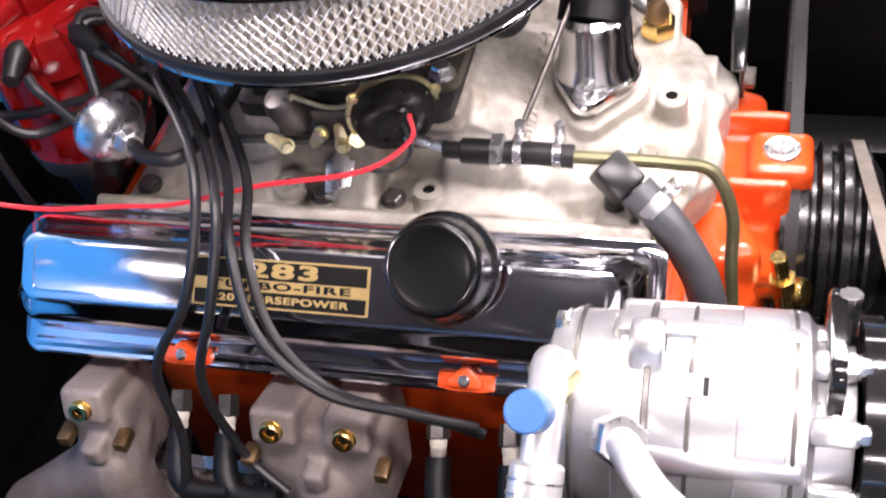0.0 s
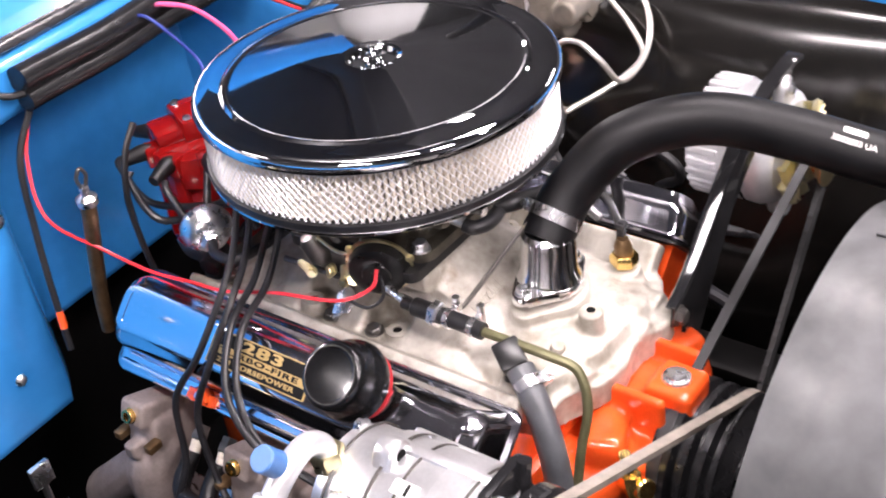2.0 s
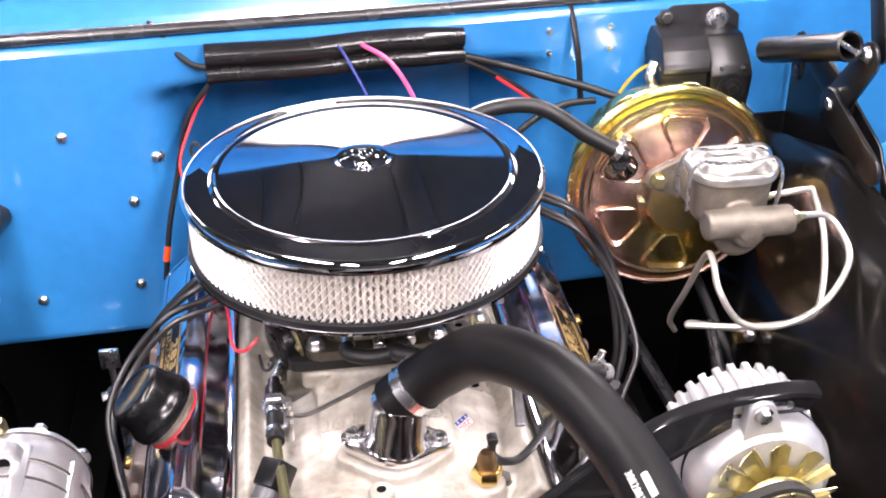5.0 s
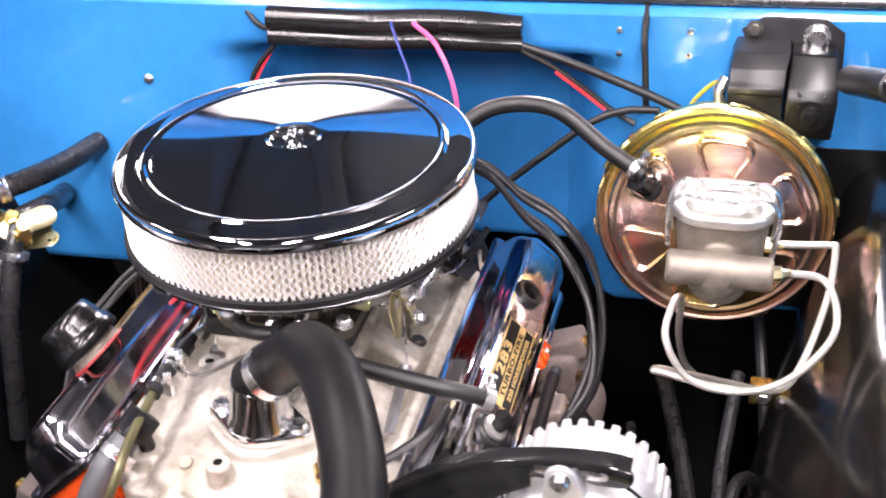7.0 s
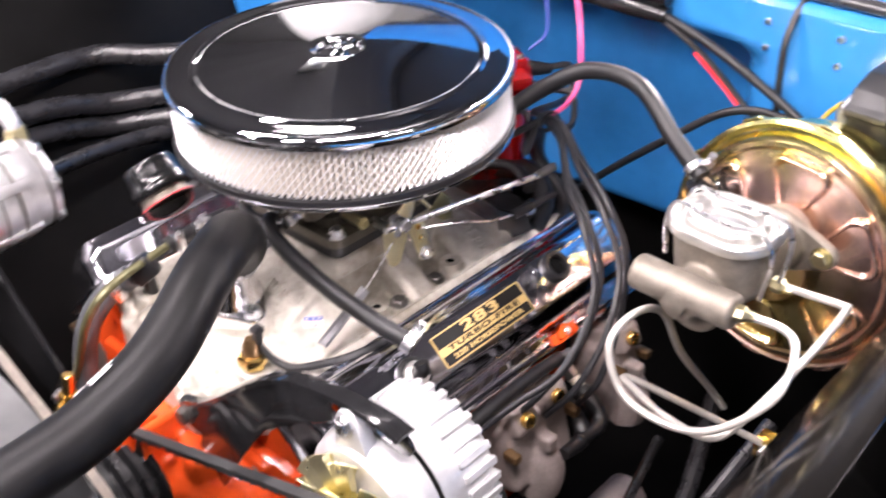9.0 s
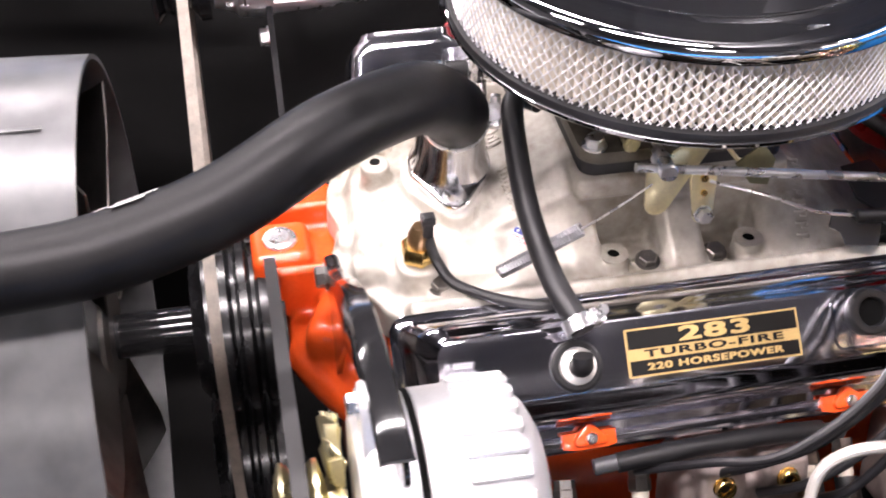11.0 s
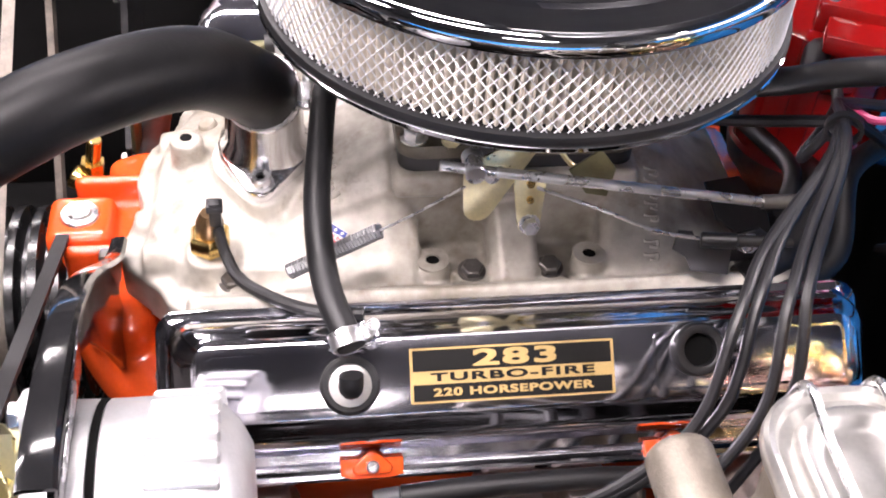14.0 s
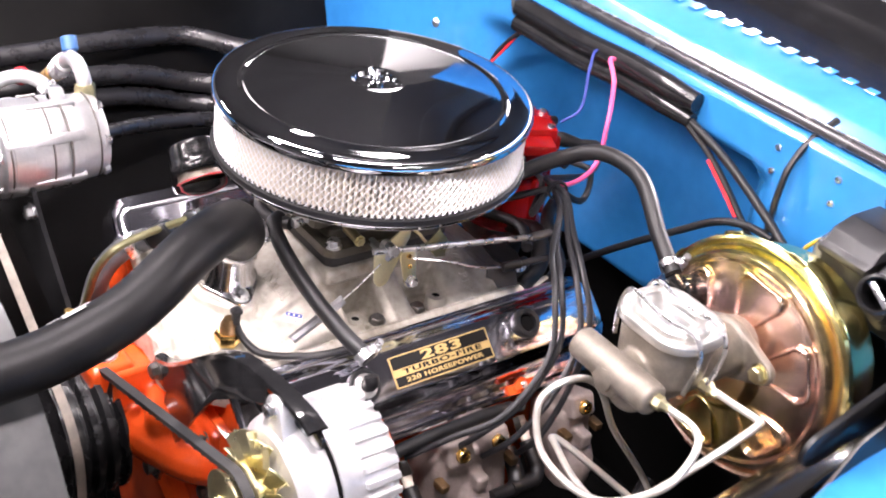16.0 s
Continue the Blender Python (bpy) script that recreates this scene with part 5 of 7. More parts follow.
rad = thing("radiator", "glossy black radiator with finned core behind the shroud", "radiator")
bm = bmesh.new()
box(bm, (0.68, 0.078, 0.05), Matrix.Translation((0.05, -0.622, 0.912)), 0.02, 3)
part("top_tank", bm, TANK_BLACK, rad, "glossy black top tank")
bm = bmesh.new()
box(bm, (0.64, 0.05, 0.56), Matrix.Translation((0.05, -0.635, 0.61)), 0.004)
part("core", bm, BLACK, rad)
bm = bmesh.new()
rod(bm, (0.191, -0.54, 0.90), (0.192, -0.60, 0.90), 0.0235, seg=24)
part("inlet", bm, BLACK, rad)

# the seam round the alternator's case
bm = bmesh.new()
lathe(bm, [(0.0662, -0.0230), (0.0672, -0.0225), (0.0672, -0.0190), (0.0662, -0.0185)], A, 56)
part("seam", bm, HOLE, alt, "dark seam between the case halves")

# the fan inside the shroud
fan = thing("cooling_fan", "dark steel cooling fan inside the shroud", "fan")
bm = bmesh.new()
lathe(bm, [(0, 0.0), (0.05, 0.0), (0.055, 0.004), (0.055, 0.008), (0.03, 0.012), (0, 0.012)], aim((0.0, -0.470, 0.645), (0, -1, 0)), 32)
part("hub", bm, DARK_STEEL, fan)
bm = bmesh.new()
rod(bm, (0, -0.39, 0.645), (0, -0.47, 0.645), 0.020, seg=20)
part("spacer", bm, BLACK, fan)
for k in range(6):
    bm = bmesh.new()
    Mb = aim((0.0, -0.478, 0.645), (0, -1, 0)) @ Matrix.Rotation(radians(60 * k + 22), 4, "Z") @ Matrix.Translation((0.135, 0, 0)) @ Matrix.Rotation(radians(32), 4, "X")
    prism(bm, [(-0.085, -0.018), (0.04, -0.040), (0.085, -0.042), (0.090, 0.034), (0.03, 0.034), (-0.085, 0.018)], 0.002, Mb, 0.0004)
    part("blade", bm, DARK_STEEL, fan)
# ---------------------------------------------------------------- brake booster and master cylinder
bo = thing("brake_booster", "gold zinc plated round brake booster on the firewall", "brake booster")
BC = V(0.405, 0.232, 0.825)
BA = V(0.0, -1, 0.10).normalized()
B = aim(BC, BA)
bm = bmesh.new()
lathe(bm, [(0.05, -0.10), (0.09, -0.095), (0.118, -0.070), (0.126, -0.035), (0.1265, -0.012), (0.1345, -0.010), (0.136, -0.006), (0.1355, 0.0), (0.132, 0.003), (0.1288, 0.0016), (0.1265, -0.0025), (0.1240, -0.002),
           (0.1222, 0.004), (0.1205, 0.0105), (0.1175, 0.0145), (0.1130, 0.0158), (0.1090, 0.0146), (0.1055, 0.0158), (0.098, 0.0192), (0.070, 0.0240), (0.052, 0.0295), (0.045, 0.036), (0.042, 0.042), (0, 0.042)], B, 96)
part("shell", bm, BOOSTER, bo, "", 25)
for k in range(6):
    a = 60 * k + 25
    bm = bmesh.new()
    Mb = B @ Matrix.Rotation(radians(a), 4, "Z") @ Matrix.Translation((0.079, 0, 0.0205)) @ Matrix.Rotation(radians(7), 4, "Y")
    ol = hull(circle(-0.020, 0.006, 0.010, 16) + circle(-0.020, -0.006, 0.010, 16) + circle(0.014, 0.020, 0.013, 16) + circle(0.014, -0.020, 0.013, 16))
    loops = []
    for f, h in ((1.02, -0.004), (0.98, 0.001), (0.94, 0.0048), (0.89, 0.0065), (0.84, 0.0065), (0.79, 0.0045), (0.74, 0.0012), (0.68, 0.0), (0.40, 0.0004)):
        loops.append([(x * f, y * f, h) for x, y in ol])
    loft(bm, loops, Mb)
    part("pressed_rib", bm, BOOSTER, bo, "", 60)
for k in range(10):
    bm = bmesh.new()
    box(bm, (0.007, 0.022, 0.007), B @ Matrix.Rotation(radians(36 * k + 10), 4, "Z") @ Matrix.Translation((0.1355, 0, -0.004)), 0.002)
    part("crimp_tab", bm, BOOSTER, bo)
CV = V(0.332, 0.192, 0.880)
bm = bmesh.new()
rod(bm, CV + V(0, 0.03, -0.004), CV, 0.016, seg=24, ch=0.002)
rod(bm, CV, CV + V(-0.012, -0.012, 0.016), 0.0125, seg=20, ch=0.002)
part("check_valve", bm, BLACK, bo, "black check valve with grommet")

mc = thing("master_cylinder", "cast brake master cylinder with bright lid and wire bails", "master cylinder")
MX = 0.418
bm = bmesh.new()
ring = rounded(-0.046, 0.046, -0.038, 0.038, 0.032, 8)
loft(bm, [[(x * 0.86, y * 0.88, 0) for x, y in ring], [(x * 0.93, y * 0.94, 0.008) for x, y in ring], [(x, y, 0.050) for x, y in ring], [(x * 1.03, y * 1.02, 0.053) for x, y in ring], [(x * 1.03, y * 1.02, 0.058) for x, y in ring]], Matrix.Translation((MX, 0.080, 0.872)))
rod(bm, (0.418, 0.03, 0.872), (0.418, 0.20, 0.868), 0.030, seg=28, ch=0.003)
rod(bm, (0.368, 0.014, 0.896), (0.470, 0.018, 0.893), 0.0170, seg=28, ch=0.003)
rod(bm, (0.418, 0.040, 0.886), (0.418, 0.004, 0.889), 0.020, seg=28, ch=0.002)
prism(bm, hull(circle(-0.05, 0, 0.014, 16) + circle(0.05, 0, 0.014, 16) + circle(0, 0, 0.034, 24)), 0.010, aim((0.418, 0.186, 0.868), (0, -1, 0)), 0.002)
cast(part("casting", bm, MC_CAST, mc, "rough grey-brown iron casting"), 0.0022, 2)
bm = bmesh.new()
hexbolt(bm, (0.418, 0.0045, 0.889), (0, -1, 0), 0.013, 0.006, roll=10)
part("end_plug", bm, MC_CAST, mc)
bm = bmesh.new()
ring = rounded(-0.050, 0.050, -0.042, 0.042, 0.034, 10)
Ml = Matrix.Translation((MX, 0.080, 0.9305))
loft(bm, [[(x * 0.97, y * 0.97, -0.004) for x, y in ring], [(x, y, -0.003) for x, y in ring], [(x * 1.02, y * 1.02, 0.001) for x, y in ring], [(x * 1.01, y * 1.01, 0.0055) for x, y in ring], [(x * 0.97, y * 0.965, 0.0078) for x, y in ring],
          [(x * 0.91, y * 0.90, 0.0070) for x, y in ring], [(x * 0.87, y * 0.85, 0.0035) for x, y in ring], [(x * 0.80, y * 0.78, 0.0035) for x, y in ring]], Ml)
lid = part("lid", bm, LID_ZINC, mc, "bright zinc lid with a rolled rim")
bm = bmesh.new()
ov = rounded(-0.037, 0.037, -0.030, 0.030, 0.026, 12)
loft(bm, [[(x * f, y * f, h) for x, y in ov] for f, h in ((1.04, 0.002), (1.0, 0.0075), (0.95, 0.0105), (0.88, 0.0112), (0.80, 0.0100), (0.72, 0.0062), (0.60, 0.0050), (0.35, 0.0064), (0.15, 0.0068))], Ml)
part("lid_bead", bm, LID_ZINC, lid, "oval pressed dome", 50)
for dy in (-0.016, 0.018):
    bm = bmesh.new()
    y = 0.080 + dy
    tube(bm, [(MX - 0.052, y, 0.888), (MX - 0.053, y, 0.925), (MX - 0.043, y, 0.946), (MX - 0.015, y, 0.9435), (MX + 0.015, y, 0.9435), (MX + 0.043, y, 0.946), (MX + 0.055, y, 0.925), (MX + 0.050, y - 0.004, 0.884)], 0.0024, 8, 6)
    part("bail", bm, STEEL, mc, "bent steel wire bail")
for s in (-1, 1):
    bm = bmesh.new()
    hexbolt(bm, (0.418 + s * 0.05, 0.176, 0.868), (0, -1, 0), 0.009, 0.009)
    part("nut", bm, GOLD_ZINC, mc)


def line(name, label, category, pts, r, material, group="", seg=10, n=8):
    t = thing(name, label, category, group=group)
    bm = bmesh.new()
    tube(bm, pts, r, seg, n)
    part("run", bm, material, t)
    return t


BRL = mat("brake_line", (0.66, 0.63, 0.58), 0.34, 0.7, vary=0.1, scale=80)
l1 = line("brake_line", "bent bare steel brake line looping from the master cylinder", "brake line", [(0.468, 0.016, 0.897), (0.518, 0.028, 0.886), (0.532, -0.006, 0.858), (0.512, -0.029, 0.829), (0.479, -0.039, 0.803), (0.437, -0.04, 0.792), (0.398, -0.042, 0.805), (0.375, -0.031, 0.841), (0.378, 0.002, 0.858), (0.384, 0.039, 0.841), (0.382, 0.082, 0.766), (0.387, 0.136, 0.690), (0.40, 0.15, 0.66)], 0.0037, BRL, "brake lines")
l2 = line("brake_line", "bent bare steel brake line with sharp kinks", "brake line", [(0.462, 0.098, 0.878), (0.50, 0.100, 0.880), (0.526, 0.102, 0.881), (0.531, 0.096, 0.879), (0.525, 0.045, 0.855), (0.506, -0.01, 0.815), (0.485, -0.03, 0.793), (0.43, -0.018, 0.778), (0.372, 0.008, 0.768), (0.362, 0.013, 0.766), (0.371, 0.022, 0.762), (0.42, 0.065, 0.722), (0.471, 0.102, 0.686)], 0.0037, BRL, "brake lines")
bb = thing("brake_block", "small brass junction block on the frame", "fitting")
bm = bmesh.new()
box(bm, (0.030, 0.022, 0.024), Matrix.Translation((0.478, 0.110, 0.678)), 0.002)
part("block", bm, BRASS, bb)
bm = bmesh.new()
hexbolt(bm, (0.478, 0.099, 0.680), (0, -1, 0), 0.007, 0.008)
part("bolt", bm, STEEL, bb)
for p, d in (((0.469, 0.018, 0.8945), (1, 0.2, 0)), ((0.462, 0.098, 0.878), (1, 0, 0))):
    bm = bmesh.new()
    M = aim(p, d)
    lathe(bm, [(0, -0.002), (0.0075, -0.002), (0.0075, 0.008), (0.005, 0.011), (0.004, 0.018), (0, 0.018)], M, 6)
    part("flare_nut", bm, GOLD_ZINC, l1 if p[1] < 0.05 else l2)
# ---------------------------------------------------------------- hoses and wires
pc = line("ventilation_hose", "black rubber crankcase ventilation hose", "hose", [(0.010, -0.120, 0.868), (0.026, -0.135, 0.869), (0.072, -0.142, 0.857), (0.132, -0.147, 0.849), (0.188, -0.144, 0.838), (0.226, -0.131, 0.822)], 0.0088, RUBBER, seg=14)
bm = bmesh.new()
clampband(bm, (0.221, -0.134, 0.824), V(0.8, 0.25, -0.4), 0.0092, 0.010)
part("clamp", bm, STEEL, pc)
pv = thing("ventilation_valve", "bright crankcase valve in a black grommet on the cover", "valve")
M = bank(1)
G = M @ V(0.132, 0.004, 0.0)
nrm = V(*M.col[2][:3])
bm = bmesh.new()
lathe(bm, [(0.010, 0.0), (0.0185, 0.0), (0.0185, 0.004), (0.0165, 0.0055), (0.010, 0.0055)], aim(G, nrm), 32)
part("grommet", bm, RUBBER, pv)
bm = bmesh.new()
lathe(bm, [(0.0, 0.012), (0.006, 0.012), (0.0075, 0.010), (0.013, 0.0085), (0.0135, 0.004), (0, 0.004)], aim(G, nrm), 32)
part("valve", bm, LID_ZINC, pv)
bm = bmesh.new()
tube(bm, [G + nrm * 0.008, G + nrm * 0.020, G + nrm * 0.028 + V(-0.008, 0, 0.002)], 0.0075, 12, 5)
part("elbow", bm, RUBBER, pv, "black rubber elbow")

bh = line("booster_hose", "black vacuum hose arching to the brake booster", "hose", [(0.06, 0.125, 0.885), (0.085, 0.165, 0.905), (0.112, 0.195, 0.930), (0.155, 0.218, 0.955), (0.223, 0.215, 0.959), (0.285, 0.195, 0.924), (0.328, 0.182, 0.902)], 0.0095, RUBBER, seg=14)
bm = bmesh.new()
clampband(bm, (0.318, 0.184, 0.907), V(0.8, -0.3, -0.4), 0.010, 0.008)
part("clamp", bm, STEEL, bh)

# plug wires, driver side
DW = [[(0.101, 0.208, 0.882), (0.157, 0.170, 0.890), (0.205, 0.125, 0.868), (0.246, 0.100, 0.850), (0.283, 0.073, 0.797), (0.295, 0.01, 0.748), (0.270, -0.035, 0.715), (0.245, -0.079, 0.683)],
      [(0.09, 0.203, 0.89), (0.147, 0.182, 0.902), (0.193, 0.155, 0.887), (0.247, 0.124, 0.875), (0.285, 0.114, 0.828), (0.300, 0.09, 0.765), (0.30, 0.06, 0.70), (0.28, 0.05, 0.66)]]
for k in range(4):
    s = k / 3
    pts = [tuple((1 - s) * a + s * b for a, b in zip(p, q)) for p, q in zip(*DW)]
    spread = (0.0, 0.3, 0.8, 1.0, 1.0, 1.0, 0.8, 0.5)
    pts = [(x + 0.004 * (-1) ** k * f, y + 0.006 * (k - 1.5) * f, z + 0.003 * (1.5 - k) * f) for (x, y, z), f in zip(pts, spread)]
    line("plug_wire", "grey silicone spark plug wire draped over the chrome cover", "plug wire", pts, 0.0037, WIRE, "spark plug wires")
# plug wires, passenger side
PW1 = [(-0.045, 0.17, 0.885), (-0.113, 0.118, 0.874), (-0.160, 0.082, 0.860), (-0.200, 0.068, 0.835), (-0.240, 0.076, 0.785), (-0.258, 0.110, 0.725), (-0.272, 0.105, 0.655), (-0.294, 0.11, 0.61)]
PW2 = [(-0.045, 0.165, 0.880), (-0.108, 0.108, 0.862), (-0.160, 0.070, 0.850), (-0.205, 0.052, 0.832), (-0.245, 0.055, 0.785), (-0.264, 0.072, 0.725), (-0.275, 0.055, 0.655), (-0.29, 0.02, 0.63)]
PW3 = [(-0.055, 0.124, 0.850), (-0.108, 0.090, 0.842), (-0.165, 0.058, 0.832), (-0.218, 0.040, 0.822), (-0.262, 0.016, 0.785), (-0.283, -0.03, 0.755), (-0.275, -0.082, 0.728), (-0.262, -0.127, 0.70)]
PW4 = [(-0.055, 0.118, 0.842), (-0.104, 0.080, 0.834), (-0.160, 0.046, 0.828), (-0.216, 0.030, 0.816), (-0.258, 0.006, 0.778), (-0.279, -0.04, 0.748), (-0.270, -0.092, 0.720), (-0.260, -0.13, 0.69)]
for pts in (PW1, PW2, PW3, PW4):
    line("plug_wire", "grey silicone spark plug wire over the passenger rocker cover", "plug wire", pts, 0.0038, WIRE, "spark plug wires")

line("fuel_line", "olive drab steel fuel line bending down the engine front", "fuel line", [(-0.106, -0.170, 0.815), (-0.104, -0.20, 0.813), (-0.100, -0.245, 0.808), (-0.097, -0.273, 0.799), (-0.108, -0.288, 0.770), (-0.128, -0.290, 0.730), (-0.150, -0.295, 0.68)], 0.0048, OLIVE)
gh = line("heater_hose", "grey rubber heater hose with steel clamp", "hose", [(-0.115, -0.222, 0.795), (-0.130, -0.247, 0.776), (-0.142, -0.267, 0.745), (-0.148, -0.278, 0.705), (-0.15, -0.284, 0.66)], 0.0133, GREY_HOSE, seg=16)
bm = bmesh.new()
clampband(bm, (-0.122, -0.236, 0.787), V(-0.4, -0.75, -0.5), 0.013, 0.010)
part("clamp", bm, STEEL, gh)
# ---------------------------------------------------------------- distributor
ds = thing("distributor", "bright red distributor cap with black boots behind the air cleaner", "distributor")
DC = V(-0.034, 0.252, -0.028)
bm = bmesh.new()
lathe(bm, [(0, 0.915), (0.046, 0.915), (0.055, 0.911), (0.058, 0.90), (0.056, 0.875), (0.050, 0.868), (0.052, 0.80), (0.055, 0.792), (0.0, 0.792)], Matrix.Translation(DC), 44)
part("cap", bm, RED, ds, "glossy red cap")
for k in range(8):
    a = radians(45 * k + 12)
    R = Matrix.Translation(DC) @ Matrix.Rotation(a, 4, "Z")
    bm = bmesh.new()
    box(bm, (0.014, 0.020, 0.098), R @ Matrix.Translation((0.050, 0, 0.848)), 0.003)
    box(bm, (0.020, 0.024, 0.024), R @ Matrix.Translation((0.052, 0, 0.904)), 0.003)
    part("tower", bm, RED, ds)
bm = bmesh.new()
Mc = Matrix.Translation(DC + V(0.018, 0.008, 0.9225)) @ Matrix.Rotation(radians(-25), 4, "Z")
box(bm, (0.120, 0.046, 0.016), Mc, 0.004)
box(bm, (0.062, 0.062, 0.026), Mc @ Matrix.Translation((0.0, 0.0, 0.004)), 0.004)
part("coil_cover", bm, RED, ds, "red coil cover")
for k in range(4):
    bm = bmesh.new()
    lathe(bm, [(0, 0.004), (0.004, 0.0035), (0.005, 0.0)], Mc @ Matrix.Translation((-0.022 + 0.044 * (k % 2), -0.022 + 0.044 * (k // 2), 0.0165)), 12)
    part("screw", bm, STEEL, ds)
bm = bmesh.new()
lathe(bm, [(0.0, 0.793), (0.054, 0.793), (0.055, 0.785), (0.052, 0.772), (0.04, 0.766), (0.03, 0.70), (0, 0.70)], Matrix.Translation(DC), 40)
part("housing", bm, DARK_STEEL, ds, "dark cast housing")
for k in range(8):
    a = radians(45 * k + 12)
    p = DC + V(0.050 * math.cos(a), 0.050 * math.sin(a), 0.905)
    bm = bmesh.new()
    o = V(math.cos(a), math.sin(a), 0)
    tube(bm, [p, p + o * 0.012 + V(0, 0, 0.004), p + o * 0.022 + V(0, 0, 0.003), p + o * 0.040], [0.0095, 0.010, 0.009, 0.0065], 12, 5)
    part("boot", bm, RUBBER, ds)

# wires from the cap to the loom on each side
for k, (a, end) in enumerate(((-60, (0.101, 0.208, 0.882)), (-20, (0.098, 0.206, 0.885)), (20, (0.094, 0.204, 0.888)), (60, (0.09, 0.203, 0.89)))):
    o = V(math.cos(radians(a)), math.sin(radians(a)), 0)
    p = DC + o * 0.088 + V(0, 0, 0.905)
    line("plug_wire", "grey spark plug wire arching out of the red cap", "plug wire", [p, p + o * 0.030 + V(0, 0, -0.004), p + o * 0.030 + V(0.012, -0.02, -0.035), end], 0.0042, WIRE, "spark plug wires")
for k, (a, end) in enumerate(((200, (-0.045, 0.17, 0.885)), (235, (-0.045, 0.165, 0.880)), (165, (-0.055, 0.124, 0.850)), (140, (-0.055, 0.118, 0.842)))):
    o = V(math.cos(radians(a)), math.sin(radians(a)), 0)
    p = DC + o * 0.088 + V(0, 0, 0.905)
    line("plug_wire", "grey spark plug wire curving from the red cap", "plug wire", [p, p + o * 0.012 + V(0.004, -0.008, -0.010), p + o * 0.008 + V(0.004, -0.045, -0.05), V(*end) + V(-0.02, 0.03, 0.004), end], 0.0042, WIRE, "spark plug wires")
bm = bmesh.new()
M = aim((0.12, 0.196, 0.891), (0.9, -0.35, 0))
lathe(bm, [(0.010, -0.003), (0.0125, -0.003), (0.0125, 0.003), (0.010, 0.003), (0.010, -0.003)], M, 20)
lo = thing("wire_loom", "black loom clip holding four plug wires", "clip")
part("ring", bm, RUBBER, lo)

# ---------------------------------------------------------------- breather cap on the passenger cover
bc = thing("breather_cap", "glossy black push-in breather cap on the chrome cover", "breather cap")
M = bank(-1)
n = V(*M.col[2][:3])
Bp = M @ V(-0.108, -0.0195, 0.0)
bm = bmesh.new()
lathe(bm, [(0, 0.0522), (0.0225, 0.0522), (0.0245, 0.0528), (0.0268, 0.0532), (0.0290, 0.0526), (0.0308, 0.0508), (0.0320, 0.0475), (0.0330, 0.0420), (0.0338, 0.0330), (0.0348, 0.0275), (0.0368, 0.0245), (0.0379, 0.0215), (0.0381, 0.0145), (0.0374, 0.0125), (0.034, 0.0125), (0, 0.0125)], aim(Bp, n), 56)
part("shell", bm, CAP_BLACK, bc, "", 30)
bm = bmesh.new()
lathe(bm, [(0.0315, 0.0), (0.0310, 0.006), (0.0295, 0.0065), (0.0295, 0.013), (0, 0.013)], aim(Bp, n), 40)
part("neck", bm, MC_CAST, bc, "dull grey neck")
bm = bmesh.new()
lathe(bm, [(0.031, 0.0005), (0.0335, 0.0005), (0.0340, 0.0014), (0.0335, 0.0024), (0.031, 0.0028)], aim(Bp, n), 40)
part("seal", bm, SEAL_RED, bc, "red rubber seal")

# open filler hole in the driver's cover
fh = thing("filler_grommet", "empty dark filler hole with rubber grommet in the cover", "grommet")
M = bank(1)
n = V(*M.col[2][:3])
Hp = M @ V(-0.091, -0.006, 0.0)
bm = bmesh.new()
lathe(bm, [(0.0105, 0.0008), (0.0108, 0.0062), (0.0125, 0.0070), (0.0158, 0.0066), (0.0172, 0.0045), (0.0174, -0.001)], aim(Hp, n), 36)
part("ring", bm, RUBBER, fh)
bm = bmesh.new()
lathe(bm, [(0, 0.0005), (0.0112, 0.0005), (0.0112, 0.0010)], aim(Hp, n), 30)
part("hole", bm, HOLE, fh)

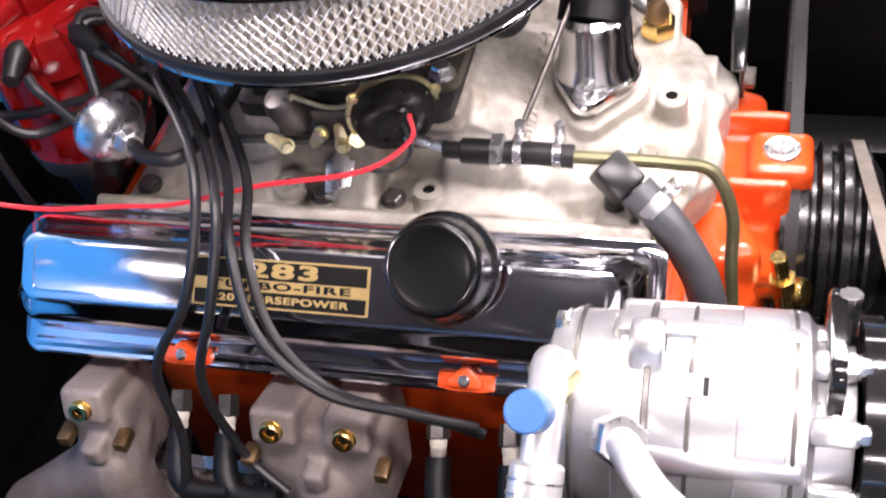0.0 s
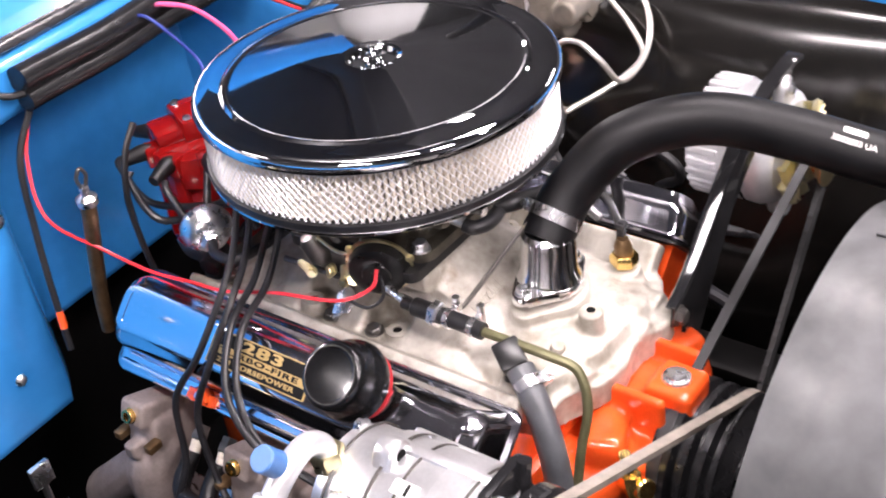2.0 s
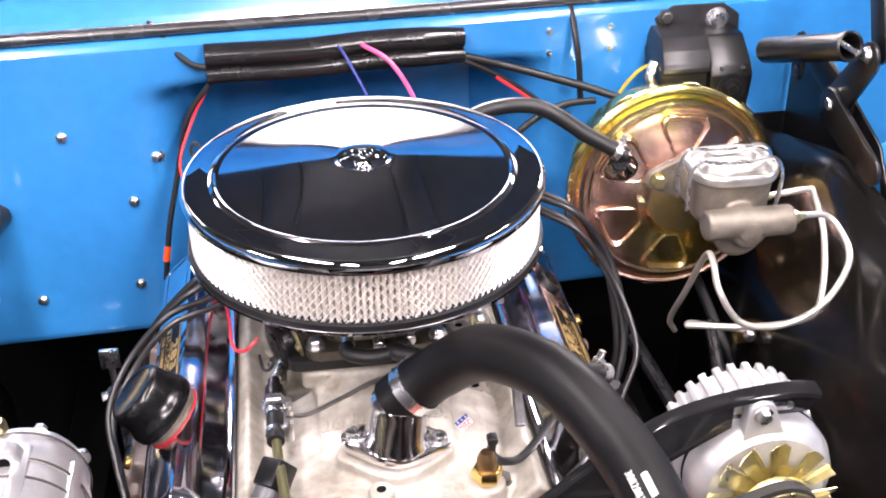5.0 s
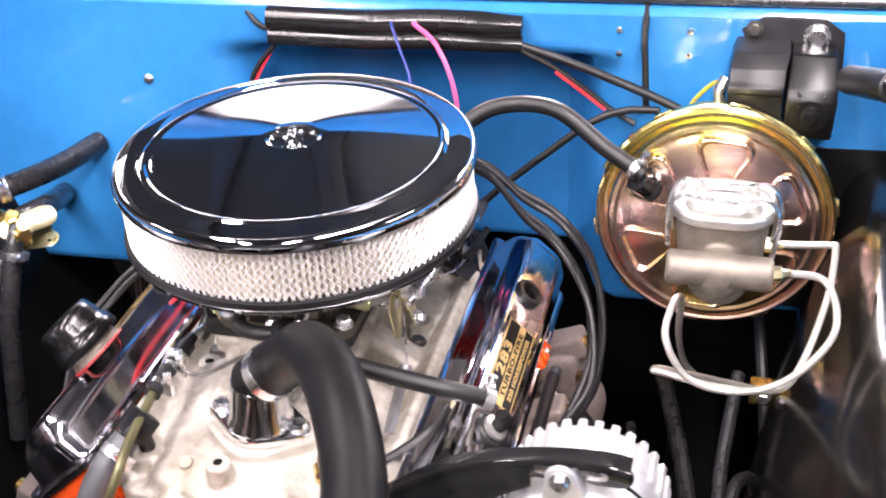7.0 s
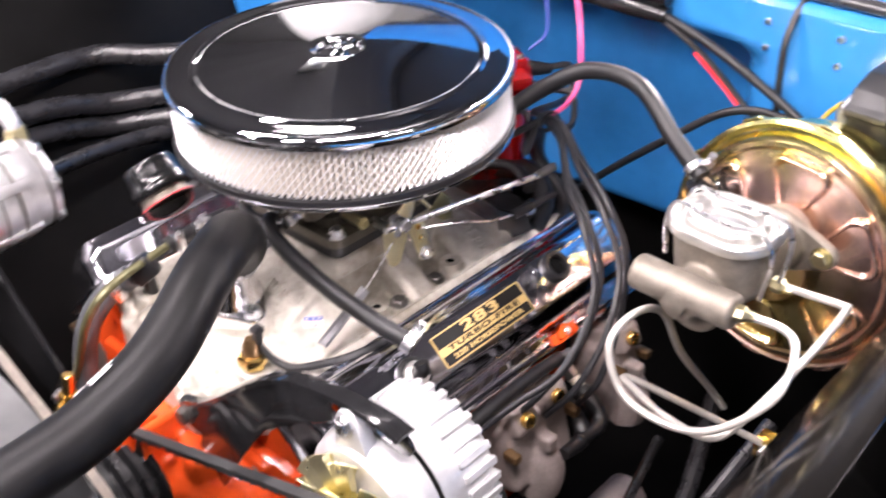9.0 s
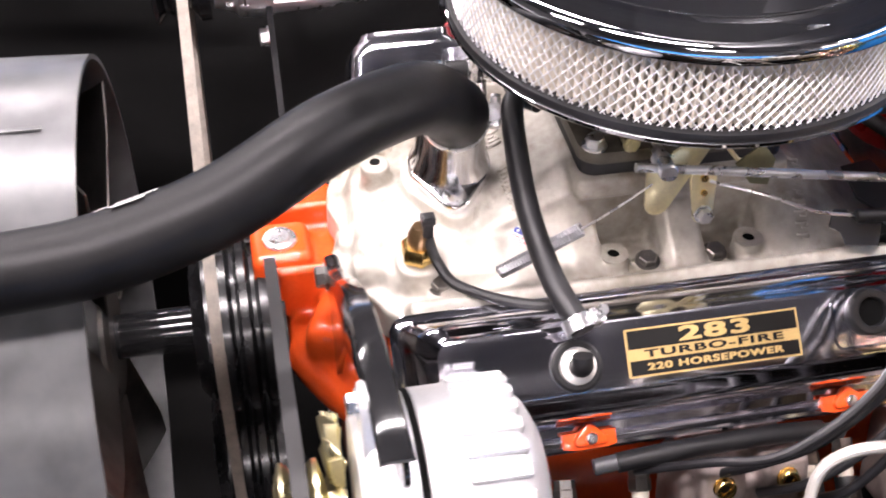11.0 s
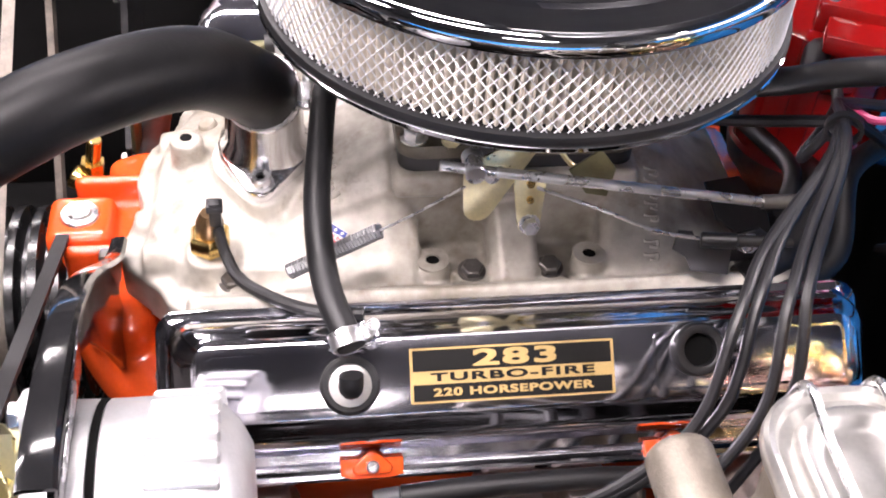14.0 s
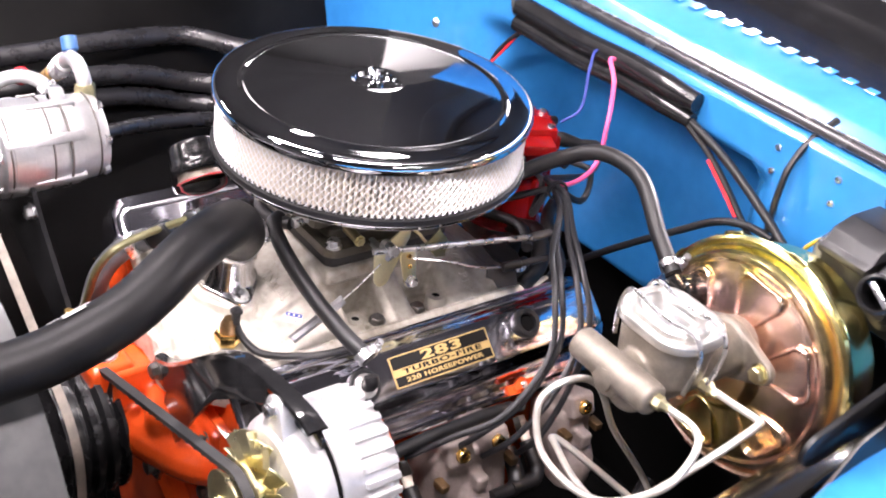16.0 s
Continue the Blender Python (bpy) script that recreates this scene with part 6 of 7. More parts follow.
# ---------------------------------------------------------------- exhaust manifolds
def exhaust(side, ys, label):
    t = thing("exhaust_manifold", label, "exhaust manifold", group="exhaust manifolds")
    bm = bmesh.new()
    x0 = side * 0.205

    def boxed(y, w, h0, h1, x1):
        cx = (x0 + side * x1) / 2
        box(bm, (abs(side * x1 - x0), w, h1 - h0), Matrix.Translation((cx, y, (h0 + h1) / 2)) @ Matrix.Rotation(radians(-side * 12), 4, "Y"), 0.010)

    for y0, y1 in ys:
        c, w = (y0 + y1) / 2, abs(y1 - y0)
        boxed(c, w + 0.050, 0.585, 0.668, 0.272)
        for y in {y0, y1}:
            box(bm, (0.060, 0.036, 0.030), Matrix.Translation((side * 0.243, y, 0.672)) @ Matrix.Rotation(radians(-side * 22), 4, "Y"), 0.004)
        tube(bm, [(side * 0.240, c, 0.63), (side * 0.268, c, 0.60), (side * 0.268, c - 0.005, 0.53 if side < 0 else 0.57)], [0.028, 0.028, 0.026], 16, 5)
        box(bm, (0.02, 0.017, 0.019), Matrix.Translation((side * 0.278, c, 0.640)), 0.003)
    a, b = ys[0][0] + 0.03, ys[-1][1] - 0.03
    dz = -0.10 if side > 0 else 0.0
    tube(bm, [(side * 0.262, a, 0.515 + dz), (side * 0.264, (a + b) / 2, 0.51 + dz), (side * 0.264, b, 0.505 + dz), (side * 0.268, b - 0.06, 0.44)], 0.028, 18, 6)
    if side < 0:
        c = ys[0][0]
        tube(bm, [(-0.250, c, 0.630), (-0.264, c + 0.012, 0.598), (-0.264, c + 0.060, 0.550), (-0.258, c + 0.125, 0.490)], [0.027, 0.029, 0.031, 0.032], 16, 6)
    cast(part("casting", bm, EXHAUST, t, "matt brown-grey iron casting"), 0.0024, 2)
    for y0, y1 in ys:
        for y in {y0, y1}:
            bm = bmesh.new()
            E = aim(V(side * 0.2700, y, 0.6815), V(side * 0.927, 0, 0.375))
            lathe(bm, [(0.0095, 0.0), (0.0098, 0.0012), (0.0080, 0.0016), (0.0080, 0.0065), (0.0072, 0.0074), (0.0048, 0.0074), (0.0046, 0.0030), (0, 0.0030)], E, 24)
            screw = part("bolt", bm, BRASS, t, "gold plated socket bolt")
            bm = bmesh.new()
            lathe(bm, [(0, 0.0034), (0.0044, 0.0034), (0.0044, 0.0028)], E, 6)
            part("socket", bm, HOLE, screw)
        c, w = (y0 + y1) / 2, abs(y1 - y0)
        for y in (c - w / 2 - 0.024, c + w / 2 + 0.024):
            bm = bmesh.new()
            box(bm, (0.018, 0.011, 0.010), Matrix.Translation((side * 0.272, y, 0.648)), 0.0015)
            part("stud", bm, BRONZE, t, "square brown stud head")


exhaust(-1, [(0.182, 0.182), (0.027, -0.029), (-0.20, -0.20)], "matt brown-grey cast exhaust manifold on the passenger side")
exhaust(1, [(0.160, 0.160), (0.028, -0.022), (-0.19, -0.19)], "matt brown-grey cast exhaust manifold below the alternator")

# spark plugs with boots
for side, ys in ((-1, (0.125, 0.085, -0.085, -0.14)), (1, (0.10, 0.07, -0.07, -0.13))):
    for y in ys:
        t = thing("spark_plug", "spark plug with black rubber boot in the head", "spark plug", group="spark plugs")
        a, d = V(side * 0.225, y, 0.655), V(side * 0.80, -0.1, -0.55).normalized()
        bm = bmesh.new()
        lathe(bm, [(0, 0.0), (0.0085, 0.0), (0.0085, 0.007), (0.0092, 0.0075), (0.0092, 0.016), (0.0070, 0.0175), (0, 0.0175)], aim(a, d), 6)
        part("plug", bm, DARK_STEEL, t)
        bm = bmesh.new()
        lathe(bm, [(0.0068, 0.0170), (0.0066, 0.022), (0.0058, 0.024), (0.0064, 0.026), (0.0056, 0.030), (0.0052, 0.036)], aim(a, d), 16)
        part("ceramic", bm, PAPER, t, "off-white ceramic collar")
        bm = bmesh.new()
        e = a + d * 0.030
        tube(bm, [e, e + d * 0.03, e + d * 0.045 + V(0, -0.01, 0.0), e + d * 0.048 + V(0, -0.045, 0.006)], [0.0095, 0.010, 0.0095, 0.007], 12, 5)
        part("boot", bm, RUBBER, t)

# clamp on a rod behind the passenger manifold
lc = thing("lever_clamp", "small bright steel lever clamp on an upright rod behind the manifold", "clamp")
bm = bmesh.new()
rod(bm, (-0.338, 0.294, 0.30), (-0.338, 0.294, 0.592), 0.0045, seg=12)
part("rod", bm, STEEL, lc)
bm = bmesh.new()
box(bm, (0.026, 0.008, 0.030), Matrix.Translation((-0.338, 0.291, 0.597)), 0.002)
part("plate", bm, STEEL, lc)
bm = bmesh.new()
lathe(bm, [(0.0045, -0.008), (0.012, -0.008), (0.0135, 0.0), (0.012, 0.008), (0.0045, 0.008)], aim((-0.338, 0.294, 0.535), (0, 0, 1)), 20)
collar = part("collar", bm, STEEL, lc)
for s in (-1, 1):
    bm = bmesh.new()
    hexbolt(bm, (-0.338 + s * 0.012, 0.290, 0.535), (s, -0.2, 0), 0.007, 0.008)
    part("nut", bm, STEEL, collar)

# bright shield behind the passenger plugs
sh = thing("heat_shield", "thin bright aluminium shield below the orange head", "heat shield")
bm = bmesh.new()
sheet(bm, [[(x, y, z) for y in (0.19, 0.165, 0.10, 0.02, -0.012)] for x, z in ((-0.232, 0.572), (-0.240, 0.566), (-0.252, 0.520), (-0.256, 0.470), (-0.262, 0.440))], 0.0015)
part("panel", bm, STEEL, sh, "", 30)
bm = bmesh.new()
tube(bm, [(-0.232, 0.192, 0.572), (-0.240, 0.192, 0.566), (-0.252, 0.192, 0.520), (-0.262, 0.192, 0.440)], 0.0026, 8, 4)
part("rolled_edge", bm, CHROME, sh)

# ---------------------------------------------------------------- fuel feed at the carburettor
ff = thing("fuel_fitting", "steel and black fuel fittings in a row beside the carburettor", "fuel fitting")
FX, FZ = -0.106, 0.816
bm = bmesh.new()
rod(bm, (-0.085, -0.015, FZ + 0.004), (FX, -0.088, FZ + 0.001), 0.0040, seg=12)
part("pipe", bm, STEEL, ff)
bm = bmesh.new()
rod(bm, (FX, -0.084, FZ), (FX, -0.098, FZ), 0.0065, seg=16, ch=0.001)
rod(bm, (FX, -0.097, FZ), (FX, -0.121, FZ), 0.0095, seg=18, ch=0.0015)
part("filter", bm, SATIN, ff, "dark fuel filter body")
bm = bmesh.new()
lathe(bm, [(0, 0), (0.0135, 0), (0.0135, 0.008), (0.012, 0.009), (0, 0.009)], aim((FX, -0.120, FZ), (0, -1, 0)), 6)
part("hex_nut", bm, STEEL, ff, "bright steel hex nut")
bm = bmesh.new()
tube(bm, [(FX, -0.128, FZ), (FX, -0.15, FZ + 0.0005), (FX, -0.178, FZ - 0.001)], 0.0085, 16, 6)
part("hose", bm, RUBBER, ff, "short black rubber hose")
for y in (-0.139, -0.167):
    bm = bmesh.new()
    clampband(bm, (FX, y, FZ), (0, -1, 0), 0.0087, 0.006)
    part("clamp", bm, STEEL, ff)
line("vacuum_line", "thin dark vacuum line to the radiator hose clamp", "vacuum line", [(-0.098, -0.128, 0.806), (-0.075, -0.133, 0.808), (-0.045, -0.146, 0.832), (-0.015, -0.158, 0.857), (0.004, -0.164, 0.868)], 0.0024, DARK_STEEL, seg=8)

# heater elbow
he = thing("heater_elbow", "black square elbow fitting on the manifold", "fitting")
bm = bmesh.new()
HD = V(-0.42, -0.72, -0.55).normalized()
box(bm, (0.026, 0.026, 0.028), aim(V(-0.1085, -0.208, 0.800), HD, 20), 0.003)
part("elbow", bm, SATIN, he)
bm = bmesh.new()
rod(bm, V(-0.1085, -0.208, 0.800), V(-0.1085, -0.208, 0.800) + HD * 0.032, 0.0105, seg=18)
part("spout", bm, SATIN, he)
bm = bmesh.new()
rod(bm, (-0.106, -0.205, 0.765), (-0.108, -0.207, 0.797), 0.008, seg=14)
part("stem", bm, SATIN, he)

# chrome sender canister at the rear
vc = thing("vacuum_canister", "round chrome canister with hex nose behind the manifold", "canister")
cdir = V(-0.55, -0.83, -0.05).normalized()
c0 = V(-0.121, 0.166, 0.834)
bm = bmesh.new()
lathe(bm, [(0, -0.016), (0.020, -0.015), (0.0265, -0.011), (0.0285, -0.006), (0.0285, -0.003), (0.0265, 0.000), (0.0225, 0.009), (0.016, 0.014), (0.011, 0.016), (0, 0.016)], aim(c0, cdir), 48)
part("can", bm, STEEL, vc)
bm = bmesh.new()
lathe(bm, [(0, 0.015), (0.011, 0.015), (0.011, 0.026), (0.009, 0.028), (0, 0.028)], aim(c0, cdir), 6)
part("hex_nose", bm, STEEL, vc)
bm = bmesh.new()
e = c0 + cdir * 0.028
tube(bm, [e, e + cdir * 0.02, e + cdir * 0.04 + V(0.02, -0.01, 0), V(-0.07, 0.085, 0.835), V(-0.03, 0.07, 0.845)], 0.0055, 12, 6)
part("lead", bm, WIRE, vc)

# ---------------------------------------------------------------- temperature sender, spring, small lines on the driver side
sn = thing("temperature_sender", "brass temperature sender in the manifold", "sender")
bm = bmesh.new()
lathe(bm, [(0, -0.008), (0.0140, -0.008), (0.0150, -0.005), (0.0150, 0.003), (0.0128, 0.006), (0, 0.006)], aim((0.088, -0.219, 0.788), (0, 0, 1)), 6)
part("collar", bm, BRASS, sn)
bm = bmesh.new()
lathe(bm, [(0.0095, 0.0), (0.0095, 0.016), (0.0075, 0.021), (0.006, 0.024), (0, 0.024)], aim((0.088, -0.219, 0.787), (0, 0.05, 1)), 24)
part("body", bm, BRONZE, sn, "brown sender body")
bm = bmesh.new()
box(bm, (0.007, 0.008, 0.026), Matrix.Translation((0.0935, -0.2135, 0.814)) @ Matrix.Rotation(radians(6), 4, "Y"), 0.001)
box(bm, (0.010, 0.011, 0.006), Matrix.Translation((0.0938, -0.2135, 0.822)), 0.001)
part("plug", bm, PLASTIC, sn, "black plug")
bm = bmesh.new()
tube(bm, [(0.094, -0.213, 0.803), (0.099, -0.211, 0.795), (0.108, -0.207, 0.787), (0.125, -0.198, 0.782), (0.15, -0.175, 0.788), (0.170, -0.15, 0.796), (0.176, -0.12, 0.798)], 0.0042, 10, 6)
part("lead", bm, RUBBER, sn, "black lead")

sp = thing("return_spring", "grey coil return spring on the throttle", "spring")
a, b = V(0.131, -0.166, 0.794), V(0.134, -0.107, 0.831)
M = aim(a, b - a)
L = (b - a).length
bm = bmesh.new()
tube(bm, [M @ V(0.0046 * math.cos(i * 0.9), 0.0046 * math.sin(i * 0.9), L * i / 210) for i in range(211)], 0.00125, 6, 1, smooth=False)
part("coil", bm, SPRING_GREY, sp)
bm = bmesh.new()
tube(bm, [b, (0.128, -0.085, 0.838), (0.116, -0.05, 0.850)], 0.0009, 6, 4)
part("hook", bm, STEEL, sp)
tc_ = thing("throttle_cable", "thin bare steel cable beside the carburettor", "cable")
bm = bmesh.new()
tube(bm, [(0.108, 0.0, 0.84), (0.128, 0.04, 0.836), (0.137, 0.075, 0.824), (0.14, 0.105, 0.818), (0.145, 0.13, 0.82)], 0.0013, 6, 6)
part("run", bm, STEEL, tc_)
bm = bmesh.new()
prism(bm, [(-0.016, -0.022), (0.010, -0.022), (0.012, -0.006), (0.004, 0.002), (0.012, 0.006), (0.012, 0.016), (-0.002, 0.018), (-0.006, 0.008), (-0.016, 0.004)], 0.003, aim((0.135, 0.112, 0.803), (1, -0.2, 0.5), 90), 0.0006)
part("bracket", bm, RUBBER, tc_, "black cable bracket")
bm = bmesh.new()
rod(bm, (0.142, 0.108, 0.818), (0.147, 0.132, 0.820), 0.0055, seg=14, ch=0.001)
part("grommet", bm, SATIN, tc_)
bm = bmesh.new()
rod(bm, (0.147, 0.130, 0.820), (0.152, 0.168, 0.822), 0.0042, seg=12)
part("sleeve", bm, RUBBER, tc_)

# raised script, star and flag sticker on the manifold
mk = thing("cast_lettering", "raised cast script on the manifold flank", "lettering")
HEIGHTS = (1.7, 1.5, 0.9, 1.6, 0.9, 0.8, 0.9, 0.9, 1.5)
bpy.context.view_layer.update()
skin = [c for c in intake.children if c.name.startswith("casting")][0].evaluated_get(bpy.context.evaluated_depsgraph_get())


def on_skin(x, y):
    """The point of the manifold's skin below (x, y), and the way out of it."""
    hit, p, n, k = skin.ray_cast(V(x, y, 1.0), V(0, 0, -1))
    return (p, n) if hit else (V(x, y, 0.79), V(0, 0, 1))


for side in (1, -1):
    for k, tall in enumerate(HEIGHTS):
        x, y = side * (0.016 + 0.0052 * k), -0.139 + 0.0004 * k
        q = 0.0058 * tall
        bm = bmesh.new()
        tube(bm, [on_skin(x + side * dx, y + dy)[0] + V(0, 0, 0.0006) for dx, dy in ((0, -0.003), (0.0016, q * 0.4 - 0.003), (0.0004, q - 0.002), (-0.0008, q * 0.5 - 0.002), (0.0022, -0.0032), (0.0046, -0.0018))], 0.0016, 6, 4)
        part("stroke", bm, CAST, mk)
# raised marks along the rear runner
for k in range(8):
    x = 0.048 + 0.0085 * k
    bm = bmesh.new()
    tube(bm, [on_skin(x + dx, 0.100 - 0.0013 * k + dy)[0] + V(0, 0, 0.0006) for dx, dy in ((0, -0.005), (0.0005, 0.0), (0, 0.005), (0.004, 0.004), (0.0035, -0.001))], 0.0012, 6, 3)
    part("stroke", bm, CAST, mk)
fl = thing("sticker", "tiny red, white and blue sticker on the manifold", "sticker")
p, n = on_skin(0.079, -0.134)
M = aim(p + n * 0.0003, n)
bm = bmesh.new()
prism(bm, rounded(-0.010, 0.010, -0.006, 0.006, 0.0008, 2), 0.0005, M)
part("ground", bm, WHITE_INK, fl)
bm = bmesh.new()
prism(bm, [(-0.0095, 0.0012), (0.0095, 0.0012), (0.0095, 0.0056), (-0.0095, 0.0056)], 0.0008, M)
part("field", bm, BLUE_WIRE, fl)
for x in (-0.006, 0.0, 0.006):
    bm = bmesh.new()
    prism(bm, [(x + 0.0018 * (1 if k % 2 == 0 else 0.42) * math.sin(k * math.pi / 5), 0.0034 + 0.0018 * (1 if k % 2 == 0 else 0.42) * math.cos(k * math.pi / 5)) for k in range(10)], 0.0011, M)
    part("star", bm, WHITE_INK, fl)
lettering("lettering", "MADE IN", 0.0034, M @ Matrix.Translation((-0.0005, -0.0012, 0.0008)), RED_WIRE, fl, 1.3)
lettering("lettering", "USA", 0.0036, M @ Matrix.Translation((0.0, -0.0042, 0.0008)), RED_WIRE, fl, 1.8)

# ---------------------------------------------------------------- looms and wires on the firewall
tp = thing("wire_loom", "black vinyl-taped wire loom along the cowl", "wire loom")
for dz, r, dy in ((0.011, 0.0155, 0.0), (-0.0125, 0.0125, -0.002)):
    bm = bmesh.new()
    tube(bm, [(x, firewall_y(x, 0.985) - 0.0165 + dy + 0.001 * math.sin(40 * x), 0.985 + dz + 0.0015 * math.sin(23 * x)) for x in np.linspace(-0.168, 0.158, 14)], [r] * 12 + [r * 0.9, r * 0.8], 16, 4)
    part("sleeve", bm, TAPE, tp)
line("loom_tail", "black wire from the loom to the cowl", "wire", [(-0.165, 0.345, 0.982), (-0.185, 0.352, 0.986), (-0.205, 0.365, 1.0), (-0.218, 0.375, 1.015), (-0.235, 0.40, 1.026)], 0.004, RUBBER)
line("red_wire", "thin red wire along the rocker cover to the choke", "wire", [(-0.163, 0.352, 0.962), (-0.192, 0.343, 0.915), (-0.212, 0.31, 0.861), (-0.182, 0.271, 0.813), (-0.166, 0.222, 0.790), (-0.160, 0.166, 0.791), (-0.162, 0.11, 0.800), (-0.153, 0.043, 0.815), (-0.146, -0.035, 0.828), (-0.132, -0.070, 0.846), (-0.118, -0.068, 0.858)], 0.0019, RED_WIRE, seg=8)
bw = line("black_wire", "black wire with orange tip down the firewall", "wire", [(-0.160, 0.352, 0.965), (-0.198, 0.346, 0.917), (-0.218, 0.331, 0.847), (-0.236, 0.310, 0.78), (-0.248, 0.295, 0.712)], 0.0038, RUBBER, seg=8)
bm = bmesh.new()
rod(bm, (-0.2405, 0.304, 0.757), (-0.2445, 0.299, 0.738), 0.0043, seg=10)
part("tip", bm, ORANGE, bw, "orange connector")
line("pink_wire", "pink wire hanging from the loom to the distributor", "wire", [(0.028, 0.350, 0.998), (0.030, 0.335, 1.002), (0.060, 0.318, 0.985), (0.085, 0.295, 0.945), (0.094, 0.280, 0.895), (0.099, 0.235, 0.880), (0.07, 0.22, 0.875)], 0.0029, PINK_WIRE, seg=8)
line("blue_wire", "thin dark blue wire from the loom", "wire", [(-0.005, 0.352, 0.998), (0.0, 0.335, 1.0), (0.012, 0.32, 0.98), (0.03, 0.30, 0.94), (0.02, 0.28, 0.92)], 0.0018, BLUE_WIRE, seg=8)
line("conduit", "black ribbed conduit from the loom to the booster", "conduit", [(0.150, 0.362, 0.972), (0.222, 0.362, 0.950), (0.317, 0.339, 0.925), (0.38, 0.32, 0.905)], 0.0055, RUBBER, seg=12)
line("red_wire", "red and black wires behind the booster", "wire", [(0.152, 0.358, 0.968), (0.195, 0.362, 0.945), (0.235, 0.362, 0.918), (0.268, 0.36, 0.893), (0.30, 0.35, 0.88)], 0.004, RUBBER, seg=8)
line("red_wire", "thin red wire behind the booster", "wire", [(0.20, 0.357, 0.94), (0.235, 0.357, 0.914), (0.262, 0.355, 0.894)], 0.0022, RED_WIRE, seg=8)
line("black_wire", "black wire from cowl to firewall", "wire", [(0.306, 0.43, 1.030), (0.305, 0.392, 1.012), (0.306, 0.366, 0.985), (0.309, 0.355, 0.954), (0.313, 0.350, 0.897)], 0.0042, RUBBER, seg=8)
line("black_hose", "thin black line low on the firewall", "hose", [(0.06, 0.30, 0.72), (0.13, 0.325, 0.785), (0.20, 0.335, 0.845), (0.25, 0.34, 0.885), (0.29, 0.345, 0.90), (0.33, 0.34, 0.905)], 0.0048, RUBBER, seg=10)
line("yellow_wire", "short yellow wire at the wiper motor", "wire", [(0.36, 0.35, 0.90), (0.375, 0.348, 0.925), (0.395, 0.345, 0.945), (0.42, 0.335, 0.953)], 0.0025, YELLOW_WIRE, seg=8)
pl = thing("cover_plate", "small blue painted plate screwed to the firewall", "plate")
y = firewall_y(0.31, 0.965)
bm = bmesh.new()
prism(bm, rounded(-0.052, 0.052, -0.021, 0.021, 0.004), 0.002, aim((0.316, y - 0.0012, 0.974), (0.045, -1, 0.02)), 0.0006)
part("plate", bm, BLUE, pl)
for dx, dz in ((-0.042, 0.016), (0.042, 0.016), (-0.042, -0.016), (0.042, -0.016)):
    bm = bmesh.new()
    lathe(bm, [(0, 0.004), (0.0035, 0.003), (0.0045, 0.0)], aim((0.316 + dx, y - 0.0028 + 0.045 * dx, 0.974 + dz * 0.95), (0, -1, 0)), 12)
    part("screw", bm, STEEL, pl)

# ---------------------------------------------------------------- wiper motor
wm = thing("wiper_motor", "black wiper motor housing bolted to the firewall", "wiper motor")
bm = bmesh.new()
loft(bm, [[(x0 + x, y, z) for x in (0.0, 0.062)] + [(x0 + 0.062, y2, z), (x0, y2, z)] for x0, y, y2, z in ((0.409, 0.316, 0.388, 0.905), (0.408, 0.314, 0.388, 0.945), (0.407, 0.304, 0.388, 0.949), (0.407, 0.303, 0.388, 0.957), (0.409, 0.310, 0.388, 0.961), (0.409, 0.318, 0.388, 0.974), (0.413, 0.340, 0.388, 0.986))])
bmesh.ops.bevel(bm, geom=bm.edges[:], offset=0.0018, segments=2, profile=0.5, affect="EDGES")
part("gearbox", bm, PLASTIC, wm, "black stepped gearbox cover")
bm = bmesh.new()
loft(bm, [[(x0, y, z), (x1, y, z), (x1, 0.388, z), (x0, 0.388, z)] for x0, x1, y, z in ((0.474, 0.528, 0.312, 0.893), (0.473, 0.530, 0.308, 0.940), (0.474, 0.529, 0.316, 0.955), (0.476, 0.527, 0.350, 0.982))])
bmesh.ops.bevel(bm, geom=bm.edges[:], offset=0.003, segments=2, profile=0.5, affect="EDGES")
case = part("motor_case", bm, SATIN, wm, "black motor case with a sloping top")
bm = bmesh.new()
lathe(bm, [(0.0, 0.010), (0.006, 0.010), (0.0075, 0.007), (0.012, 0.006), (0.013, 0.003), (0.019, 0.0025), (0.0195, -0.004)], aim((0.502, 0.309, 0.924), (0, -1, 0.05)), 28)
part("end_cap", bm, SATIN, case)
for dx, dz in ((-0.014, 0.026), (0.014, 0.026)):
    bm = bmesh.new()
    lathe(bm, [(0, 0.0025), (0.0025, 0.002), (0.003, -0.002)], aim((0.502 + dx, 0.3105, 0.924 + dz), (0, -1, 0.1)), 10)
    part("rivet", bm, STEEL, case)
bm = bmesh.new()
prism(bm, [(-0.072, -0.020), (-0.046, 0.012), (-0.018, 0.028), (0.052, 0.028), (0.074, 0.012), (0.078, -0.06), (-0.066, -0.06)], 0.005, aim((0.460, 0.393, 0.982), (0, -1, 0)), 0.001)
part("flange", bm, PLASTIC, wm, "black mounting flange")
for x, z, r, m in ((0.432, 0.996, 0.008, DARK_STEEL), (0.503, 0.990, 0.0125, STEEL)):
    bm = bmesh.new()
    hexbolt(bm, (x, 0.388, z), (0, -1, 0.1), r, r)
    part("bolt", bm, m, wm)
bm = bmesh.new()
tube(bm, [(0.405, 0.335, 0.955), (0.398, 0.328, 0.94), (0.402, 0.325, 0.925)], 0.007, 10, 4)
part("terminal", bm, STEEL, wm)

